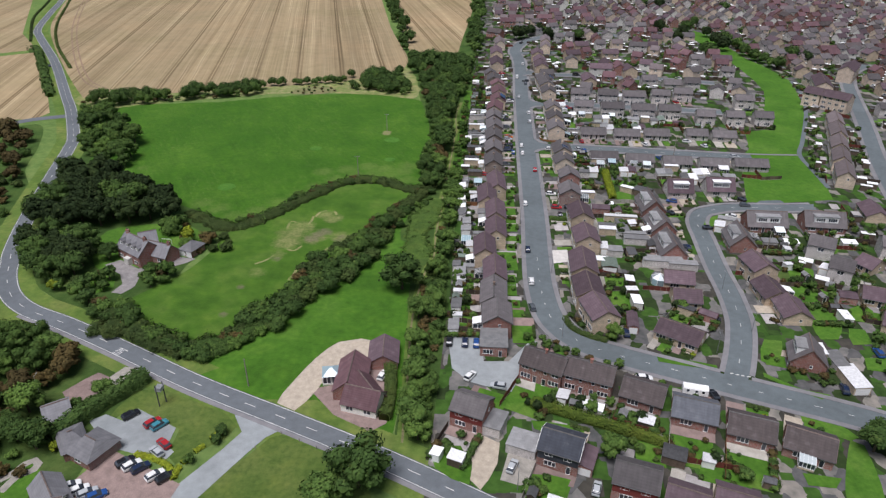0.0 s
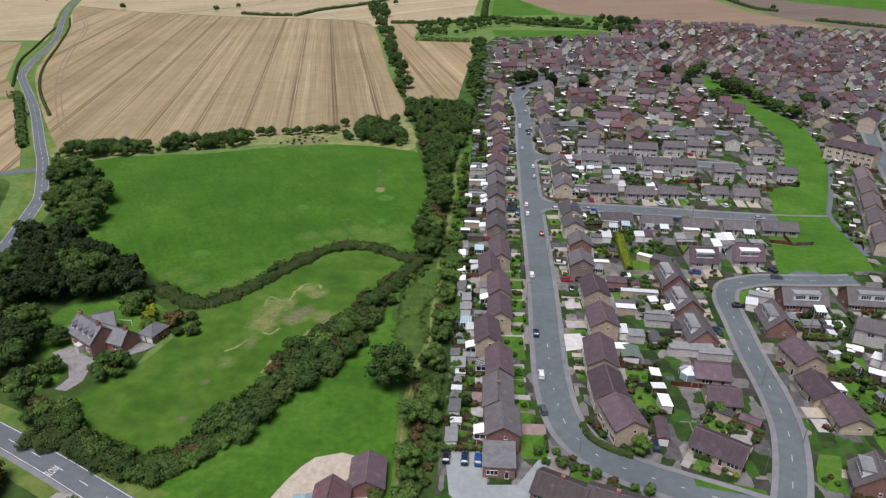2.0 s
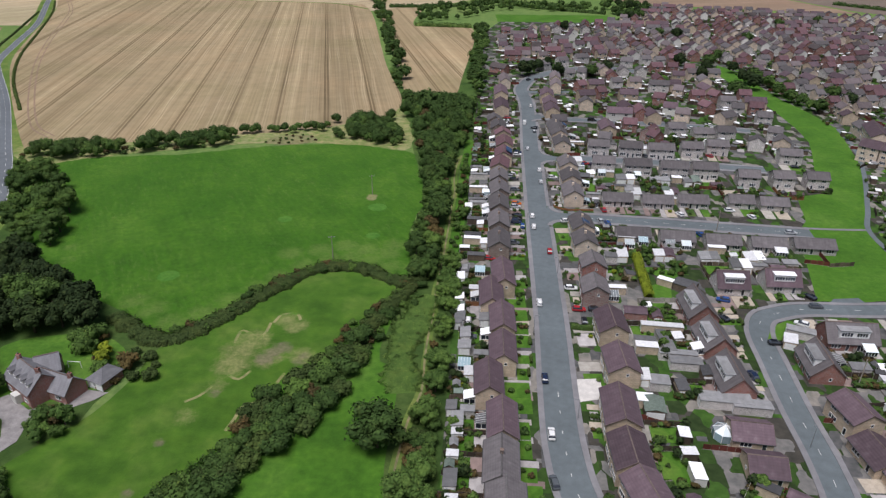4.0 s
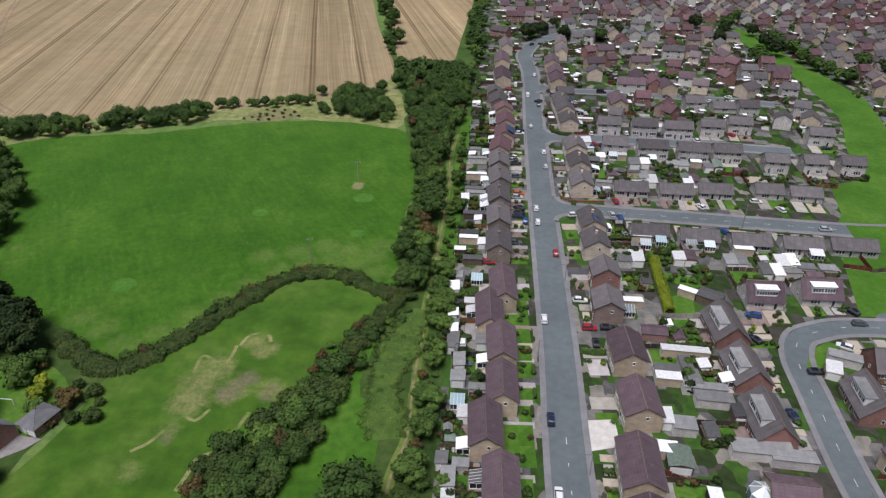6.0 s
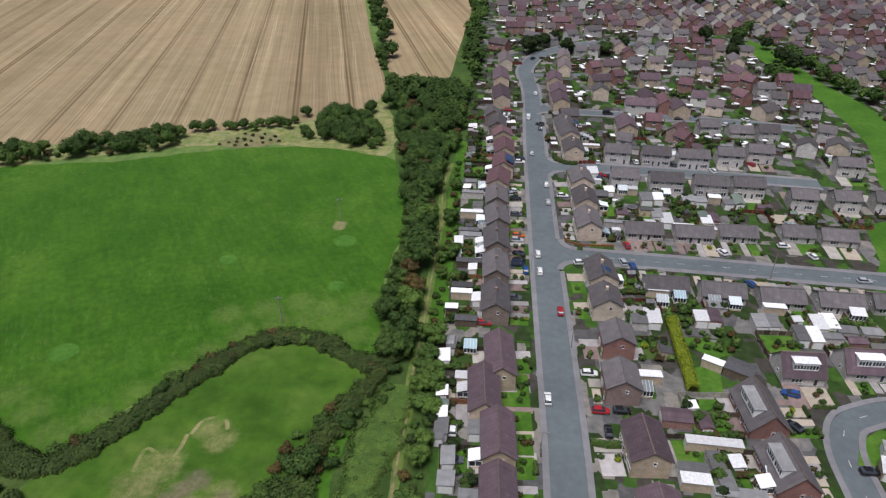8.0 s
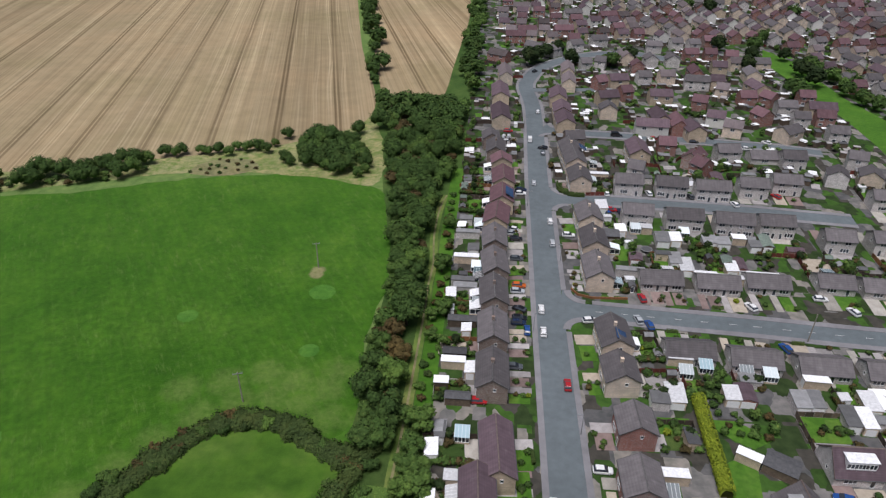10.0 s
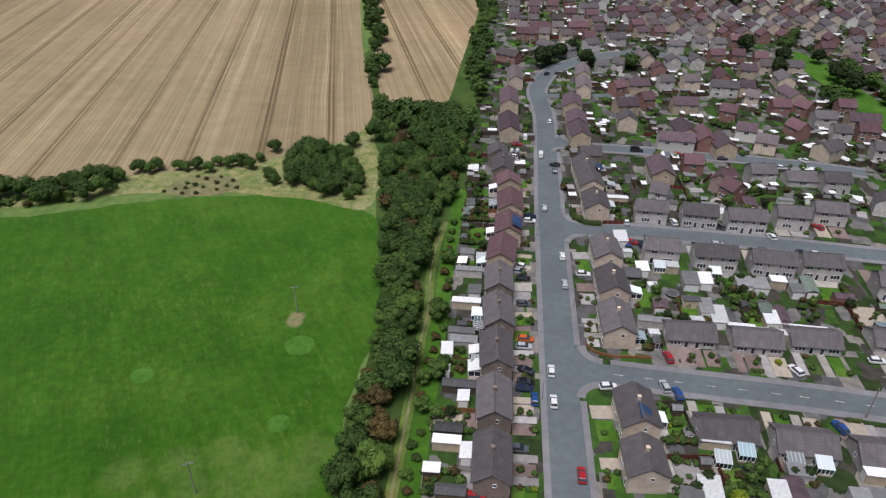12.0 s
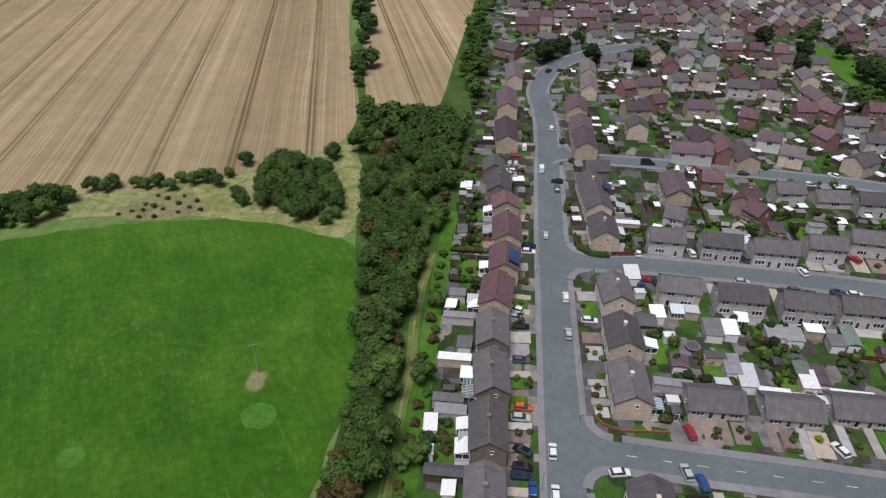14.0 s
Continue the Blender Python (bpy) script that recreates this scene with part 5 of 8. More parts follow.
# ---- grey block houses along the side roads ----
house("stone", 64.3, 385.2, -4.3, 10.9)
house("stone", 78.6, 383.5, -2, 11.5)
house("stone", 94.1, 387.4, -3.1, 10.4)
house("stone", 107.5, 391.8, -5.1, 10.3)
house("stone", 48.9, 386.1, -2.4, 9.6)
house("stone", 48.4, 362.2, -4.3, 10.4, 180)
house("stone", 63.4, 360.2, -1.4, 12, 180)
house("stone", 79.4, 358.6, -4.4, 12.1, 180)
house("stone", 92.9, 358.6, -2, 10.7, 180)
house("stone", 138.5, 381.4, -5.3, 10)
house("stone", 109.6, 350.4, -4.3, 9.3, 180)
house("stone", 124.3, 350.5, -0.9, 9.4, 180)
house("stone", 138.8, 350.6, -4.9, 8.7, 180)
house("bungalow", 49.3, 324.3, 0.2, 12.4)
house("bungalow", 65.4, 323.6, -1.1, 12.5)
house("bungalow", 79.9, 325.2, -1.4, 11.9)
house("bungalow", 99.7, 327.1, -2.2, 10.1)
house("bungalow", 112.4, 325.8, -3.8, 11)
house("bungalow", 50.3, 291.6, 0.3, 12, 180)
house("bungalow", 65.9, 289.8, -2.7, 12.4, 180)
house("bungalow", 81.7, 288.4, -1.2, 11.9, 180)
house("bungalow", 97.5, 287.6, -2.4, 12.5, 180)
house("bungalow", 113.4, 288.1, -1.7, 13.6, 180)
# ---- chalets and bungalows round the close ----
house("chaletbrown", 75.7, 257.2, 0.9, 10.3)
house("chaletbrown", 92.1, 260, 1.2, 11.4)
house("chalet", 61.4, 240.9, -86.3, 12.8)
house("chalet", 61.7, 223.9, -85.7, 11.9)
house("chalet", 61.6, 207, -87.6, 12.6)
house("chalet", 87, 215.2, -91.8, 12.2)
house("chalet", 100.1, 229.4, 0, 14.4)
house("chalet", 121.1, 231, -2.9, 13.8)
house("bungbrown", 60, 187.1, -4.6, 9.1)
house("bungbrown", 60, 176.4, -3.6, 7.9)
house("bungbrown", 54.1, 157.3, -31.7, 12.5)
house("brown", 86.2, 193.8, -78, 10.3)
house("bungbrown", 86.5, 182, -81.7, 10.2)
house("bungbrown", 89.2, 171.7, -88.5, 9.9)
house("chalet", 84.9, 149.5, -103.6, 8.2)
# ---- the terraces and detached houses by the main bend ----
house("terrace", 15.8, 138.3, -23.9, 10.6, 180)
house("terrace", 26.7, 135.3, -17.9, 11.5, 180)
house("hung", -2.1, 120.8, -19.7, 8.4)
house("slate", 18, 110.3, -18.6, 8.9)
house("hung", 32.7, 102.3, -15.9, 9)
house("bendgrey", 39.5, 131.5, -21.5, 9.5)
house("bendslate", 50.3, 126, -14.5, 10.1)
house("bendgrey", 61.8, 121.2, -16.2, 10.2)
house("bendbrown", 73.2, 117.2, -22.8, 10.5)
house("brown", 41.5, 96.8, -19.8, 8.1)
house("brown", 51, 96.9, -18, 8.2)
# ---- houses beyond the northern side road ----
house("brown", 0.3, 484.6, -87.3, 18.9)
house("brown", 0.8, 452.9, -86, 18.1)
house("tan2", 2.6, 517.4, -85.9, 18.1)
house("terrace", -1, 553.3, -28.4, 12.3)
house("tan2", 36.8, 527.6, -91.3, 14.9)
house("tan2", 35.8, 507.1, -92.4, 14.1)
house("brown", 28.8, 482.5, -90.6, 13.5)
house("brown", 29.4, 462.4, -89.7, 11.9)
house("brown", 29.7, 448, -86.7, 12.8)
house("stone", 31.6, 569.3, 48.5, 8.8)
house("stone", 45.6, 582.1, 22, 8.2)
house("stone", 61.1, 595.2, 14.2, 9.6)
house("stone", 20.3, 573.6, -38.3, 10.9)
house("red2", 52, 508, 28.1, 5.9)
house("brown", 61.9, 512.1, 11.4, 10.3)
house("brown", 52.9, 483.6, 13.9, 10.4)
house("red2", 63, 492.4, 20.5, 5.5)
house("stone", 47.9, 541.8, 7.6, 4.9)
house("stone", 56.9, 545.9, -17.5, 6)
house("stone", 93.6, 584.7, -5.2, 8.9)
house("stone", 109, 593.9, 7.8, 7.1)
house("stone", 119, 592.2, 7.8, 7.3)
house("red2", 131.3, 600.9, 7.9, 8.7)
house("red2", 112.2, 568.6, 7.7, 7.8)
house("red2", 123.7, 569.6, 0.4, 7.2)
house("red2", 135, 566.2, -6.2, 7.4)
house("brown", 122, 543.1, -4.2, 7.9)
house("stone", 76.7, 519.7, 7.5, 6.7)
house("tan2", 89, 521.8, 7.5, 7.7)
house("red2", 105.9, 529.7, -90.1, 12.9)
house("greybuff", 136.2, 530.3, -91.3, 12)
house("brown", 131.7, 506.5, -75.1, 11.9)
house("red2", 122, 490.4, 3.1, 8.2)
house("red2", 132.6, 490.2, -52.2, 6.9)
house("stone", 136.7, 478.3, -0.1, 8.7)
house("red2", 121.2, 464.4, -63.8, 7.6)
house("brown", 79.5, 488.3, 1.1, 11.4)
house("white2", 99.2, 459.6, -14.9, 8)
house("red2", 97.3, 481, -22.1, 7)
house("tan2", 113.3, 501.8, -23.6, 6.3)
house("white2", 67.8, 445.5, -2.9, 13.5)
house("brown", 85.4, 443, -82.2, 10.9)
house("tan2", 103.7, 447.5, -20.4, 8)
house("stone", 93.6, 419.6, 4.4, 8.8)
house("bungalow", 108.2, 420.2, 0.9, 10.9)
house("stone", 118.1, 415.4, -0.2, 8.9)
house("greybuff", 126.3, 443.9, 34.7, 9.5)
house("red2", 70.2, 424.5, -2.6, 7.3)
house("red2", 79.7, 404.1, -54.3, 6.3)
house("red2", 78.6, 411.5, 55.1, 8.8)
house("brown", 57, 416.9, -88.4, 13.9)
house("brown", 73.1, 456.4, -83.8, 13)
house("red2", 79.9, 449.7, -91.2, 13)
# ---- rows east of the public green ----
house("tan2", 173.6, 347.7, -107.1, 16)
house("tan2", 167.4, 330.2, -107.6, 16.6)
house("tan2", 160.4, 311.8, -109.3, 15.2)
house("tan2", 154, 294.3, -109.6, 15.4)
house("tan2", 148.1, 276.5, -108.8, 16.5)
house("flats", 179, 389, -43.3, 9.2)
house("flats", 188, 380.8, -45.2, 14.3)
house("flats", 192, 412.4, -104.8, 24.4)
house("flats", 223.9, 449.7, 56.9, 22.6)
house("bungbrown", 124.6, 201.5, -55.6, 6)
house("bungbrown", 116.6, 182.3, -18.3, 5.7)
# ---- the farther estate: shorter closes in all directions ----
fill = random.Random(77)


def near_road(x, y, room):
    return road_gap(x, y) < room


def far_kind(x, y):
    k = fill.random()
    if y > 600 or x > 260:
        return "red2" if k < 0.3 else "brown" if k < 0.42 else "tan2" if k < 0.58 else "terrace" if k < 0.66 else "white2" if k < 0.8 else "stone" if k < 0.93 else "greybuff"
    if y > 420:
        return "brown" if k < 0.15 else "greybuff" if k < 0.35 else "red2" if k < 0.48 else "stone" if k < 0.76 else "tan2" if k < 0.95 else "white2"
    return "stone" if k < 0.4 else "greybuff" if k < 0.6 else "bungbrown" if k < 0.8 else "brown"


FAR, NEAR = [], len(PLACED)
WITH_GARDEN = [i for i, q in enumerate(PLACED) if q[1] < 405 and q[0] < 140]
HOME = [(0, 395), (0, 720), (105, 778), (175, 900), (420, 832), (560, 780), (560, 120), (112, 150), (112, 240), (140, 252), (150, 300), (190, 380), (24, 395)]
for row in range(70):
    for col in range(66):
        u, v = col * 12.2 + fill.uniform(-2, 2), row * 16.6 + fill.uniform(-2.5, 2.5)
        lean = 0.35 * noise.noise((col * 0.11, row * 0.13, 4.0))
        x = -40 + u + 8 * math.sin(v * 0.02)
        y = 100 + v + u * lean * 0.3
        if y > 480:
            y = 480 + (y - 480) * 1.12
        if not inside((x, y), HOME) or any(inside((x + a, y + b), GREEN) for a, b in ((0, 0), (8, 0), (-8, 0), (0, -8), (0, 10))) or near_road(x, y, 8.5) or x > 0.64 * y + 40:
            continue
        if any(math.hypot(x - a, y - b) < 12 + l * 0.35 for a, b, h, l, d in PLACED[:NEAR]) or any(math.hypot(x - a, y - b) < 10.2 for a, b in FAR):
            continue
        turn = 90 if noise.noise((x * 0.014, y * 0.014, 1.5)) > 0.0 else 0
        turn += 40 * noise.noise((x * 0.006, y * 0.006, 7.7)) + fill.uniform(-4, 4)
        FAR.append((x, y))
        kind, L = far_kind(x, y), fill.choice((6.5, 7, 7.5, 8, 12.5))
        if y < 430 and x < 200:
            house(kind, x, y, turn, L, 0, 0)
        else:
            FAR_HOUSES.append((kind, x, y, turn, L))
            PLACED.append((x, y, radians(turn), L / 2 + 0.4, STYLE[kind][5] / 2 + 0.4))
join_far_houses()

# ---- tree belt, copses and hedges ----
BELT = [(-27, 254), (-28, 275), (-29.5, 300), (-28.5, 319), (-32.5, 346), (-37.5, 376), (-46, 430), (-52, 470), (-16, 470), (-17, 400), (-22, 376), (-22.4, 347), (-22.2, 320), (-21.8, 300), (-21.5, 280), (-21.6, 254)]
TRAIL = np.array([q[:] for q in spline(TRAIL_LINE, 1.5)])
scatter(BELT, 3.6, ["oak", "oak", "ash", "ash", "oak", "bush", "rust"], (0.55, 0.9), 240)
scatter([(-16.6, 198), (-16.9, 262), (-12.9, 262), (-12.8, 198)], 2.7, ["ash", "bush", "bush", "ash"], (0.5, 0.75), 46)
scatter([(-16.4, 262), (-16.4, 376), (-13.2, 376), (-12.8, 262)], 3.6, ["bush", "bush", "bush", "ash"], (0.45, 0.7), 36)
scatter([(-19, 112), (-19.5, 198), (-13.6, 198), (-13, 160), (-12.5, 112)], 2.6, ["bush", "bush", "bush", "ash"], (0.65, 0.95), 90)
scatter([(-18.9, 488.5), (-12.5, 489.2), (-13.6, 741.5), (-26.5, 740.1)], 6.0, ["ash", "bush", "oak"], (0.6, 0.9), 40)
plant(TREES["oak"][0], -25.9, 176.6, 1.4)
plant("oak", -24.9, 98.8, 1.2)
plant("ash", -31.6, 94.1, 0.9)
hedge("field_hedge", [(-113.3, 223.1), (-94.1, 212.5), (-83.4, 221.8), (-73.4, 238.8), (-66, 250.3), (-61.5, 256), (-54.5, 259.5), (-44.7, 259), (-35.5, 253.4), (-27, 250)], 6.0, 1.9, "hedge", "thick dark bramble hedge between crop and pasture", 130, 0.22, wild=0.7)
scatter([(-92, 215), (-84, 225), (-75, 241), (-66, 254), (-55, 262), (-44, 261), (-34, 255), (-27, 252), (-28, 248), (-36, 251), (-45, 257), (-54, 257), (-64, 249), (-73, 236), (-83, 219)], 3.6, ["bush"], (0.5, 0.95), 44)
scatter([(-69.5, 152.5), (-66.7, 160.9), (-63, 168.8), (-59.2, 173.8), (-60.7, 180.1), (-57.6, 186.8), (-49.1, 200.8), (-44.8, 210.8), (-35.7, 208.7), (-39.6, 187), (-47.7, 173.1), (-52.8, 167.1), (-57.3, 153.6)], 4.0, ["bush", TREES["bush"][0], TREES["bush"][1]], (1.15, 1.8), 60)
scatter([(-111.9, 150.3), (-101.1, 155.4), (-94.1, 147.7), (-81.5, 144.8), (-79.4, 136.3), (-94.1, 141.2), (-105.3, 144.1)], 3.4, ["bush"], (0.9, 1.4), 34)
scatter([(-116.5, 160.1), (-102.4, 159.7), (-99.9, 151.3), (-111, 151.7)], 3.5, ["bush"], (1.2, 1.7), 8)
hedge("meadow_thicket", [(-66.7, 154.7), (-60.7, 162.7), (-56.3, 171.4), (-52.6, 180.1), (-46.6, 191.2), (-41.3, 202), (-38.5, 213.2)], 10, 2.3, "oak", "broad wild thicket between two pastures", 250, 0.22, wild=0.8)
hedge("meadow_thicket", [(-38.5, 213.2), (-36.1, 223.5), (-32.3, 234.2), (-27.3, 246), (-24, 255.3)], 4.5, 2.6, "hedge", "wild hawthorn thicket above the paddock", 150, 0.21, wild=0.9)
scatter([(-44.2, 215.8), (-41.2, 227.1), (-34.1, 239.6), (-27.8, 258.4), (-22.2, 252.5), (-22.5, 240.7), (-29.9, 230.2), (-31.2, 220.7), (-34.8, 211.2)], 2.6, ["bush"], (0.6, 0.95), 34)
plant(TREES["bush"][1], -37.1, 216.4, 1.55)
sheet("bramble_patch", [(-31.1, 220.1), (-21.4, 235.2), (-19.3, 209.6), (-20, 196.1), (-24, 200.4), (-27.1, 206.6), (-30.4, 208.6)], "scrub", 0.07, "low dark green bramble patch beside the footpath", "undergrowth", ragged=1.0)
hedge("bramble_bed", [(-22.6, 196), (-24.2, 205), (-25.6, 214), (-24.4, 224), (-22.6, 234), (-21.6, 244)], 8.5, 0.7, "ash", "low bright green bed of brambles and nettles beside the footpath", 190, 0.2, wild=0.7, category="brambles")
scatter([(-30.7, 219.5), (-21.8, 233.4), (-20.6, 209.6), (-21, 197.3), (-23.8, 201.4), (-26.9, 207.5)], 3.2, [TREES["bush"][0], TREES["bush"][3]], (0.3, 0.42), 14)
hedge("meadow_thicket", [(-109.7, 147.7), (-99, 147.8), (-87.1, 143), (-78.9, 138.7)], 7, 2.6, "hedge", "broad wild thicket beside the country road", 130, 0.26, wild=0.7)
# the copse round the slate-roofed house
scatter([(-178.8, 242.9), (-181, 254.8), (-160, 250.5), (-136.7, 232.8), (-122, 225.3), (-116.6, 216), (-126.9, 212.3), (-137.2, 211.4), (-145.7, 207.5), (-154.1, 203.7), (-162.6, 203.8), (-170.7, 222)], 5.6, ["dark", "dark", "oak"], (0.9, 1.25), 44)
scatter([(-151.9, 182.3), (-158.7, 197.7), (-148.9, 198.5), (-137.7, 193.3), (-130.7, 184.2), (-129.5, 175.2), (-135.9, 171.9), (-142.9, 174.1)], 5.4, ["oak", "ash", "dark"], (0.8, 1.1), 22)
scatter([(-219.3, 333.1), (-201.5, 334.8), (-172.9, 301.9), (-158, 276.7), (-158.7, 259.9), (-175.9, 268.2), (-195.2, 295.8)], 5.4, ["oak", "ash", "oak"], (0.7, 1.0), 30)
scatter([(-136.3, 169.5), (-123.2, 162.6), (-115.7, 158.6), (-122.3, 165.8), (-116.3, 167.9), (-118.7, 176.2), (-127.6, 172)], 3.4, ["bush", "small"], (0.8, 1.2), 16)
scatter([(-108.6, 176.3), (-102.1, 180.4), (-98, 173.8), (-103.8, 169)], 3.4, ["bush", "bush", "small"], (0.9, 1.2), 8)
scatter([(-118.3, 212.2), (-111.6, 216.5), (-97.3, 207.3), (-88.6, 205.9), (-88.9, 195.5), (-95, 191.1), (-103.1, 196.3)], 4.0, ["bush"], (0.8, 1.1), 12)
plant("lime", -104.3, 201.1, 1.0)
plant("lime", -132.3, 166.6, 0.9)
# the wood south of the country road
scatter([(-180.7, 148.7), (-149.9, 151.3), (-133.2, 144.4), (-117.7, 140.5), (-103.1, 134.3), (-100.5, 131), (-108, 127), (-107.4, 116.5), (-102.3, 102.3), (-130.5, 91.9)], 5.2, ["oak", "ash", "oak", "rust"], (0.75, 1.05), 50)
hedge("garden_hedge", [(-84.7, 128.5), (-87.5, 123.3), (-91, 117.5), (-93.4, 111.9), (-96.3, 105.3)], 4.0, 4.0, "oak", "tall dark clipped conifer hedge beside the car park", 90, 0.3)
plant("ash", -92.6, 121.8, 0.6)
plant("small", -96, 116.5, 0.9)
scatter([(-110.6, 108.6), (-102.8, 109.3), (-96.1, 102.8), (-97.1, 96.2), (-100.9, 94.3)], 4.0, ["oak", "bush"], (0.6, 0.8), 10)
scatter([(-259.9, 302.2), (-227.7, 307.7), (-212.5, 282.7), (-202.7, 259.2), (-186.3, 233.8), (-180.5, 211.4), (-189.7, 205.9)], 5.0, ["bush", "bush", "rust"], (0.8, 1.3), 46)
# hedges of the corn land
scatter([(-225.3, 346.7), (-192.6, 356.6), (-163.1, 368.8), (-153.1, 371.5), (-144.3, 376.4), (-134.7, 384.3), (-138.2, 393.2), (-146.1, 390.1), (-160.4, 382.9), (-169.5, 378.1), (-200.1, 365.5), (-234.8, 355.9)], 3.6, ["bush", "ash", "oak"], (0.6, 0.9), 80)
for x, y in [(-134.5, 399), (-129.9, 399.1), (-128.7, 402), (-121, 402.9), (-117.6, 402.4), (-114.3, 404.6), (-109.1, 402.5), (-107.8, 408.2), (-103.2, 407.4), (-100.4, 409.2), (-94.9, 407), (-93.4, 413.8), (-90.4, 423.2), (-84.7, 399.2), (-82, 396.1), (-99.3, 413.1)]:
    plant("ash" if int(x) % 2 else "oak", x, y, 0.5)
scatter([(-79.5, 397.2), (-81.4, 411.5), (-76.5, 424.4), (-62.7, 422.6), (-53, 405.7), (-48.5, 388.6), (-56.1, 386.1), (-67.8, 393.1)], 3.8, ["ash", "oak", "oak"], (0.55, 0.8), 40)
plant("oak", -61, 431.6, 0.75)
sheet("bramble_bank", [(-118.9, 384.2), (-118.7, 393.4), (-109.1, 399.8), (-98.4, 399.3), (-93.2, 392.2), (-97.6, 386.7), (-106.1, 383.3)], "bare", 0.06, "low tangle of brambles and dead stems", "undergrowth", ragged=2.0)
scatter([(-182.5, 1020.9), (-157.7, 1024.5), (-122.6, 824.4), (-85.9, 630), (-62.3, 509.6), (-44.8, 432.6), (-49.6, 425), (-69.3, 508.8), (-99, 654.8), (-136.4, 822.6)], 5.5, ["oak", "ash", "oak"], (0.6, 0.95), 70)
for pts in ([(-673.8, 1082.4), (-599.7, 1110.5), (-538.2, 1174), (-505.1, 1208.2)], [(-175.8, 1175.5), (-136.3, 1227.5), (-107.6, 1222.5)], [(-259.2, 918.8), (-239.6, 986.7), (-210, 1030.5), (-174.4, 1109.2), (-169.4, 1194.4)], [(-333.1, 931.3), (-288.8, 920.3), (-264.3, 923.7)], [(-129.4, 869.2), (-96.3, 873.6), (-36.8, 891.4), (-10.1, 925.7), (38.3, 911.5), (78.2, 896.9)], [(-3.1, 916.2), (37.2, 881.8), (81.5, 859.8), (111.8, 846.2)], [(13.7, 1260.6), (205.2, 1280.9), (349.3, 1293.6), (418.2, 1304.4)], [(359.1, 1295.2), (361, 1098.9), (382.6, 1049.2)], [(398.4, 959.9), (429.6, 924.1), (456.4, 899.8)], [(-84.9, 746.9), (-47.4, 744.5), (-29.1, 743.4)], [(-331.7, 468.9), (-328.3, 470.9), (-254.2, 364.3)]):
    hedge("field_hedge", pts, 5, 3.6, "oak", "dark distant hedge between far fields", 9, 0.7, wild=0.6)
for x, y in [(-351.9, 1114.7), (-527.4, 1214.6), (-508.8, 961.2), (-360.1, 995.5), (-376.1, 955), (117.8, 883), (127.2, 923.4), (121.4, 847.4), (146.3, 905.9), (385.8, 1075.4), (-181, 1048.6), (-156.8, 961.6), (-151.2, 1067.3), (-669, 1135.1), (-722.3, 1145.1), (-671.4, 1172.1), (-645.7, 1195.8), (-662.4, 1036.4), (-88.1, 828.9), (-79.5, 838.8)]:
    plant("oak", x, y, 0.8)
scatter([(-758.6, 1218.6), (-695.7, 1250.4), (-609.5, 1201.6), (-566.3, 1098.7), (-656.4, 1068.7)], 9, ["oak"], (1.0, 1.5), 40)
scatter([(-94.7, 836.8), (-63.1, 878.1), (-17.2, 924.8), (-9.8, 905), (119, 902.3), (116.7, 864.4), (-7.9, 857.2), (-21.1, 820.5), (-50.1, 784.6), (-83.2, 757.9)], 7, ["oak", "ash"], (0.6, 0.95), 80)
scatter([(128.6, 923.6), (163.3, 889), (161.5, 844.1), (132.6, 800), (113.8, 805.4)], 7, ["oak", "dark", "oak"], (0.8, 1.1), 24)
for x, y in [(-66.4, 529.1), (-77.6, 582.6), (-87.9, 614.7), (-42.8, 459.7)]:
    plant("oak", x, y, 1.0)
for pts in ([(-354.6, 503.3), (-408.5, 592.1), (-440.7, 663.1), (-477.9, 745.5), (-495, 784.5)], [(-278.9, 427.8), (-329.8, 497.2), (-374.6, 572.2), (-424.6, 674.6), (-476.3, 778.3), (-527, 866)]):
    hedge("roadside_hedge", pts, 1.8, 1.0, "hedge", "low hedge along the far country road", 14, 0.45, wild=0.4)
scatter([(-118.9, 384.2), (-118.7, 393.4), (-109.1, 399.8), (-98.4, 399.3), (-93.2, 392.2), (-97.6, 386.7), (-106.1, 383.3)], 3.2, ["bush"], (0.3, 0.5), 16)
# large trees inside the estate
for x, y, k, s in [(*p, "dark", 1.0) for p in [(21, 553.2), (16.1, 546.6), (40.4, 549.8), (148.2, 570.1), (167.9, 572.7), (139, 548.1), (167.8, 536.7), (167, 522.5), (165.6, 543.8)]] + [(*p, "oak", 1.0) for p in [(151.3, 498.2), (150.2, 507.3), (63.5, 547.9)]]:
    plant(k, x, y, s)
scatter([(175.4, 564), (186.5, 554.3), (188.8, 502.4), (185.2, 470.3), (181.2, 481.8), (176.8, 513.2), (174.1, 544)], 6.5, ["oak", "dark", "ash", "oak"], (0.65, 0.95), 24)
for x, y in [(133.9, 591), (156.2, 593.5), (166.7, 611.9), (75.3, 560.4), (33.9, 571.5), (27, 562.8), (188, 470.6), (206.5, 499.9), (211.5, 486.4), (270.7, 777.1), (316.1, 800.6), (214.2, 692.1), (155.1, 699.3), (142.3, 712.6), (59.1, 734)]:
    plant("dark" if (int(x) % 2) else "oak", x, y, 1.0)
hedge("yellow_hedge", [(49, 275.2), (48.7, 263.4), (48.7, 255.3), (48.4, 247.7)], 3.0, 2.9, "lime", "tall bright yellow-green clipped conifer hedge", 110, 0.2, wild=0.1)
hedge("hawthorn_hedge", [(-24.5, 140.9), (-22.9, 131.9), (-22.2, 123.6), (-22.6, 118.7)], 3.0, 2.6, "hedge", "bright green hedge beside the barn house", 90, 0.24)
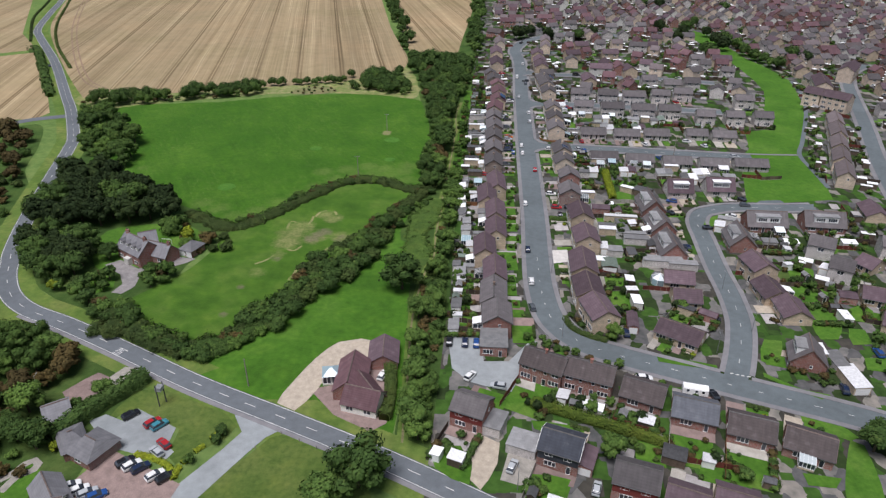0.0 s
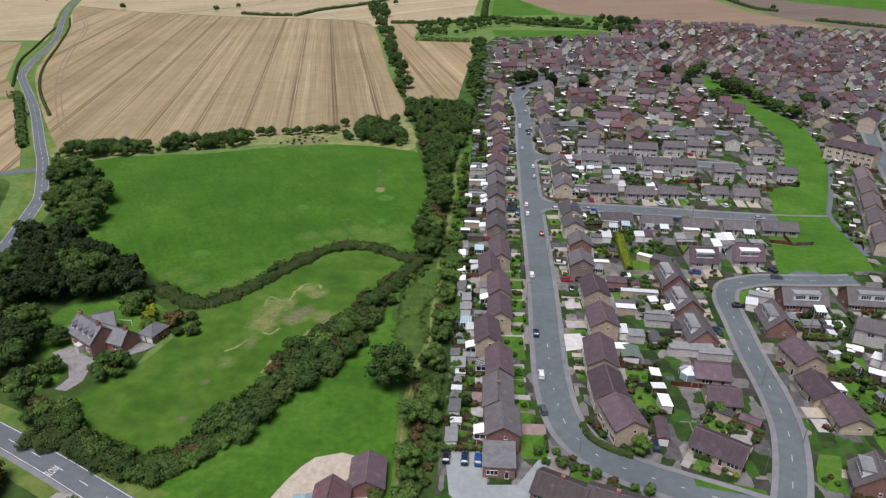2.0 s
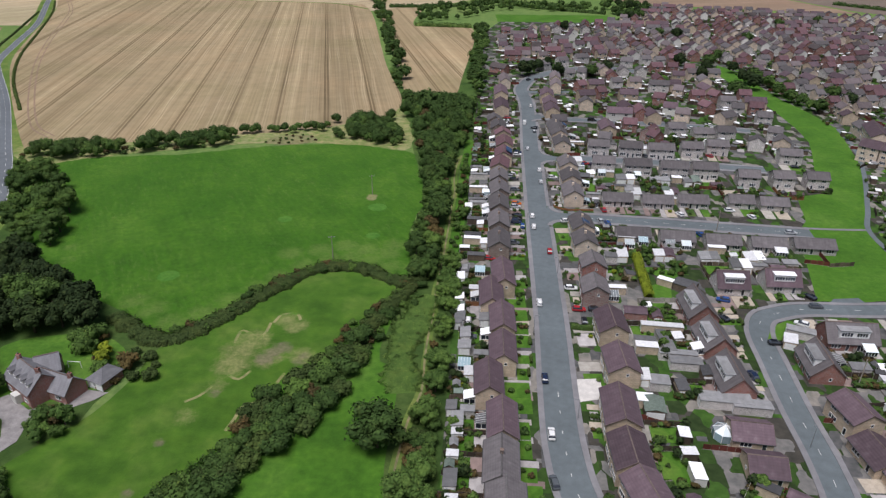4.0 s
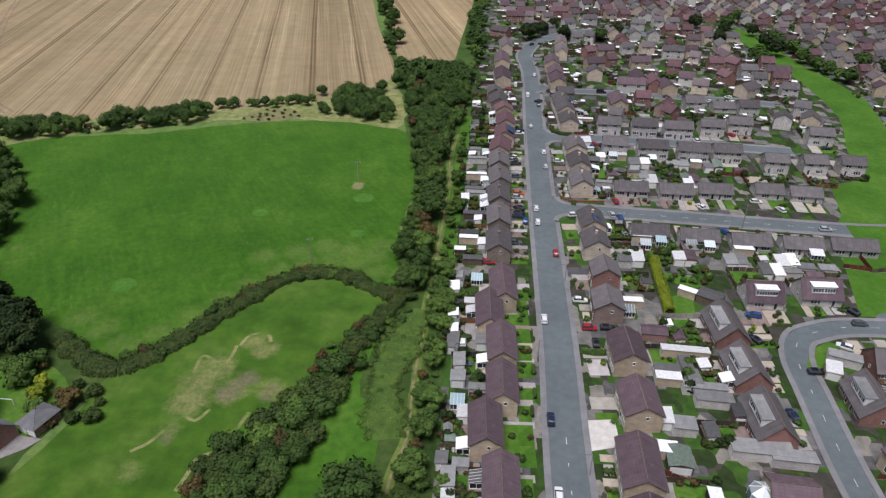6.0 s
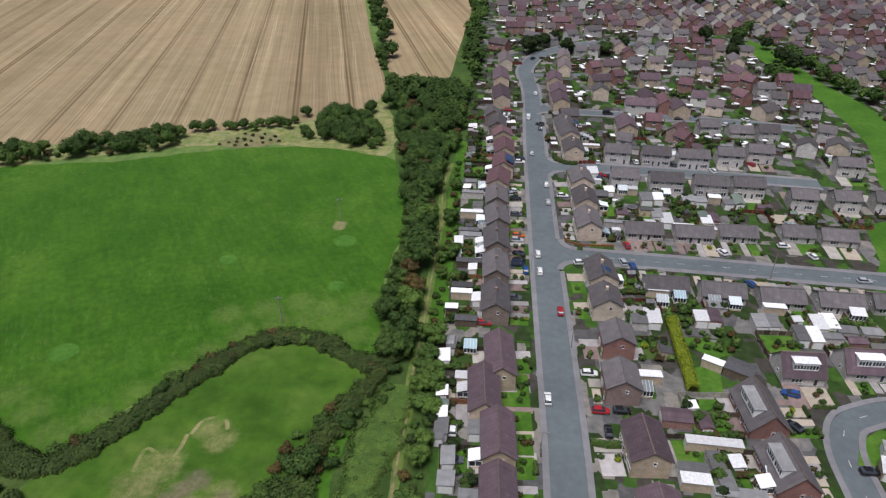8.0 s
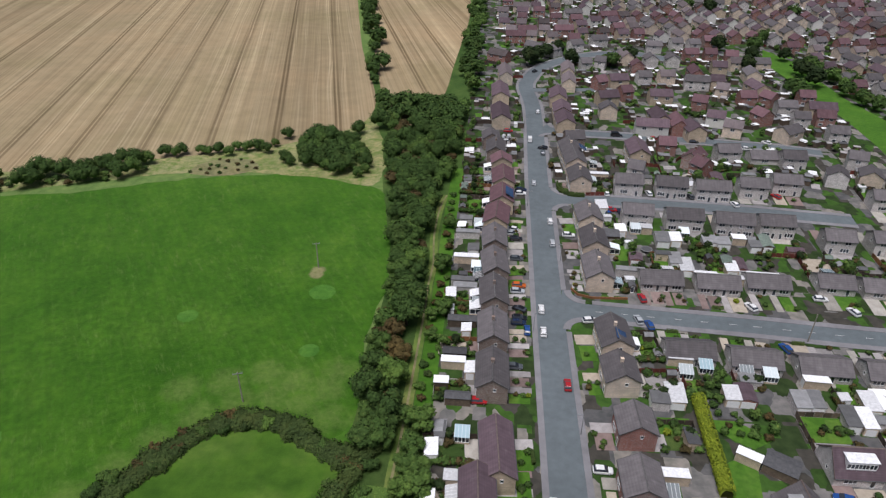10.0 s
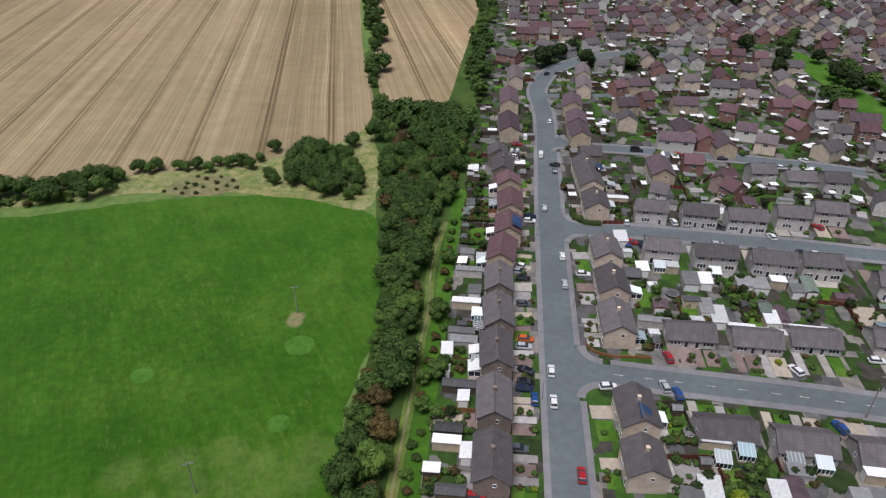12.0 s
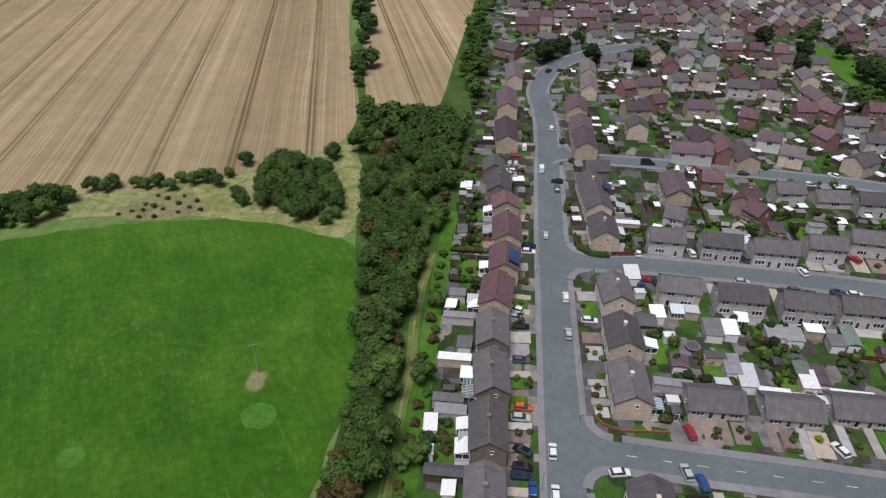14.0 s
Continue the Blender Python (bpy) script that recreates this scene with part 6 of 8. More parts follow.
hedge("long_garden_hedge", [(12.1, 126.9), (20.1, 124.2), (26.4, 121.8), (32.6, 119.6), (42.1, 115.9)], 2.6, 2.4, "clipped", "long clipped green hedge between back gardens", 90, 0.2, wild=0.1)

# round the country house and its garage
plant(TREES["bush"][2], -96.8, 200.4, 1.7)
plant(TREES["bush"][1], -112.9, 207.7, 1.8)
plant(TREES["bush"][1], -112.1, 211.5, 1.4)
plant("lime", -105.6, 204.8, 0.8)
plant("oak", -132.6, 191.7, 0.7)
plant("oak", -125.4, 186.7, 0.55)
plant(TREES["bush"][2], -103.6, 177.9, 1.5)
plant(TREES["bush"][3], -106.9, 175.3, 1.2)
hedge("field_hedge", [(-19.3, 924.5), (-20, 1057.9), (-18, 1217.8), (-13.8, 1409.4)], 7, 6, "oak", "dark tree line running towards far fields", 16, 0.7, wild=0.8)
hedge("meadow_thicket", [(-80.1, 139.6), (-73.3, 142.2), (-68.6, 146.6), (-65.2, 153.4), (-62.1, 160.2)], 8.5, 2.1, "oak", "broad wild thicket between two pastures", 200, 0.22, wild=0.8)
scatter([(-82.3, 142.9), (-74, 146.2), (-69.7, 151.9), (-65.6, 159.6), (-61.2, 161.7), (-60.3, 153.2), (-65.2, 143.6), (-72.5, 138.1), (-78.7, 136.3)], 3.2, ["bush"], (0.8, 1.2), 30)

# ---- cars ----
PAINTS = {
    "white": (0.75, 0.75, 0.75), "black": (0.012, 0.012, 0.014), "silver": (0.42, 0.44, 0.46), "grey": (0.09, 0.1, 0.11),
    "blue": (0.02, 0.07, 0.24), "red": (0.36, 0.02, 0.025), "orange": (0.55, 0.12, 0.02), "teal": (0.05, 0.22, 0.28), "navy": (0.015, 0.025, 0.06),
}
for k, c in PAINTS.items():
    m, nt, b = mat(k + "_car_paint", 0.25, 0.0, 0.5)
    nt.links.new(ramp(nt, noise_of(nt, 0.8, 3), [(0.3, tint(c, 0.92)), (0.7, tint(c, 1.06))]), b.inputs["Base Color"])
    b.inputs["Coat Weight"].default_value = 0.4
    M["car_" + k] = m


def loft(sections):
    """A skin through rings of equal count, closed at both ends."""
    bm = bmesh.new()
    rings = [[bm.verts.new(p) for p in s] for s in sections]
    n = len(rings[0])
    for a, b in zip(rings, rings[1:]):
        for i in range(n):
            bm.faces.new((a[i], a[(i + 1) % n], b[(i + 1) % n], b[i]))
    bm.faces.new(rings[0][::-1])
    bm.faces.new(rings[-1])
    bmesh.ops.recalc_face_normals(bm, faces=bm.faces[:])
    return bm


def wheel_mesh():
    bm = bmesh.new()
    bmesh.ops.create_cone(bm, cap_ends=True, segments=14, radius1=0.32, radius2=0.32, depth=0.22, matrix=Matrix.Rotation(radians(90), 4, "X"))
    caps = [f for f in bm.faces if len(f.verts) > 4]
    bmesh.ops.inset_individual(bm, faces=caps, thickness=0.11, depth=-0.03)
    for f in caps:
        f.material_index = 1
    me = bpy.data.meshes.new("wheel")
    bm.to_mesh(me)
    bm.free()
    for m in ("tyre", "rim"):
        me.materials.append(M[m])
    return me


WHEEL = wheel_mesh()
CARS, PARKED = {}, []


def make_car(colour, tall):
    root = new("van" if tall else "car")
    tagged(root, f"{colour} panel van parked on the road" if tall else f"{colour} hatchback car with dark windows, parked", "van" if tall else "car", "parked cars")
    k = 1.25 if tall else 1.0

    def ring(x, w, lo, hi):
        return [(x, -w, lo + 0.1), (x, -w * 0.9, lo), (x, w * 0.9, lo), (x, w, lo + 0.1), (x, w, hi - 0.14), (x, w * 0.88, hi), (x, -w * 0.88, hi), (x, -w, hi - 0.14)]

    body = [ring(x * k, w, lo, hi) for x, w, lo, hi in ((-2.1, 0.7, 0.42, 0.72), (-2.02, 0.82, 0.28, 0.92), (-1.4, 0.88, 0.2, 0.98), (0.6, 0.88, 0.2, 0.95), (1.4, 0.86, 0.2, 0.86), (1.95, 0.8, 0.26, 0.74), (2.12, 0.66, 0.36, 0.6))]
    part("body", loft(body), "car_" + colour, root)
    top = 2.1 if tall else 1.44
    rear = -2.0 if tall else -1.95
    cab = [[(x0 * k, -w, z), (x1 * k, -w, z), (x1 * k, w, z), (x0 * k, w, z)] for x0, x1, w, z in ((rear, 1.05, 0.82, 0.9), (rear + 0.1, 0.75, 0.76, 1.15), (rear + 0.45, 0.25, 0.64, top))]
    if tall:
        part("load_box", loft([[(-2.55, -w, z), (0.6, -w, z), (0.6, w, z), (-2.55, w, z)] for w, z in ((0.86, 0.9), (0.86, 1.7), (0.76, 2.1))]), "car_" + colour, root)
        part("windscreen", loft([[(0.62, -w, z), (x, -w, z), (x, w, z), (0.62, w, z)] for x, w, z in ((1.6, 0.8, 0.9), (1.1, 0.74, 1.75))]), "glass", root)
    else:
        part("glasshouse", loft(cab), "glass", root)
        part("car_roof", loft([[(x0 * k, -w, z), (x1 * k, -w, z), (x1 * k, w, z), (x0 * k, w, z)] for x0, x1, w, z in ((rear + 0.36, 0.33, 0.67, top - 0.06), (rear + 0.5, 0.16, 0.62, top + 0.02))]), "car_" + colour, root)
    for x in (-1.3, 1.3):
        for y in (-0.78, 0.78):
            put("wheel", WHEEL, root, x * k, y, 0.32)
    for y in (-0.55, 0.55):
        part("headlight", boxed(2.0 * k, 2.1 * k, y - 0.14, y + 0.14, 0.56, 0.68), "rim", root)
    return root


def car(colour, x, y, heading, z=0.14, tall=False):
    if any(math.hypot(x - a, y - b) < 1.75 for a, b in PARKED):
        return None
    PARKED.append((x, y))
    key = (colour, tall)
    m = pose(x, y, z, 0, 0, heading)
    if key not in CARS:
        CARS[key] = make_car(colour, tall)
        CARS[key].matrix_basis = m
        return CARS[key]
    return copy_thing(CARS[key], m)


# along the long street
car("white", 14, 307.4, 90)
car("white", 14.2, 297.3, 90)
car("white", 19, 358.8, 90)
car("silver", 19, 344.1, 90)
car("silver", 14.4, 388.6, 90)
car("black", 19.2, 423.2, 165)
car("grey", 19, 418, 90)
car("white", 14, 431.8, 90, 0.14, True)
car("white", 18.6, 467.8, 90)
car("black", 19.3, 534.2, 60)
car("white", 42.1, 566, 20)
car("red", 19.1, 277.3, 90)
car("white", 13.9, 242.2, 90)
car("navy", 13.7, 204.7, 90)
car("white", 14.2, 183.9, 90)
car("grey", 13.9, 169, 100)
# on the drives of the west row
car("black", 7.9, 307, 150)
car("black", 7.9, 302.9, 0)
car("navy", 7.6, 300.8, 0)
car("blue", 9.9, 297.6, 90)
car("orange", 7.9, 318.7, 0)
car("silver", 7.5, 315.7, 0)
car("grey", 7.4, 333.5, 0)
car("white", 6, 352.1, 160)
car("silver", 6, 349.1, 0)
car("black", 7.3, 345.7, 0)
car("white", 9.2, 379.2, 0)
car("navy", 9.4, 382.2, 0)
car("white", 3, 429.1, 160)
car("white", 4.9, 421.4, 0)
car("silver", 2.7, 434.8, 90)
car("silver", 4.9, 435.1, 90)
car("red", 4.6, 441.4, 0)
car("white", 7.9, 448.5, 90, 0.14, True)
car("grey", 6.4, 282.8, 0)
car("red", -2, 270, 0)
car("white", -7.6, 230.6, 90)
car("grey", -6.8, 222, 0)
# east of the street
car("white", 24.6, 349.9, 0)
car("white", 27, 303.6, 10)
car("silver", 40.2, 305.1, 100)
car("blue", 42.8, 303, 100)
car("red", 42.9, 315.6, 100)
car("white", 72.7, 314.2, 115)
car("white", 40.9, 382.3, 95)
car("white", 56.5, 383.9, 100)
car("grey", 71.4, 383, 105)
car("white", 85.9, 378, 105)
car("red", 103, 386.1, 120)
car("silver", 67.6, 371.2, 0)
car("grey", 81, 368.9, 0)
car("navy", 92.2, 368.9, 0)
car("white", 96.5, 368.7, 0)
car("black", 52.3, 440.9, 0, 0.14, True)
car("red", 68.2, 438.8, 0)
car("black", 84.8, 436.9, 0)
car("white", 70.9, 422.3, 0)
car("white", 105.5, 431.2, 0)
car("white", 116.2, 439.1, 130)
car("blue", 39.3, 367.1, 110)
car("red", 41, 369.4, 0)
car("navy", 43.9, 368.4, 105)
car("white", 24.5, 252.1, 0)
car("red", 25.8, 239.4, 0)
car("black", 30.7, 239.8, 0)
car("black", 26.8, 233, 90)
car("blue", 71.6, 249.2, 165)
car("black", 68.6, 238.3, 120)
car("black", 79.8, 226.5, 0)
car("white", 91, 237.3, 150)
car("grey", 99.3, 247.9, 0)
car("black", 99.6, 253.4, 120)
car("navy", 68.6, 210.8, 100)
car("white", 93.8, 320, 0)
car("white", 100.6, 314.4, 110)
car("silver", 110.9, 301.1, 0)
car("blue", 76.2, 296.3, 110)
car("black", 139.3, 374.1, 0)
# by the bend and the terraces
car("black", -9.4, 150.2, 90)
car("navy", -5.1, 150, 90)
car("blue", -2, 150, 90)
car("white", -3.1, 136, 60)
car("silver", 4.1, 132.7, 170)
car("silver", 7.3, 106.5, 70)
car("silver", 24.8, 101.8, 75)
car("navy", 39.7, 158.3, 90)
car("white", 41.2, 138.8, 0)
car("black", 57.1, 133.7, 100)
car("black", 65.7, 166.8, 170)
car("navy", 90.4, 138.6, 80)
car("blue", 106, 154.6, 90)
car("white", -25.4, 134.4, 75)
# the car park
car("black", -82.4, 115.1, 50)
car("red", -76.1, 113, 55)
car("teal", -74.2, 112.4, 55)
car("red", -70.6, 106.8, 145)
car("silver", -71.1, 104.2, 145)
car("black", -76.6, 100.9, 50)
car("white", -74.7, 100.1, 50)
car("navy", -72.5, 99.5, 50)
car("white", -68.5, 97.8, 50)
car("black", -66.1, 97.4, 50)
car("white", -84.7, 93.6, 40)
car("white", -82.4, 92.7, 40)
car("silver", -80.2, 92.1, 40)
car("blue", -78, 91.6, 40)
car("grey", -295.5, 431.6, 125)

# ---- the paddock house, the inn and the slate-roofed house west of the estate ----
def wing(root, x, y, heading, L, D, e, r, walls, roof, hip=0.0):
    """One roofed range of a larger house."""
    bm = bmesh.new()
    prism(bm, [(-D / 2, 0), (D / 2, 0), (D / 2, e), (0, r - 0.02 if not hip else e), (-D / 2, e)], -L / 2, L / 2)
    m = pose(x, y, 0, 0, 0, heading)
    w = part("wall", bm, walls, root)
    w.matrix_basis = m
    bm = bmesh.new()
    if hip:
        o = 0.4
        v = [bm.verts.new(p) for p in ((-L / 2 - o, -D / 2 - o, e), (L / 2 + o, -D / 2 - o, e), (L / 2 + o, D / 2 + o, e), (-L / 2 - o, D / 2 + o, e), (-L / 2 + hip, 0, r), (L / 2 - hip, 0, r))]
        for q in ((0, 1, 5, 4), (2, 3, 4, 5), (1, 2, 5), (3, 0, 4), (3, 2, 1, 0)):
            bm.faces.new([v[i] for i in q])
    else:
        chevron(bm, D, e, r, 0.35, 0.0, 0.16, -L / 2 - 0.2, L / 2 + 0.2)
    k = part("roof", bm, roof, root)
    k.matrix_basis = m
    bm = bmesh.new()
    prism(bm, [(-0.17, r + 0.1), (0.17, r + 0.1), (0.1, r + 0.27), (-0.1, r + 0.27)], -L / 2 + hip, L / 2 - hip)
    t = part("ridge_tiles", bm, "ridge", root)
    t.matrix_basis = m
    n = max(1, int(L / 4))
    for i in range(n):
        for s, turn in ((-1, 0), (1, 180)):
            q = put("window", WIN["mid"], root, 0, 0, 0)
            q.matrix_basis = m @ pose(-L / 2 + L * (i + 0.5) / n, s * D / 2, 0.95, 0, 0, turn)
    return root


def wing_between(root, p, q, D, e, r, walls, roof, hip=0.0):
    a, b = Vector(p), Vector(q)
    d = b - a
    return wing(root, (a.x + b.x) / 2, (a.y + b.y) / 2, math.degrees(math.atan2(d.y, d.x)), d.length, D, e, r, walls, roof, hip)


root = tagged(new("barn_house"), "long brown-tiled barn house with white front wall", "house")
wing_between(root, *[(-32.7, 137.2), (-32.3, 124.8)], 7.5, 3.0, 6.0, "brick_red", "roof_red")
wing_between(root, *[(-32.6, 124.5), (-23.8, 122.4)], 7.0, 2.6, 5.5, "render", "roof_red")
wing_between(root, *[(-30.6, 130), (-25.4, 122.7)], 6.0, 2.6, 5.4, "brick_red", "roof_red")
root = tagged(new("garage_block"), "brown-tiled double garage, its open bay shown as a dark shade panel", "garage")
wing_between(root, *[(-26.6, 146.5), (-25.7, 137.2)], 7.5, 2.4, 4.6, "brick_red", "roof_brown")
# dark slab stands for the shade inside an open bay; no opening is cut
part("open_bay", boxed(-1.6, 1.6, -0.05, 0.05, 0.05, 2.0), "felt_dark", root).matrix_basis = pose(-25.9, 138.9, 0, 0, 0, 3)
put("garage_door", WIN["patio"], root, -27.9, 138.7, 0.0, 3)
keep_c = -38.1, 132.4
gl = tagged(new("garden_conservatory"), "white octagonal glass conservatory with pitched glass roof", "conservatory")
part("plinth", boxed(-2.2, 2.2, -2.2, 2.2, 0, 0.6), "render", gl)
for k in range(4):
    for j in (-1.1, 1.1):
        q = put("window", WIN["patio"], gl, 0, 0, 0)
        q.matrix_basis = pose(0, 0, 0, 0, 0, 90 * k) @ pose(j, -2.2, 0.6)
bm = bmesh.new()
box(bm, -2.3, 2.3, -2.3, 2.3, 2.6, 4.0, taper=1.9)
part("glass_roof", bm, "blue_glass", gl)
gl.matrix_basis = pose(*keep_c, 0.08, 0, 0, 12)
sheet("gravel_drive", [(-49.5, 122.5), (-47.6, 130.9), (-44.2, 140.7), (-39.7, 148), (-33.8, 150.1), (-30.5, 149.3), (-29.3, 144.1), (-31.9, 140.3), (-37.3, 137), (-39.7, 133.1), (-40.9, 128.2), (-44.5, 120.2)], "gravel", 0.1, "pale gravel drive curving up to the barn house", "drive")
sheet("dark_yard", [(-42.8, 128.1), (-36, 130.8), (-30, 138.1), (-24.5, 140.9), (-22.6, 127.7), (-21.9, 117.8), (-25.3, 114.8), (-34.9, 119.6)], "paviours", 0.09, "brownish block-paved yard round the barn house", "yard", smooth=False)
sheet("front_strip", [(-44.8, 123.3), (-40.2, 124.5), (-27.7, 117), (-20.6, 114.6), (-19, 112.3), (-29.7, 113.9), (-41.6, 119)], "verge", 0.11, "grass strip between road and barn house yard", "verge")

# the inn and its car park
sheet("inn_lawn", [(-85.3, 124.5), (-79, 125.1), (-60.5, 117.9), (-56.4, 114), (-57.7, 110.3), (-65.9, 101.6), (-68.7, 104), (-69.3, 112), (-82.2, 118.2), (-87.4, 113.3), (-87.3, 117.2)], "dry_lawn", 0.08, "mown lawn between the road and car park", "lawn", smooth=False)
sheet("inn_lawn_east", [(-47.7, 111.1), (-45.1, 112.2), (-36.3, 108.4), (-30.3, 104.6), (-23.4, 100.7), (-21, 93.5), (-58.6, 90.5), (-50.8, 105.5)], "dry_lawn", 0.08, "mown triangular lawn inside a low rail fence", "lawn")
sheet("inn_drive", [(-58.3, 117.7), (-56.4, 117.2), (-50.2, 115.9), (-45.6, 114), (-48.7, 111), (-51.1, 106.5), (-58.6, 90.5), (-66.4, 89.8), (-57.1, 106.9), (-54.7, 112.3)], "car_park", 0.1, "pale asphalt drive from the road to the car park", "drive", smooth=False)
sheet("asphalt_car_park", [(-91.5, 112.8), (-88.7, 115.3), (-83.6, 113.5), (-82, 117.8), (-70.3, 112.3), (-69.9, 106.7), (-67.6, 105.1), (-68.6, 102.1), (-80.9, 104.9), (-85.4, 107.1)], "car_park", 0.1, "grey patched asphalt car park", "car park", smooth=False)
sheet("block_car_park", [(-85.3, 95.3), (-81.4, 104.5), (-62.5, 96.3), (-63.2, 90.1), (-87.7, 85.3)], "paviours", 0.1, "pinkish block-paved car park", "car park", smooth=False)
sheet("block_drive", [(-103.5, 122), (-100.6, 127.2), (-98.5, 130), (-94.7, 128.5), (-93.6, 123.8), (-97.1, 118.4), (-100.9, 119.5)], "paviours", 0.07, "pinkish paved drive behind the hedge", "drive")
sheet("hedge_drive", [(-94.7, 128.5), (-92.8, 132.8), (-89.2, 132.6), (-90.9, 124.1)], "concrete", 0.09, "concrete entrance to the drive", "drive", smooth=False)
root = tagged(new("brick_bungalow"), "red brick bungalow with grey slate roof behind a hedge", "bungalow")
wing_between(root, *[(-101.2, 111.5), (-96.7, 115)], 7.0, 2.5, 4.6, "brick_red", "roof_old")
root = tagged(new("inn_outhouse"), "low outhouse with grey hipped slate roofs", "building")
wing_between(root, *[(-92.4, 103.2), (-88.5, 106.5)], 8.0, 2.5, 4.6, "brick_red", "roof_old", 2.0)
wing_between(root, *[(-88.2, 104.8), (-81.4, 101.8)], 8.0, 2.5, 4.6, "brick_red", "roof_old", 2.0)
root = tagged(new("inn_building"), "long inn range with blue-grey slate roof", "building")
wing_between(root, *[(-89.1, 92.5), (-83.1, 86.5)], 6.0, 3.0, 5.5, "render", "roof_old")
wing_between(root, *[(-85.8, 84.9), (-81.1, 86.7)], 6.0, 3.0, 5.5, "render", "roof_old")
sheet("inn_garden", [(-98.9, 91.5), (-99.5, 96), (-96.6, 99.4), (-93.7, 97.3), (-92.2, 90.6), (-91.6, 87.8), (-96.1, 87.4)], "lawn", 0.08, "garden lawn with a curved paved edge", "lawn", smooth=False)
bm = bmesh.new()
ribbon_mesh(bm, spline([(-100.9, 94.3), (-99.1, 96.4), (-98.2, 99), (-96.8, 100.2), (-95.4, 99.2), (-95.4, 97.6), (-97.8, 95.4), (-98.7, 91.2)], 1.0), -0.9, 0.9, 0.14, 0.1)
tagged(part("garden_path", bm, "concrete"), "pale curved garden path by the inn", "path", kind="structure")
for x, y, c in [(*p, "lime") for p in [(-93.8, 103.3)]] + [(*p, "small") for p in [(-96.5, 104.5), (-58.7, 111.1), (-59, 108.4), (-62.9, 102.2)]]:
    plant(c, x, y, 0.6)
for p, q in zip([(-59.6, 111.8), (-61.6, 107.4), (-63.5, 103.5), (-64.5, 100.8)], [(-60.7, 109.2), (-62.9, 105.2), (-64.4, 101.8), (-64.6, 98.1)]):
    hedge("garden_border", [p, q], 1.4, 1.0, "lime", "yellow-green shrub border beside the drive", 60, 0.16)
hedge("car_park_shrubs", [(-75.7, 103.6), (-71.5, 102.8), (-66.7, 100.6), (-64.2, 97.4)], 1.4, 0.9, "lime", "yellow-green shrubs between two car parks", 60, 0.16)
hedge("building_hedge", [(-82.9, 102.5), (-81.8, 105.3)], 2.2, 2.0, "hedge", "clipped hedge at the end of the outhouse", 90, 0.2)
# low post and rail fence round the triangular lawn
rail = tagged(new("rail_fence"), "low timber post fence along the roadside lawn", "fence")
posts = spline([(-49.9, 107.5), (-48.6, 110.5), (-45.4, 112.4), (-40.7, 110.5), (-36.3, 108.6), (-32.1, 106.7)], 2.0)
post_me = bpy.data.meshes.new("post")
bm = boxed(-0.07, 0.07, -0.07, 0.07, -0.1, 0.9)
bm.to_mesh(post_me)
bm.free()
post_me.materials.append(M["pole"])
for p in posts[::2]:
    put("post", post_me, rail, p.x, p.y, 0.08)
# sign frame and its boards by the car park
sign = tagged(new("sign_frame"), "tall two-post sign frame standing on the lawn", "sign")
for p in [(-77.2, 119), (-76.3, 120.7)]:
    part("post", boxed(p[0] - 0.1, p[0] + 0.1, p[1] - 0.1, p[1] + 0.1, 0.05, 6.5), "felt_dark", sign)
bm = bmesh.new()
a, b = [(-77.2, 119), (-76.3, 120.7)]
box(bm, min(a[0], b[0]) - 0.3, max(a[0], b[0]) + 0.3, min(a[1], b[1]), max(a[1], b[1]) + 0.1, 4.6, 5.6)
part("sign_board", bm, "steel", sign)

# the slate-roofed house in the copse
sheet("house_lawn", [(-132.8, 189.7), (-136.5, 206.1), (-124.8, 212.5), (-111.5, 213.7), (-99.5, 204.9), (-98, 193.5), (-103.3, 187.7), (-111.3, 184), (-124.1, 179.2)], "lawn", 0.045, "shaded lawn round the slate-roofed house", "lawn")
sheet("house_drive", [(-125, 183), (-121.5, 186.6), (-113, 181.5), (-107, 184), (-108, 191), (-101.8, 190), (-97, 189.5), (-99, 186.5), (-104.5, 182), (-110.4, 177.5), (-109, 171), (-111, 166.5), (-114.6, 167), (-113.5, 172), (-117, 177.5)], "drive", 0.08, "pale drive in front of the slate-roofed house", "drive")
sheet("side_lawn", [(-125.8, 172.1), (-122.7, 176.5), (-117.5, 175.6), (-115, 169), (-118.9, 166.1)], "lawn", 0.08, "small lawn beside the drive", "lawn")
root = tagged(new("country_house"), "red brick country house with grey slate roof and dormers", "house")
wing_between(root, (-120.8, 192.1), (-110.1, 185.6), 8.4, 4.2, 8.0, "brick_red", "roof_old")
wing_between(root, (-113.4, 190.2), (-103.6, 187.2), 6.4, 3.0, 6.2, "brick_red", "roof_old")
wing_between(root, (-117.5, 193.4), (-112.6, 196.2), 6.0, 3.6, 6.8, "brick_red", "roof_old")
front = pose(-115.45, 188.85, 0, 0, 0, -31.3)
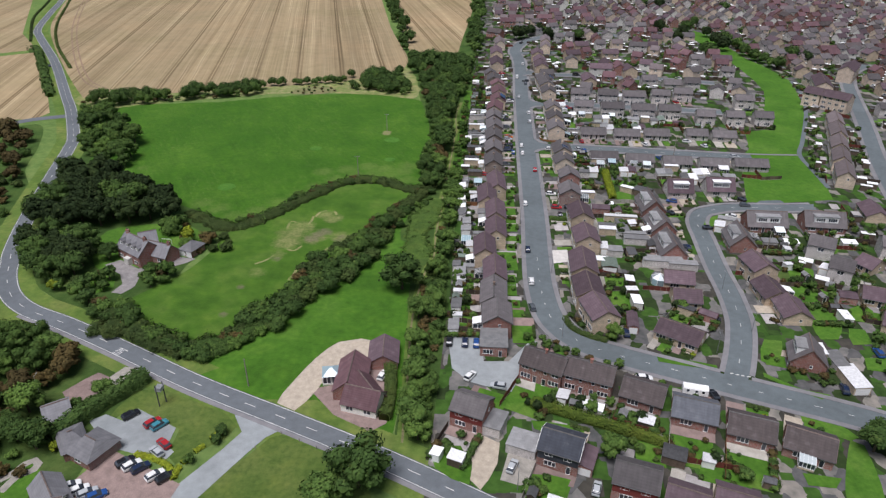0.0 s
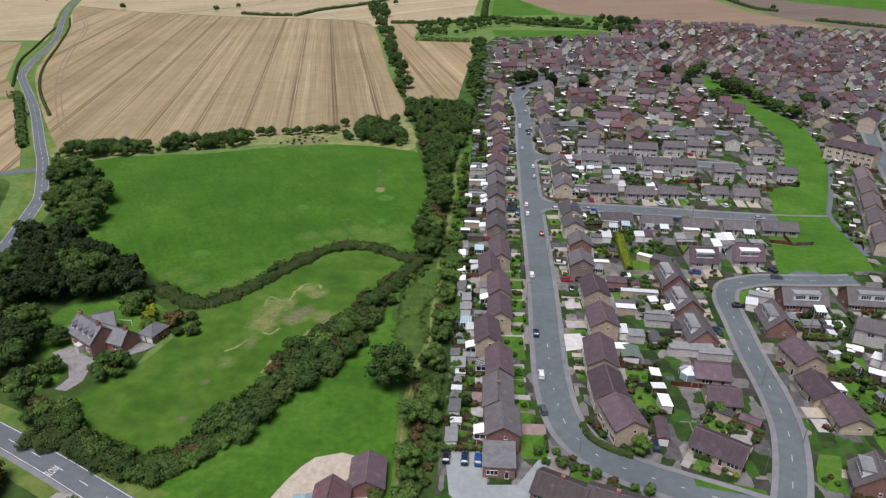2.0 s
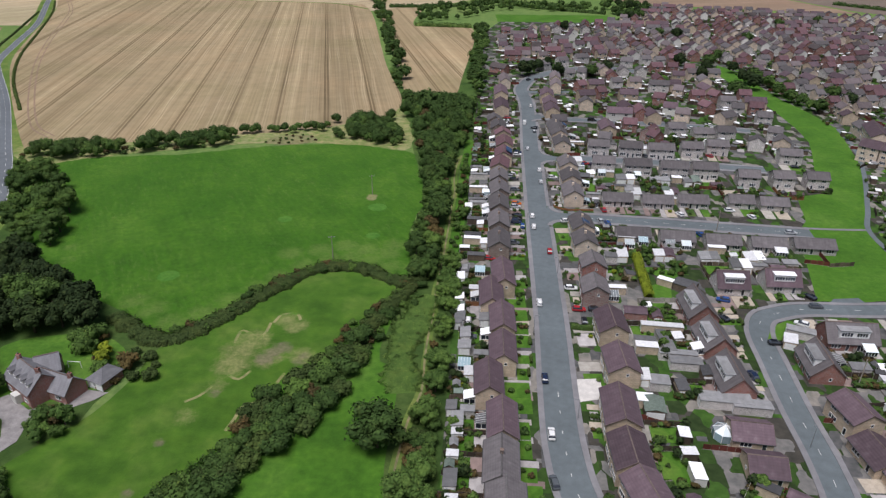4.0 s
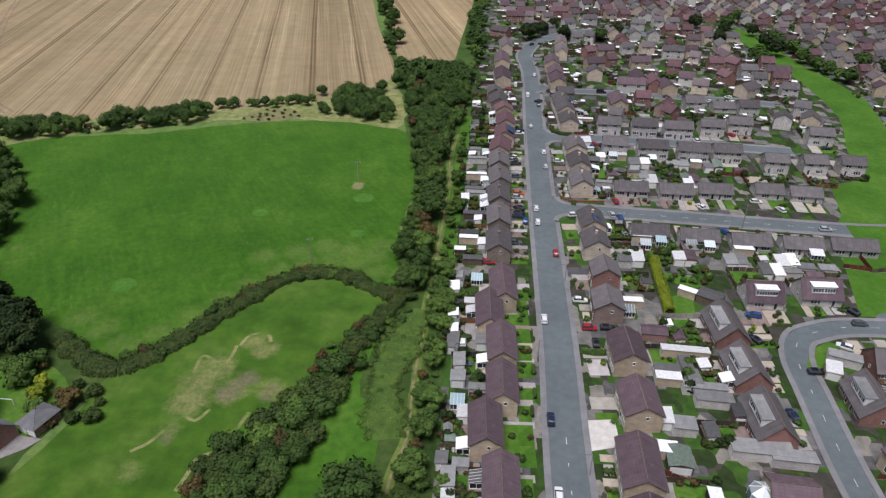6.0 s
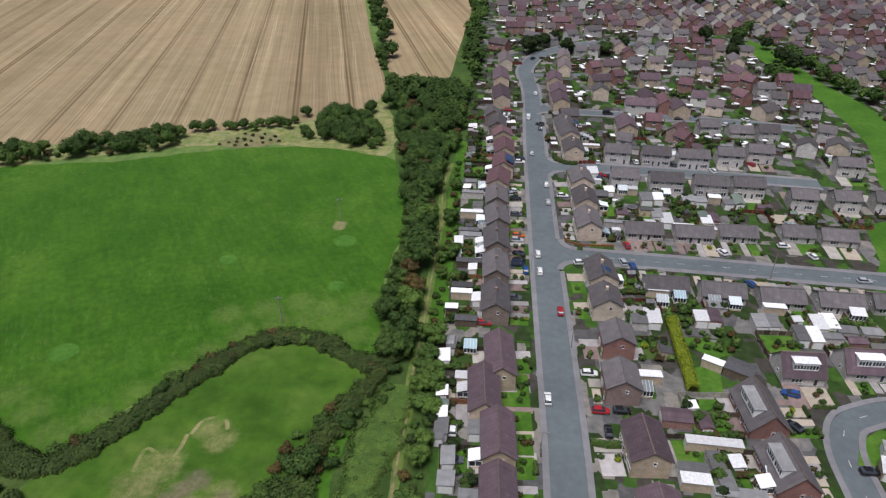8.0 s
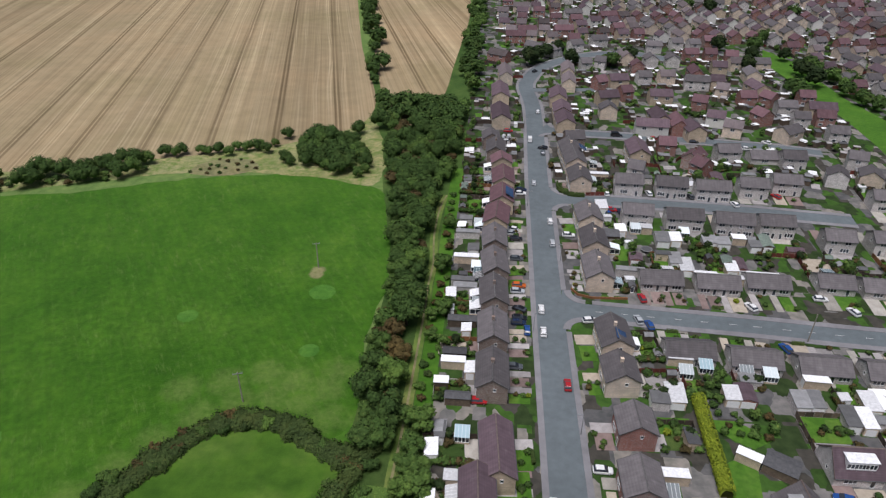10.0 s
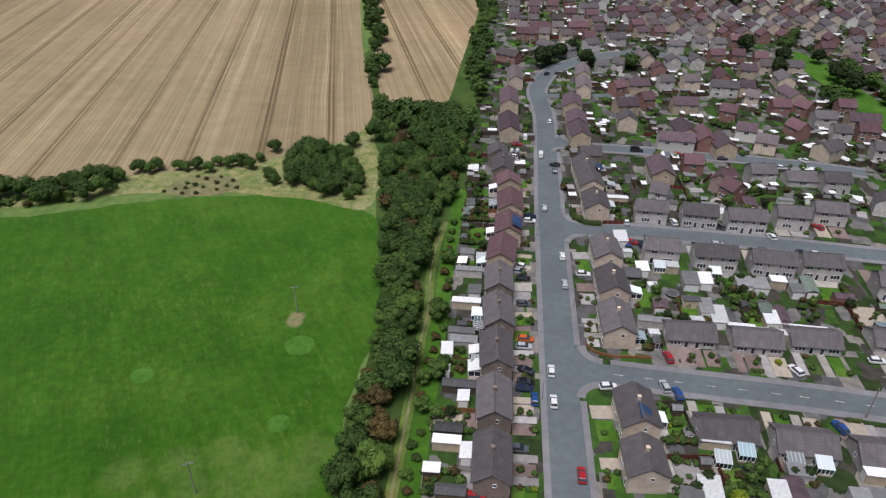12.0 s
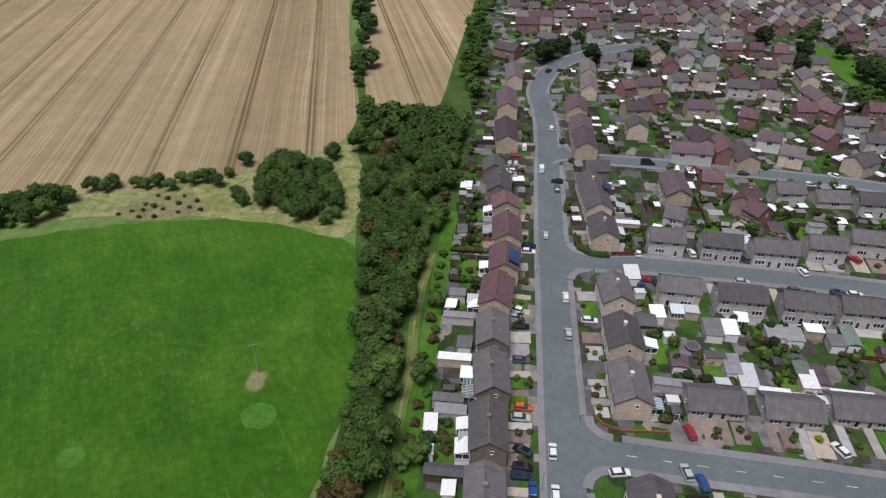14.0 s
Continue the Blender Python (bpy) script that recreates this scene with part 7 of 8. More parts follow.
for k, a in enumerate((-4.4, -1.5, 1.5, 4.4)):
    d = part("dormer", boxed(-0.75, 0.75, 0.0, 2.4, 0.0, 1.5), "render", root, "gabled dormer with a small white window")
    d.matrix_basis = front @ pose(a, -3.2, 4.9)
    bm = bmesh.new()
    for sx in (-1, 1):
        q = [bm.verts.new(c) for c in ((sx * 1.0, -0.2, 1.35), (0, -0.2, 2.15), (0, 2.6, 2.15), (sx * 1.0, 2.6, 1.35))]
        w = [bm.verts.new(v.co + Vector((0, 0, 0.12))) for v in q]
        bm.faces.new(w), bm.faces.new(q[::-1])
        for m in range(4):
            bm.faces.new((q[m], q[(m + 1) % 4], w[(m + 1) % 4], w[m]))
    bmesh.ops.recalc_face_normals(bm, faces=bm.faces[:])
    part("dormer_roof", bm, "roof_old", d)
    put("window", WIN["small"], d, 0, 0, 0.4)
for p in [(-119.6, 191.4), (-111.4, 186.4), (-104.2, 187.4)]:
    c = part("chimney", boxed(p[0] - 0.5, p[0] + 0.5, p[1] - 0.4, p[1] + 0.4, 5.0, 9.2 if p[0] < -108 else 7.4), "brick_red", root)
    part("chimney_pot", boxed(p[0] - 0.18, p[0] + 0.18, p[1] - 0.18, p[1] + 0.18, 9.2 if p[0] < -108 else 7.4, 9.7 if p[0] < -108 else 7.9, taper=0.04), "ridge", c)
porch = part("porch", boxed(-1.2, 1.2, -1.5, 0.0, 0.05, 2.5), "render", root, "white gabled porch")
porch.matrix_basis = front @ pose(0.6, -4.2, 0)
root = tagged(new("detached_garage"), "brick double garage with hipped slate roof and white doors", "garage")
wing_between(root, (-102.2, 194.6), (-97.4, 193.0), 6.6, 2.4, 4.6, "brick_red", "roof_old", 2.6)
for k in (-1.4, 1.4):
    part("garage_door", boxed(k - 1.1, k + 1.1, -0.1, 0.05, 0.08, 2.1), "upvc", root).matrix_basis = pose(-100.8, 190.6, 0, 0, 0, -18.4)
goal = tagged(new("football_goal"), "small white football goal frame on a lawn", "goal")
x, y = -111, 198.6
for a in (-1.8, 1.8):
    part("upright", boxed(x + a - 0.06, x + a + 0.06, y - 0.06, y + 0.06, 0.05, 2.0), "upvc", goal)
part("crossbar", boxed(x - 1.86, x + 1.86, y - 0.06, y + 0.06, 2.0, 2.12), "upvc", goal)

# electricity poles over the fields, lamp posts and telegraph poles
def power_pole(x, y, h, turn, label="wooden power pole with a crossarm standing in a field", arms=True):
    root = tagged(new("utility_pole"), label, "pole")
    bm = bmesh.new()
    bmesh.ops.create_cone(bm, cap_ends=True, segments=8, radius1=0.17, radius2=0.12, depth=h, matrix=Matrix.Translation((0, 0, h / 2)))
    part("pole", bm, "pole", root)
    if arms:
        part("crossarm", boxed(-1.1, 1.1, -0.07, 0.07, h - 0.5, h - 0.35), "steel", root)
        for a in (-1, 0, 1):
            part("insulator", boxed(a - 0.06, a + 0.06, -0.06, 0.06, h - 0.35, h - 0.1), "steel", root)
    root.matrix_basis = pose(x, y, 0.03, 0, 0, turn)


for x, y in [(-52.7, 323.1)] + [(-56.4, 265.2)]:
    power_pole(x, y, 9, 20)
power_pole(-58.4, 128.1, 8.5, 10, "wooden telegraph pole beside the country road", False)
power_pole(83.3, 300.4, 9, 0, "wooden telegraph pole beside the side road", False)
power_pole(94.4, 208.8, 9, 0, "wooden telegraph pole at the edge of the close", False)


def lamp_post(x, y, turn, z=0.2):
    def make():
        root = tagged(new("street_lamp"), "slim grey street lamp with a short arm at the kerb", "street lamp")
        bm = bmesh.new()
        bmesh.ops.create_cone(bm, cap_ends=True, segments=8, radius1=0.09, radius2=0.05, depth=6, matrix=Matrix.Translation((0, 0, 3)))
        part("column", bm, "steel", root)
        part("arm", boxed(-0.04, 1.0, -0.04, 0.04, 5.9, 6.0), "steel", root)
        part("lantern", boxed(0.7, 1.3, -0.12, 0.12, 5.92, 6.08), "steel", root)
        return root
    if "lamp" not in LAMPS:
        LAMPS["lamp"] = make()
        LAMPS["lamp"].matrix_basis = pose(x, y, z, 0, 0, turn)
    else:
        copy_thing(LAMPS["lamp"], pose(x, y, z, 0, 0, turn))


LAMPS = {}
for k in range(8):
    lamp_post(11.6 if k % 2 else 20.9, 190 + 36 * k, 0 if k % 2 else 180)
for x, y in [(73.4, 185.1), (62.8, 151.8), (75.3, 162.5), (21.7, 155.3), (8.3, 100.6), (-108.2, 120.5)]:
    lamp_post(x, y, 90, 0.05)
# surfaces by the terraces
sheet("terrace_parking", [(-10.3, 155.3), (-0.7, 153.9), (0.2, 142.9), (6.8, 143.5), (13.1, 153.5), (14.9, 152.6), (10.5, 142.6), (9.3, 136.3), (7.4, 131.4), (1, 133), (-3.3, 134.4), (-8, 139.4)], "car_park", 0.1, "grey gravelled parking court by the terraces", "car park", smooth=False)
sheet("gravel_forecourt", [(-3.5, 114.3), (0.1, 116), (4.6, 113.7), (4.1, 107.7), (0.6, 99.9), (-1.7, 102.5), (-1.4, 107.3)], "gravel", 0.1, "beige gravel forecourt of a detached house", "drive")
sheet("slab_forecourt", [(6.5, 111.3), (12.8, 111.8), (15.7, 107.9), (13.7, 103.8), (8.8, 101.8), (4.7, 103)], "concrete", 0.095, "concrete forecourt of a detached house", "drive", smooth=False)
flat = tagged(new("flat_roofed_annex"), "pale flat-roofed annex at the end of a terrace", "annex")
ax, ay = 2.7, 145.1
part("wall", boxed(ax - 3.6, ax + 3.6, ay, ay + 9, 0.05, 3.2), "brick_red", flat)
part("roof", boxed(ax - 3.8, ax + 3.8, ay - 0.2, ay + 9, 3.2, 3.45), "felt", flat)
put("window", WIN["big"], flat, ax - 1.5, ay, 1.0)
put("door", DOOR, flat, ax + 1.8, ay, 0.08)
van = tagged(new("touring_caravan"), "long white touring caravan parked on a drive", "caravan")
part("body", loft([[(x, -1.1, 0.6), (x, 1.1, 0.6), (x, 1.1, 2.3), (x, 0.9, 2.6), (x, -0.9, 2.6), (x, -1.1, 2.3)] for x in (-3.0, -2.8, 2.7, 3.0)]), "upvc", van)
for a in (-1.8, 0.2, 1.8):
    put("window", WIN["small"], van, a, -1.1, 1.3)
for b in (-1.0, 1.0):
    put("wheel", WHEEL, van, 0, b, 0.34)
part("tow_hitch", boxed(3.0, 4.0, -0.1, 0.1, 0.5, 0.62), "steel", van)
van.matrix_basis = pose(52.6, 134.2, 0.14, 0, 0, -10)

# ---- gardens: patios, lawns, fences, sheds, glasshouses and shrubs round the nearer houses ----
yard = random.Random(404)
HOUSES = len(PLACED)
GARDEN = {}


def keep(key, make, m):
    """Builds a thing once and copies it after that."""
    if key not in GARDEN:
        GARDEN[key] = make()
        GARDEN[key].matrix_basis = m
        return GARDEN[key]
    return copy_thing(GARDEN[key], m)


def make_shed(w, d, roof, walls, pitched):
    root = new("garden_shed" if w < 2.8 else "garage")
    h = 2.0 if w < 2.8 else 2.3
    colour = {"flat_white": "white flat", "felt": "grey felt", "felt_dark": "dark felt", "felt_green": "green felt", "roof_brown": "brown tiled"}[roof]
    tagged(root, f"small outbuilding with a {colour} roof in a garden", "shed" if w < 2.8 else "garage")
    bm = bmesh.new()
    if pitched:
        prism(bm, [(-d / 2, 0), (d / 2, 0), (d / 2, h), (0, h + 0.6), (-d / 2, h)], -w / 2, w / 2)
    else:
        prism(bm, [(-d / 2, 0), (d / 2, 0), (d / 2, h), (-d / 2, h + 0.25)], -w / 2, w / 2)
    part("wall", bm, walls, root)
    bm = bmesh.new()
    if pitched:
        chevron(bm, d, h, h + 0.6, 0.15, 0.0, 0.08, -w / 2 - 0.12, w / 2 + 0.12)
    else:
        prism(bm, [(-d / 2 - 0.15, h + 0.26), (d / 2 + 0.15, h - 0.02), (d / 2 + 0.15, h + 0.1), (-d / 2 - 0.15, h + 0.38)], -w / 2 - 0.12, w / 2 + 0.12)
    part("roof", bm, roof, root)
    if w < 2.8:
        put("door", DOOR, root, w / 2, 0, 0, 90)
    else:
        part("garage_door", boxed(-w / 2 - 0.04, -w / 2 + 0.02, -d / 2 + 0.3, d / 2 - 0.3, 0.05, 2.0), "upvc", root)
    return root


def make_conservatory(w, d, tint_name):
    root = new("conservatory")
    tagged(root, "white-framed glass conservatory against a house wall", "conservatory")
    bm = bmesh.new()
    box(bm, -w / 2, w / 2, -d, 0, 0, 0.6)
    part("plinth", bm, "brick_buff", root)
    n = 4
    for k in range(n):
        x = -w / 2 + w * (k + 0.5) / n
        put("window", bpy.data.meshes.get("glazing") or window_mesh("glazing", w / n, 1.5, 0), root, x, -d + 0.06, 0.6)
    for s in (-1, 1):
        put("window", window_mesh("side_glazing", d - 0.1, 1.5, 1), root, s * (w / 2 - 0.06), -d / 2, 0.6, 90 * s)
    bm = bmesh.new()
    prism(bm, [(-d - 0.15, 2.1), (0, 2.85), (0, 2.93), (-d - 0.15, 2.18)], -w / 2 - 0.1, w / 2 + 0.1)
    r = part("roof", bm, tint_name, root)
    for k in range(n + 1):
        x = -w / 2 + w * k / n
        bm = bmesh.new()
        prism(bm, [(-d - 0.18, 2.17), (0, 2.92), (0, 2.99), (-d - 0.18, 2.24)], x - 0.025, x + 0.025)
        part("glazing_bar", bm, "upvc", r)
    return root


SHEDS = [(2.2, 1.8, "felt", "timber", True), (2.4, 1.8, "felt_dark", "timber", True), (2.2, 2.0, "felt_green", "timber", True), (4.8, 2.7, "flat_white", "render", False), (5.0, 2.8, "felt", "stone", False), (4.6, 2.7, "felt_dark", "brick_buff", False), (2.6, 2.2, "flat_white", "upvc", False), (5.0, 2.9, "roof_brown", "brick_red", True), (3.4, 2.6, "flat_white", "timber", False)]


def shed(i, x, y, heading):
    if not clear_of_houses(x, y, SHEDS[i][1] / 2) or near_road(x, y, 1.5):
        return None
    PLACED.append((x, y, radians(heading), SHEDS[i][0] / 2 + 0.1, SHEDS[i][1] / 2 + 0.1))
    return keep(("shed", i), lambda: make_shed(*SHEDS[i]), pose(x, y, 0.08, 0, 0, heading))


def fence_run(length, material):
    n = max(1, round(length / 1.83))
    def make():
        root = new("fence")
        tagged(root, "run of " + {"fence": "weathered brown", "fence_red": "red-stained", "fence_orange": "orange-stained", "concrete": "pale concrete", "upvc": "white", "timber": "dark brown"}[material] + " timber fence panels between gardens", "fence")
        step = length / n
        for k in range(n):
            bm = bmesh.new()
            box(bm, k * step + 0.05, (k + 1) * step - 0.05, -0.03, 0.03, 0.0, 1.65 + 0.08 * ((k * 7) % 3 - 1))
            part("panel", bm, material, root)
        bm = bmesh.new()
        box(bm, 0, length, -0.05, 0.05, -0.05, 0.12)
        part("gravel_board", bm, "concrete", root)
        return root
    return make


def fence(x0, y0, x1, y1, material="fence"):
    L = max(2, round(math.hypot(x1 - x0, y1 - y0)))
    keep(("fence", L, material), fence_run(L, material), pose(x0, y0, 0.05, 0, 0, math.degrees(math.atan2(y1 - y0, x1 - x0))))


PATCH = {}


def patch(x, y, heading, w, d, material, z):
    """A rectangular bed of lawn, slabs or gravel."""
    key = (round(w), round(d), material)
    words = {"lawn": "small mown lawn", "drive": "patio of pale slabs", "gravel": "bed of beige gravel", "paviours": "red block paving", "concrete": "concrete hardstanding", "street": "dark asphalt drive", "scrub": "planted border of dark soil"}[material]
    def make():
        bm = bmesh.new()
        a, b = max(1, key[0]) / 2, max(1, key[1]) / 2
        box(bm, -a, a, -b, b, -0.05, 0.0)
        return tagged(part("lawn" if material == "lawn" else "paving", bm, material), words + " in a garden", "lawn" if material == "lawn" else "paving", kind="structure")
    keep(("patch", *key), make, pose(x, y, z + yard.uniform(0, 0.06), 0, 0, heading))


def garden(i):
    x, y, h, hl, hd = PLACED[i]
    hl, hd = hl - 0.4, hd - 0.4
    deg = math.degrees(h)
    n = max(1, round(2 * hl / 7.5))
    u = 2 * hl / n

    def at(a, b):
        return x + a * math.cos(h) - b * math.sin(h), y + a * math.sin(h) + b * math.cos(h)

    reach = []
    for s in (1, -1):
        near = road_gap(*at(0, s * (hd + 5)))
        reach.append(near)
    front = 1 if reach[0] < reach[1] else -1
    for k in range(n):
        a = -hl + u * (k + 0.5)
        for s in (front, -front):
            depth = 0
            for d in range(1, 13):
                p = at(a, s * (hd + d))
                if near_road(*p, 2.4) or not clear_of_houses(*p, 0.3) or p[0] < (-13.2 if p[1] > 230 else -10.5) or inside(p, GREEN):
                    break
                depth = d
            if depth < 3:
                continue
            mid = at(a, s * (hd + depth / 2))
            if s == front:
                depth = min(depth, 8)
                mid = at(a, s * (hd + depth / 2))
                lawn_w = u * yard.choice((0.45, 0.55, 0.6))
                kind = yard.choice(("lawn", "lawn", "lawn", "gravel", "drive", "paviours"))
                if x < 5 and y < 265:
                    kind, lawn_w = "lawn", u * 0.92
                elif x > 45:
                    kind = yard.choice(("lawn", "gravel", "scrub", "paviours", "drive"))
                patch(*at(a + u * 0.2, s * (hd + depth / 2)), deg, lawn_w, depth - 0.8, kind, 0.1)
                patch(*at(a - u * 0.3, s * (hd + depth / 2)), deg, u * 0.36, depth, yard.choice(("drive", "concrete", "paviours", "gravel")), 0.09)
                for _ in range(yard.choice((1, 2, 3))):
                    plant("shrub", *at(a + u * yard.uniform(-0.05, 0.45), s * (hd + yard.uniform(1, depth - 0.5))), 1.0, 0.06)
                if yard.random() < 0.25:
                    b = s * (hd + depth - 0.4)
                    hedge("front_hedge", [at(a - u * 0.05, b), at(a + u * 0.2, b), at(a + u * 0.46, b)], 0.8, 1.1, "hedge", "low clipped hedge along a front garden", 60, 0.14, wild=0.1)
                continue
            patch(*at(a, s * (hd + 1.6)), deg, u - 0.3, 3, yard.choice(("drive", "drive", "concrete", "paviours")), 0.085)
            if depth > 5:
                patch(*at(a, s * (hd + 3.2 + (depth - 3) / 2)), deg, u - 1.0, depth - 3.4, yard.choice(("lawn", "lawn", "lawn", "lawn", "lawn", "gravel", "drive", "scrub")), 0.095)
            c = yard.choice(("fence", "fence", "fence", "timber", "fence_red", "fence_orange", "concrete"))
            fence(*at(a - u / 2, s * (hd + 0.3)), *at(a - u / 2, s * (hd + depth)), c)
            if yard.random() < 0.7:
                fence(*at(a - u / 2, s * (hd + depth)), *at(a + u / 2, s * (hd + depth)), c)
            j = yard.choice((0, 0, 1, 1, 2, 3, 4, 4, 5, 6, 7, 8))
            if depth > 4:
                w, d, *_ = SHEDS[j]
                shed(j, *at(a + u / 2 - w / 2 - 0.4 if w < u - 1 else a, s * (hd + depth - d / 2 - 0.4)), deg + (0 if s > 0 else 180))
                if yard.random() < 0.6:
                    j = yard.choice((0, 1, 2, 6, 8))
                    shed(j, *at(a - u * 0.3, s * (hd + depth - yard.uniform(1.2, 3.2))), deg + 90)
            if yard.random() < (0.0 if y < 145 else 0.3) and depth > 5:
                w, d = yard.choice(((3.2, 2.8), (4.0, 3.0)))
                tn = yard.choice(("clear", "clear", "flat_white", "flat_white", "felt", "blue_glass"))
                keep(("cons", w, tn), lambda: make_conservatory(w, d, tn), pose(*at(a, s * hd), 0.08, 0, 0, deg + (180 if s > 0 else 0)))
            for _ in range(yard.choice((2, 3, 3, 4))):
                plant("shrub", *at(a + u * yard.uniform(-0.42, 0.42), s * (hd + yard.uniform(3, depth))), yard.uniform(0.8, 1.3), 0.06)
            if yard.random() < 0.55:
                b0 = hd + yard.uniform(0.8, 3)
                while b0 < hd + depth:
                    FAR_PLANTS.append(("shrub", *at(a + u * 0.46, s * b0), yard.uniform(1.15, 1.5)))
                    b0 += 1.15
            for _ in range(4):
                FAR_PLANTS.append(("shrub", *at(a + u * yard.choice((-0.46, 0.46, yard.uniform(-0.45, 0.45))), s * (hd + yard.uniform(2.0, depth))), yard.uniform(0.9, 1.7)))
            for _ in range(3):
                FAR_PLANTS.append((yard.choice(("bush_mid", "shrub", "shrub")), *at(a + u * yard.choice((-0.45, 0.45, yard.uniform(-0.4, 0.4))), s * (hd + yard.uniform(2.5, depth))), yard.uniform(0.4, 0.75)))
            for _ in range(3):
                FAR_PLANTS.append((yard.choice(("bush_mid", "dark_small", "bush_mid")), *at(a + u * yard.choice((-0.46, 0.46, yard.uniform(-0.4, 0.4))), s * (hd + yard.uniform(depth * 0.45, depth))), yard.uniform(0.42, 0.7)))
            if yard.random() < 0.3 and depth > 6:
                plant("small", *at(a + u * yard.uniform(-0.3, 0.3), s * (hd + depth - 1)), yard.uniform(0.6, 0.9))


def out(roof, x, y, heading, w, d):
    """One outbuilding or flat-roofed extension at its own place and size."""
    w, d = max(2, round(w * 0.84, 1)), max(2, round(d * 0.84, 1))
    walls = {"flat_white": "brick_buff", "felt": "stone", "felt_dark": "timber", "felt_green": "timber", "roof_brown": "brick_red", "clear": "upvc", "blue_glass": "upvc"}[roof]
    PLACED.append((x, y, radians(heading), w / 2 + 0.1, d / 2 + 0.1))
    if roof in ("clear", "blue_glass"):
        w = 4.0 if w > 3.5 else 3.2
        keep(("cons", w, roof), lambda: make_conservatory(w, 3.0, roof), pose(x, y + 1.5, 0.08, 0, 0, heading))
        return
    keep(("out", roof, w, d), lambda: make_shed(max(w, d), min(w, d), roof, walls, roof in ("roof_brown", "felt_green", "felt_dark")), pose(x, y, 0.08, 0, 0, heading + (90 if d > w else 0)))


def solar(x, y, heading, rows, cols):
    """Panels lying on a roof slope, facing +x before the turn."""
    root = tagged(new("solar_array"), "blue-black solar panels on a tiled roof slope", "solar panels")
    for r in range(rows):
        for c in range(cols):
            part("panel", boxed(-0.8 + r * 1.65 - rows * 0.8, 0.8 + r * 1.65 - rows * 0.8, c * 1.05 - cols * 0.5, c * 1.05 + 1.0 - cols * 0.5, 0, 0.05), "solar", root)
    root.matrix_basis = pose(x, y, 6.55, 0, 0, heading) @ pose(0, 0, 0, 0, 30.5, 0)


def scatter_points(poly, gap, limit):
    xs, ys = [p[0] for p in poly], [p[1] for p in poly]
    got = []
    for _ in range(limit * 60):
        p = (yard.uniform(min(xs), max(xs)), yard.uniform(min(ys), max(ys)))
        if len(got) < limit and inside(p, poly) and clear_of_houses(*p, 0.5) and not near_road(*p, 1.5) and all(math.hypot(p[0] - q[0], p[1] - q[1]) > gap for q in got):
            got.append(p)
    return got


# the clipped hedges keep their ground clear of sheds
PLACED.append((48.7, 261, radians(90), 15, 1.6))
PLACED.append((27, 121.4, radians(-20), 16, 1.6))
# outbuildings behind the west row
out("felt", -10, 259.7, 0, 3, 4)
out("blue_glass", -5.1, 258.5, 0, 3, 4)
out("flat_white", -6.4, 246.6, 0, 4, 3.5)
out("felt", -2.8, 229.9, 0, 3.5, 5)
out("felt", -8, 215.5, 0, 4, 4.5)
out("felt", -2.7, 212, 0, 6, 3)
out("blue_glass", -7.6, 207.3, 0, 4, 2)
out("flat_white", -5.9, 203.8, 0, 3.5, 4.5)
out("felt", -9.8, 190, 0, 3, 4)
out("felt", -5.8, 189, 0, 4, 3)
out("felt", -10.5, 228.2, 0, 2.5, 6)
out("felt", -9.5, 355.4, 0, 5, 4)
out("clear", -5.1, 353, 0, 4, 3)
out("felt", -8.4, 346.2, 0, 9, 3)
out("flat_white", -8.1, 331, 0, 9, 3)
out("felt", -6.2, 336.3, 0, 4, 5)
out("clear", -4.7, 326.2, 0, 4, 3)
out("blue_glass", -3.9, 322.4, 0, 3, 3)
out("felt", -8.4, 318.1, 0, 8, 3)
out("felt", -7.6, 314.8, 0, 8, 3.5)
out("clear", -3.7, 307.2, 0, 4, 3)
out("felt_dark", -7.5, 299.2, 0, 9, 3)
out("flat_white", -6.2, 295.2, 0, 3, 4)
out("felt_dark", -8.6, 285.6, 0, 7, 3)
out("flat_white", -8.7, 282.1, 0, 7, 3)
out("felt_dark", -6.8, 269.7, 0, 7, 3)
out("flat_white", -4.4, 279.6, 0, 3, 5)
out("felt", -9.9, 258.7, 0, 2.5, 6)
out("felt", -10.1, 229.7, 0, 3.5, 6)
# between the long street and the close
out("flat_white", 37.7, 251.2, 0, 9, 3)
out("clear", 37, 246.6, 0, 3, 3)
out("flat_white", 55.4, 257.6, -30, 6, 3)
out("roof_brown", 42.3, 237.8, -3, 8, 5)
out("flat_white", 48.7, 230.4, -3, 14, 3)
out("felt", 42.5, 222.9, -3, 7, 3)
out("flat_white", 42.5, 220.1, -3, 7, 4)
out("felt", 50.4, 217, -3, 12, 3)
out("felt", 51.6, 213.4, -3, 10, 4)
out("felt", 42.9, 204.5, -3, 6, 5)
out("flat_white", 39.4, 206.5, -3, 3, 6)
out("felt", 57.7, 198.7, -3, 15, 5)
out("felt", 63.7, 196.8, -3, 11, 4)
out("felt_green", 39.7, 194.7, -3, 6, 7)
out("flat_white", 36.1, 197.2, -3, 9, 4)
out("felt_dark", 56.4, 209.2, -3, 4, 5)
out("clear", 58.8, 222.5, -3, 4, 3)
out("felt_dark", 61.5, 255.8, -30, 8, 6)
out("felt", 88.2, 231.3, -20, 9, 4)
out("flat_white", 83.6, 226.6, -20, 4, 6)
out("felt", 81.3, 271.1, -3, 3.5, 8)
out("flat_white", 84.7, 270.8, -3, 3.5, 8)
out("flat_white", 43.6, 275.1, -3, 5, 8)
out("felt", 39.8, 273.2, -3, 5, 5)
out("flat_white", 47.5, 288.4, -3, 7, 3)
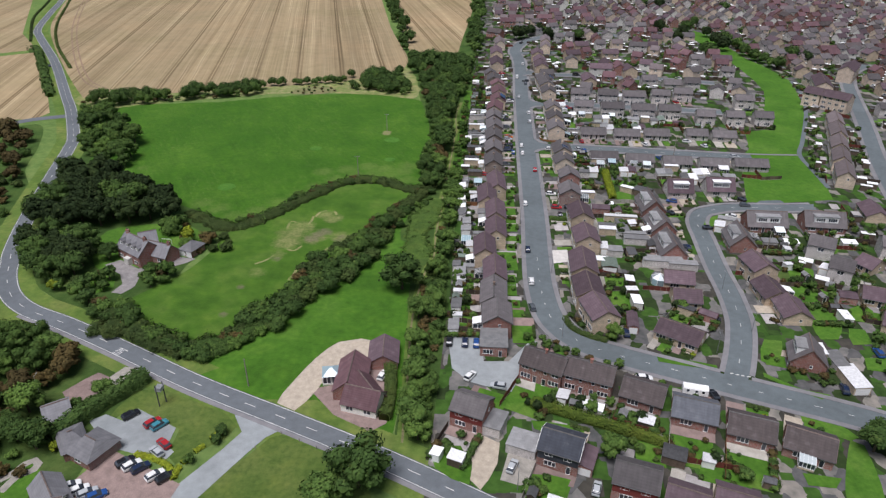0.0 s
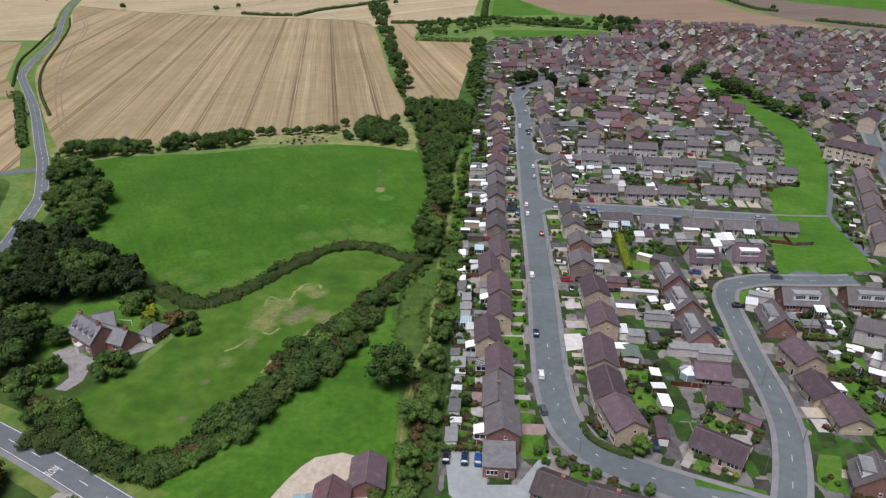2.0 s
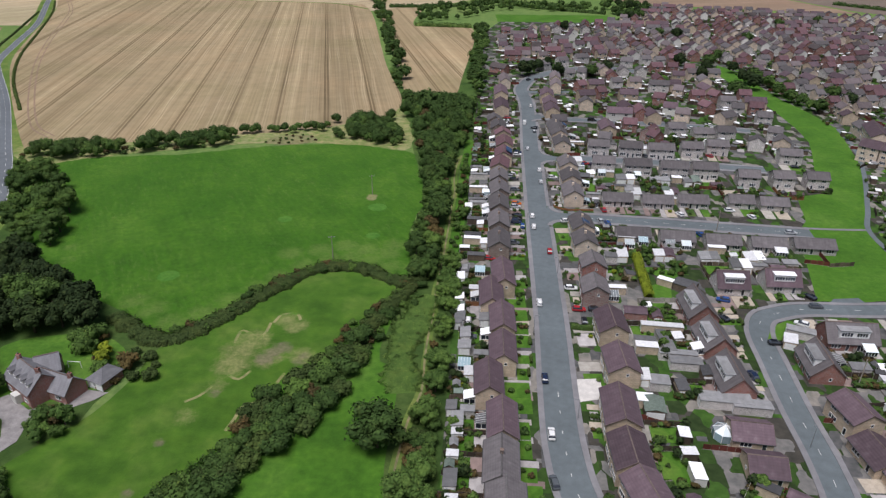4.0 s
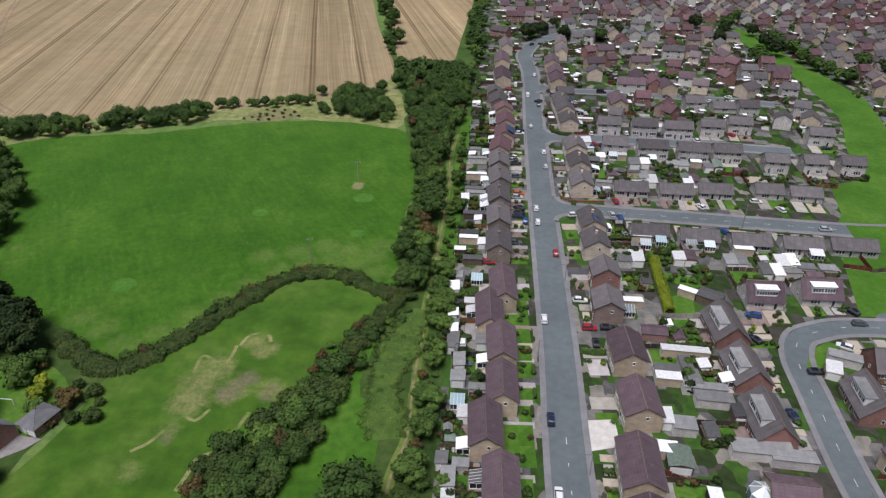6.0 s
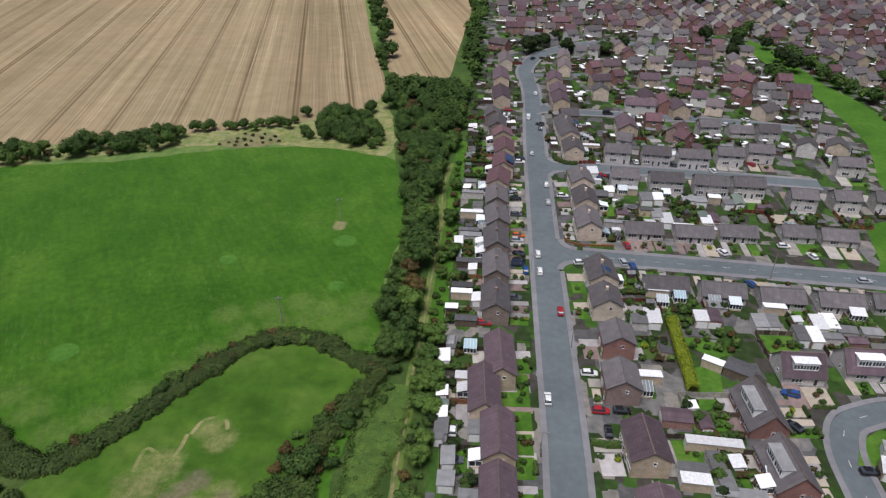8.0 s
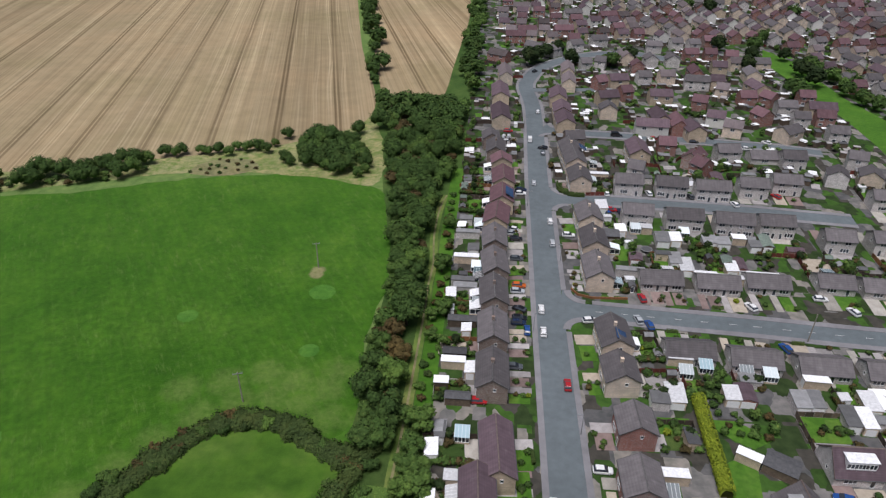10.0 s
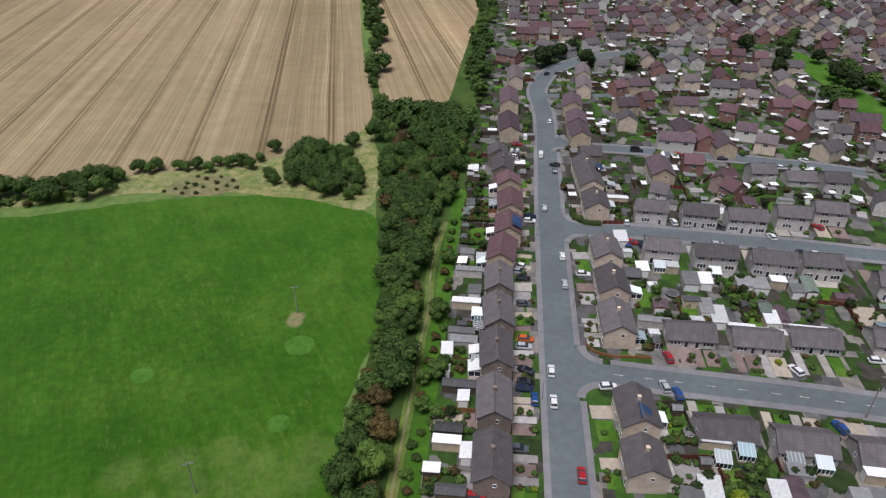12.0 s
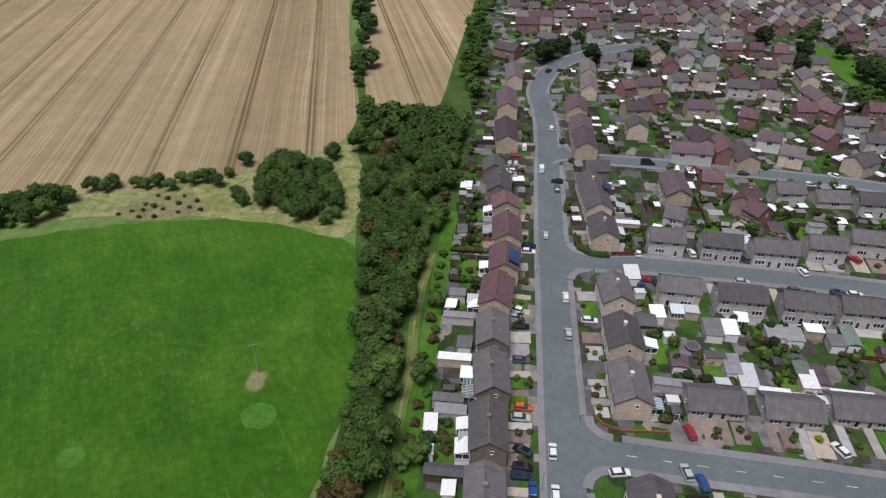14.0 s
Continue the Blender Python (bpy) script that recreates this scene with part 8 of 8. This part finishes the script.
out("clear", 48, 283.6, -3, 4, 3)
out("blue_glass", 53.3, 286, -3, 4, 3)
out("flat_white", 56.8, 276.3, -3, 4, 6)
out("roof_brown", 60, 276.7, -3, 5, 7)
out("clear", 68.2, 284.3, -3, 4, 3)
out("felt", 72.2, 275.6, -3, 4, 7)
out("felt", 75.3, 275.9, -3, 4, 7)
out("flat_white", 78.4, 282.9, -3, 7, 3)
out("flat_white", 87.8, 276.4, -3, 4, 8)
out("flat_white", 90.8, 277.1, -3, 4, 8)
# round the middle side roads
out("felt_dark", 38.3, 349.8, 0, 6, 6)
out("clear", 36.7, 339.4, 90, 3, 3)
out("flat_white", 41.7, 353.3, 0, 4, 6)
out("clear", 46.9, 354.8, 0, 4, 3)
out("flat_white", 50.6, 355.2, -3, 4, 4)
out("felt", 54.5, 348.6, -3, 5, 8)
out("flat_white", 58.7, 349.1, -3, 4, 7)
out("clear", 62.5, 353.4, -3, 4, 3)
out("felt", 69.4, 348.6, -3, 5, 6)
out("felt", 73.5, 348, -3, 5, 6)
out("flat_white", 79.3, 351, -3, 5, 4)
out("felt_green", 87.3, 349.2, -3, 4, 9)
out("felt", 83.2, 346.8, -3, 4, 5)
out("felt", 55.9, 335.8, -3, 4, 8)
out("flat_white", 58.4, 332.4, -3, 4.5, 9)
out("roof_brown", 44, 335.4, -3, 4.5, 5)
out("felt_green", 71.8, 336.2, -3, 4, 5)
out("flat_white", 71.9, 332.6, -3, 4, 7)
out("roof_brown", 74.9, 334.2, -3, 4, 8)
out("flat_white", 63.2, 327.3, -3, 8, 4)
out("flat_white", 69.6, 326.5, -3, 10, 3)
out("flat_white", 80.2, 328.7, -3, 11, 3)
out("felt", 41.3, 328.1, -3, 10, 3)
out("flat_white", 49.7, 327, -3, 7, 3)
out("felt", 70.9, 394.1, -3, 8, 4)
out("flat_white", 72.9, 390.3, -3, 4, 6)
out("felt", 56.3, 394.6, -3, 7, 4)
out("flat_white", 37.4, 369.9, 0, 4.5, 8)
out("flat_white", 38.8, 396.1, 0, 10, 3)
out("clear", 36.8, 404.7, 90, 4, 3)
out("roof_brown", 84.3, 397.9, -3, 5, 8)
# an eight-sided glass conservatory on the close and a trampoline behind the bungalows
octagon = tagged(new("conservatory"), "white eight-sided glass conservatory with a radiating roof", "conservatory")
ring = [Vector((math.cos(k * math.tau / 8), math.sin(k * math.tau / 8), 0)) for k in range(8)]
for k in range(8):
    a, b = ring[k] * 2.6, ring[(k + 1) % 8] * 2.6
    bm = bmesh.new()
    v = [bm.verts.new(q) for q in (a + Vector((0, 0, 2.1)), b + Vector((0, 0, 2.1)), Vector((0, 0, 3.5)))]
    w = [bm.verts.new(q.co - Vector((0, 0, 0.06))) for q in v]
    bm.faces.new(v), bm.faces.new(w[::-1])
    for m in range(3):
        bm.faces.new((v[m], w[m], w[(m + 1) % 3], v[(m + 1) % 3]))
    bmesh.ops.recalc_face_normals(bm, faces=bm.faces[:])
    part("roof_pane", bm, "clear", octagon)
    mid, d = (a + b) / 2, b - a
    wall = part("glazed_side", boxed(-d.length / 2, d.length / 2, -0.06, 0.06, 0.0, 2.1), "blue_glass", octagon)
    wall.matrix_basis = pose(mid.x, mid.y, 0, 0, 0, math.degrees(math.atan2(d.y, d.x)))
    bar = part("roof_bar", boxed(0, 2.95, -0.06, 0.06, 0.0, 0.1), "upvc", octagon)
    bar.matrix_basis = pose(a.x, a.y, 2.1, 0, 0, math.degrees(math.atan2(-a.y, -a.x))) @ pose(0, 0, 0, 0, -28.3, 0)
    part("post", boxed(a.x - 0.08, a.x + 0.08, a.y - 0.08, a.y + 0.08, 0, 2.15), "upvc", octagon)
octagon.matrix_basis = pose(54.4, 187.2, 0.06, 0, 0, 20)
PLACED.append((54.4, 187.2, 0.0, 2.6, 2.6))
trampoline = tagged(new("trampoline"), "round black garden trampoline with a padded rim", "trampoline")
bm = bmesh.new()
bmesh.ops.create_cone(bm, cap_ends=True, segments=20, radius1=1.6, radius2=1.6, depth=0.06, matrix=Matrix.Translation((0, 0, 0.8)))
part("mat", bm, "felt_dark", trampoline)
bm = bmesh.new()
bmesh.ops.create_cone(bm, cap_ends=False, segments=20, radius1=1.85, radius2=1.85, depth=0.16, matrix=Matrix.Translation((0, 0, 0.82)))
bmesh.ops.solidify(bm, geom=bm.faces[:], thickness=0.25)
part("rim_pad", bm, "felt", trampoline)
for k in range(4):
    a = k * math.tau / 4
    part("leg", boxed(math.cos(a) * 1.7 - 0.05, math.cos(a) * 1.7 + 0.05, math.sin(a) * 1.7 - 0.05, math.sin(a) * 1.7 + 0.05, 0, 0.8), "steel", trampoline)
trampoline.matrix_basis = pose(48.7, 342.8, 0.12)
PLACED.append((48.7, 342.8, 0.0, 2.2, 2.2))
# gardens at the east end of the main road
for pts in ([(96.7, 189.4), (106.1, 189.2), (105.2, 180.4), (96, 172.1), (95, 178)], [(95.2, 173.2), (102.9, 177.2), (104.3, 172.8), (98.3, 160.7), (93.3, 160.3)], [(103.5, 166.5), (107.7, 166.1), (106.9, 159.3), (101.2, 158.4)], [(100.1, 202.2), (106.1, 202.7), (104.8, 194.6), (97.1, 192.9)], [(116.3, 219.4), (122.7, 219.9), (119.1, 211.5), (113.6, 210.2)], [(101.6, 152.7), (109.2, 153.3), (106, 146.7), (100.1, 147.6)], [(113.4, 179.6), (114.6, 176.1), (109.4, 169.8), (104.9, 171.1), (106.5, 176)], [(77.6, 159), (82.3, 158.6), (76.8, 147), (73.5, 149.1)], [(46.4, 149.2), (61.2, 146.2), (61.3, 144.3), (46.3, 146.6)], [(72.5, 144.3), (80.2, 138.3), (86.4, 136.7), (83.6, 134.8), (72.2, 142.5)], [(76, 128.8), (83.7, 127), (86.7, 122.2), (84.2, 120.8), (75.7, 126.3)], [(84.4, 121.2), (86.8, 119.6), (85.1, 108.1), (83.8, 103.6), (75.9, 102.9)], [(13.9, 137.6), (19.7, 137.2), (18.5, 131.1), (12.9, 130.6)], [(11.9, 121.6), (24.3, 119.8), (23.2, 116.1), (12.5, 118.8)], [(-11.2, 111.5), (-4.2, 112.1), (-1.4, 105.7), (-1.8, 101), (-9.4, 105)], [(35.1, 118.9), (40, 117.8), (40.7, 109.1), (34.6, 111.9)], [(48.3, 110.6), (58.6, 109), (56.2, 105), (46.7, 106.5)], [(69.7, 110.2), (77.5, 109.3), (75.1, 106.4), (69.6, 106.8)], [(11.3, 105.1), (19.7, 104.2), (18.2, 100.8), (10, 101)], [(38.6, 269), (45.9, 269.2), (45, 264.3), (37.8, 263.7)], [(50.3, 256.4), (54.1, 258.7), (56.9, 255.2), (55.6, 247.5), (49.4, 246.9)], [(51.2, 269.3), (56.1, 269.4), (62.5, 264), (58, 261.3), (51.3, 266.1)], [(83.9, 284.2), (89.1, 284.2), (87, 278.2), (82.3, 278.2)], [(76.5, 271.7), (81.4, 272.1), (80.1, 268), (75.4, 267.5)], [(48.1, 282.2), (51.7, 283), (49.5, 275.1), (46.9, 274.9)]):
    sheet("garden_lawn", pts, "lawn", 0.15, "mown green lawn in a private garden", "lawn")
for pts, g, n in (([(130.1, 233.8), (151.1, 245.2), (133.8, 208.8), (126.4, 216.1), (112.6, 214.9), (101.9, 206.1), (107.9, 222.9)], 3.0, 26), ([(103.6, 191.7), (117.6, 200), (115, 186), (101.8, 166.9), (103.5, 178.8)], 2.8, 14), ([(79.1, 144.9), (87.6, 150.3), (91.8, 148.3), (87.3, 138.9)], 2.2, 10), ([(11.5, 153.9), (22.5, 154.8), (36.6, 146), (36.1, 142.4), (20.5, 148.3), (12.2, 150.9)], 2.4, 12), ([(23.4, 166), (30.1, 168), (36, 162.8), (36.4, 154.7), (27.3, 156.6)], 2.6, 12), ([(15.1, 132.9), (31.4, 129.1), (43.3, 121.4), (40.3, 119.3), (25.5, 125.6)], 2.6, 16), ([(30.7, 124.1), (44, 118.7), (41.3, 111.6), (33, 113.4)], 3.0, 14), ([(48.3, 281.8), (57.2, 285), (55.4, 273.9), (46.8, 272.7)], 2.2, 16), ([(51.1, 271), (65.1, 272.3), (64, 264.1), (52.4, 265)], 2.6, 14), ([(95.2, 279.4), (100.7, 279.9), (95.8, 269), (86.5, 268.2)], 2.4, 12), ([(64.2, 348.1), (76.1, 347.4), (71.5, 337.1), (62.8, 338)], 2.6, 18), ([(84.5, 348.3), (90, 348.9), (84.6, 334.9), (80.7, 334.5)], 2.6, 8)):
    for x, y in scatter_points(pts, g, n):
        FAR_PLANTS.append((yard.choice(("bush_mid", "bush_mid", "bush_mid", "small")), x, y, yard.uniform(0.4, 0.7)))
plant("oak", 87.9, 118, 0.8)
plant("ash", 29, 111.4, 0.65)
plant("ash", 35.8, 156, 0.6)
out("felt", 92.3, 148.9, 5, 4, 8)
out("flat_white", 109.5, 197.9, -40, 4, 5)
out("roof_brown", 108.9, 181.3, -10, 6, 5)
# by the bend
out("felt", 2.3, 119.2, -18, 8, 8)
out("felt", 9.9, 112.8, -18, 8, 7)
out("flat_white", 89, 152.8, -3, 4, 6)
out("flat_white", 93.5, 141.8, 5, 5, 11)
out("roof_brown", 41.9, 162.5, 85, 9, 3.5)
out("clear", 71.6, 112.4, -20, 4, 3)
out("felt_dark", 42.7, 111.8, -18, 6, 5)
out("roof_brown", 22.3, 109.2, -18, 7, 8)
# fences and hedges that stand out
corner = tagged(new("corner_wall"), "low orange brick wall round a corner garden", "wall")
for p, q in zip([(23.1, 318.7), (24.8, 315.9), (28.7, 314.6)], [(24.8, 315.9), (28.7, 314.6), (38.8, 315.2)]):
    L = math.hypot(q[0] - p[0], q[1] - p[1])
    w = part("wall_run", boxed(0, L, -0.12, 0.12, 0, 0.8), "fence_orange", corner)
    w.matrix_basis = pose(*p, 0.05, 0, 0, math.degrees(math.atan2(q[1] - p[1], q[0] - p[0])))
fence(114.5, 289.4, 114.5, 275.2, "fence_red")
fence(114.5, 275.2, 123.8, 277, "timber")
fence(33, 380.4, 39.8, 381.2, "fence_red")
fence(-10.8, 194.6, -4.8, 195.4, "timber")
fence(-16.4, 238.9, -1.9, 239.8, "timber")
fence(-10.2, 160.8, -1.2, 159.3, "timber")
fence(-10.4, 156.9, -1, 155, "timber")
fence(41.9, 111.7, 56.4, 109.6, "fence_red")
fence(79.9, 194.2, 85.1, 194, "fence_red")
fence(48.5, 182.6, 57.8, 182, "fence_red")
fence(27.9, 194.9, 40.9, 189.5, "fence_red")
fence(56.6, 409.5, 64.5, 409, "fence_red")
fence(64.5, 409, 64.2, 399.1, "fence_red")
fence(106.9, 277.5, 115.1, 275.9, "fence_red")
hedge("corner_hedge", [(23.7, 388), (24.4, 383.5), (26.5, 380.8), (29.4, 380), (32.6, 380.1)], 1.8, 1.5, "hedge", "rounded clipped hedge round a corner garden", 110, 0.18, wild=0.1)
hedge("corner_hedge", [(27.2, 519.9), (27.1, 511.4), (30.3, 506.3), (35.8, 507)], 2.0, 1.6, "hedge", "rounded clipped hedge round a corner garden", 60, 0.22, wild=0.1)
hedge("front_hedge", [(48.1, 156), (53.1, 154.3), (58.7, 152.3)], 1.6, 1.4, "hedge", "leafy hedge in front of a bungalow", 90, 0.18, wild=0.3)
hedge("bend_hedge", [(23.2, 164.5), (24.8, 159.9), (28.9, 156.4), (34, 154.2)], 1.6, 1.3, "hedge", "low hedge following the bend of the road", 90, 0.18, wild=0.2)
hedge("island_hedge", [(22.8, 229.7), (25.7, 229.1), (28.9, 229.4)], 1.4, 1.6, "oak", "dark clipped hedge between front gardens", 100, 0.18, wild=0.1)
solar(5.5, 367.4, 0, 2, 6)
solar(34.7, 410.7, 0, 2, 4)
solar(33.3, 289.7, 0, 2, 4)
for i in WITH_GARDEN:
    garden(i)

# ---- clutter between the far houses, past counting ----
far_rnd = random.Random(9)
mass = Mass()
names = ["upvc", "felt", "felt_dark", "timber", "fence", "fence_red", "lawn", "drive"]
for i in [k for k in range(HOUSES) if k not in WITH_GARDEN]:
    x, y, h, hl, hd = PLACED[i]
    for _ in range(9):
        a, b = far_rnd.uniform(-hl - 1, hl + 1), far_rnd.choice((-1, 1)) * (hd + far_rnd.uniform(2, 8))
        px, py = x + a * math.cos(h) - b * math.sin(h), y + a * math.sin(h) + b * math.cos(h)
        if not clear_of_houses(px, py, 1.5) or near_road(px, py, 2.5) or inside((px, py), GREEN):
            continue
        k = far_rnd.random()
        bm = bmesh.new()
        if k < 0.55:
            w, d, z = far_rnd.uniform(0.9, 2.2), far_rnd.uniform(0.8, 1.4), far_rnd.uniform(1.9, 2.6)
            box(bm, -w, w, -d, d, 0.03, z, 3)
            box(bm, -w - 0.1, w + 0.1, -d - 0.1, d + 0.1, z, z + 0.12, far_rnd.choice((0, 0, 0, 1, 1, 2, 7)))
        elif k < 0.8:
            box(bm, -4, 4, -0.05, 0.05, 0.03, 1.7, far_rnd.choice((4, 4, 5)))
        else:
            box(bm, -2.4, 2.4, -1.6, 1.6, 0.03, far_rnd.uniform(0.1, 0.2), 6 if k < 0.9 else 7)
        mass.add(bm, pose(px, py, 0, 0, 0, math.degrees(h) + far_rnd.choice((0, 90))))
    for _ in range(7):
        a, b = far_rnd.uniform(-hl - 2, hl + 2), far_rnd.choice((-1, 1)) * (hd + far_rnd.uniform(2.5, 9))
        px, py = x + a * math.cos(h) - b * math.sin(h), y + a * math.sin(h) + b * math.cos(h)
        if clear_of_houses(px, py, 1.5) and not near_road(px, py, 1.0):
            FAR_PLANTS.append((far_rnd.choice(("bush", "bush", "bush", "small")), px, py, far_rnd.uniform(0.35, 0.85)))
tagged(new("far_outbuildings", mass.mesh("far_outbuildings", names)), "sheds, fences and small lawns between far houses", "outbuildings", kind="stuff")
join_far_plants()
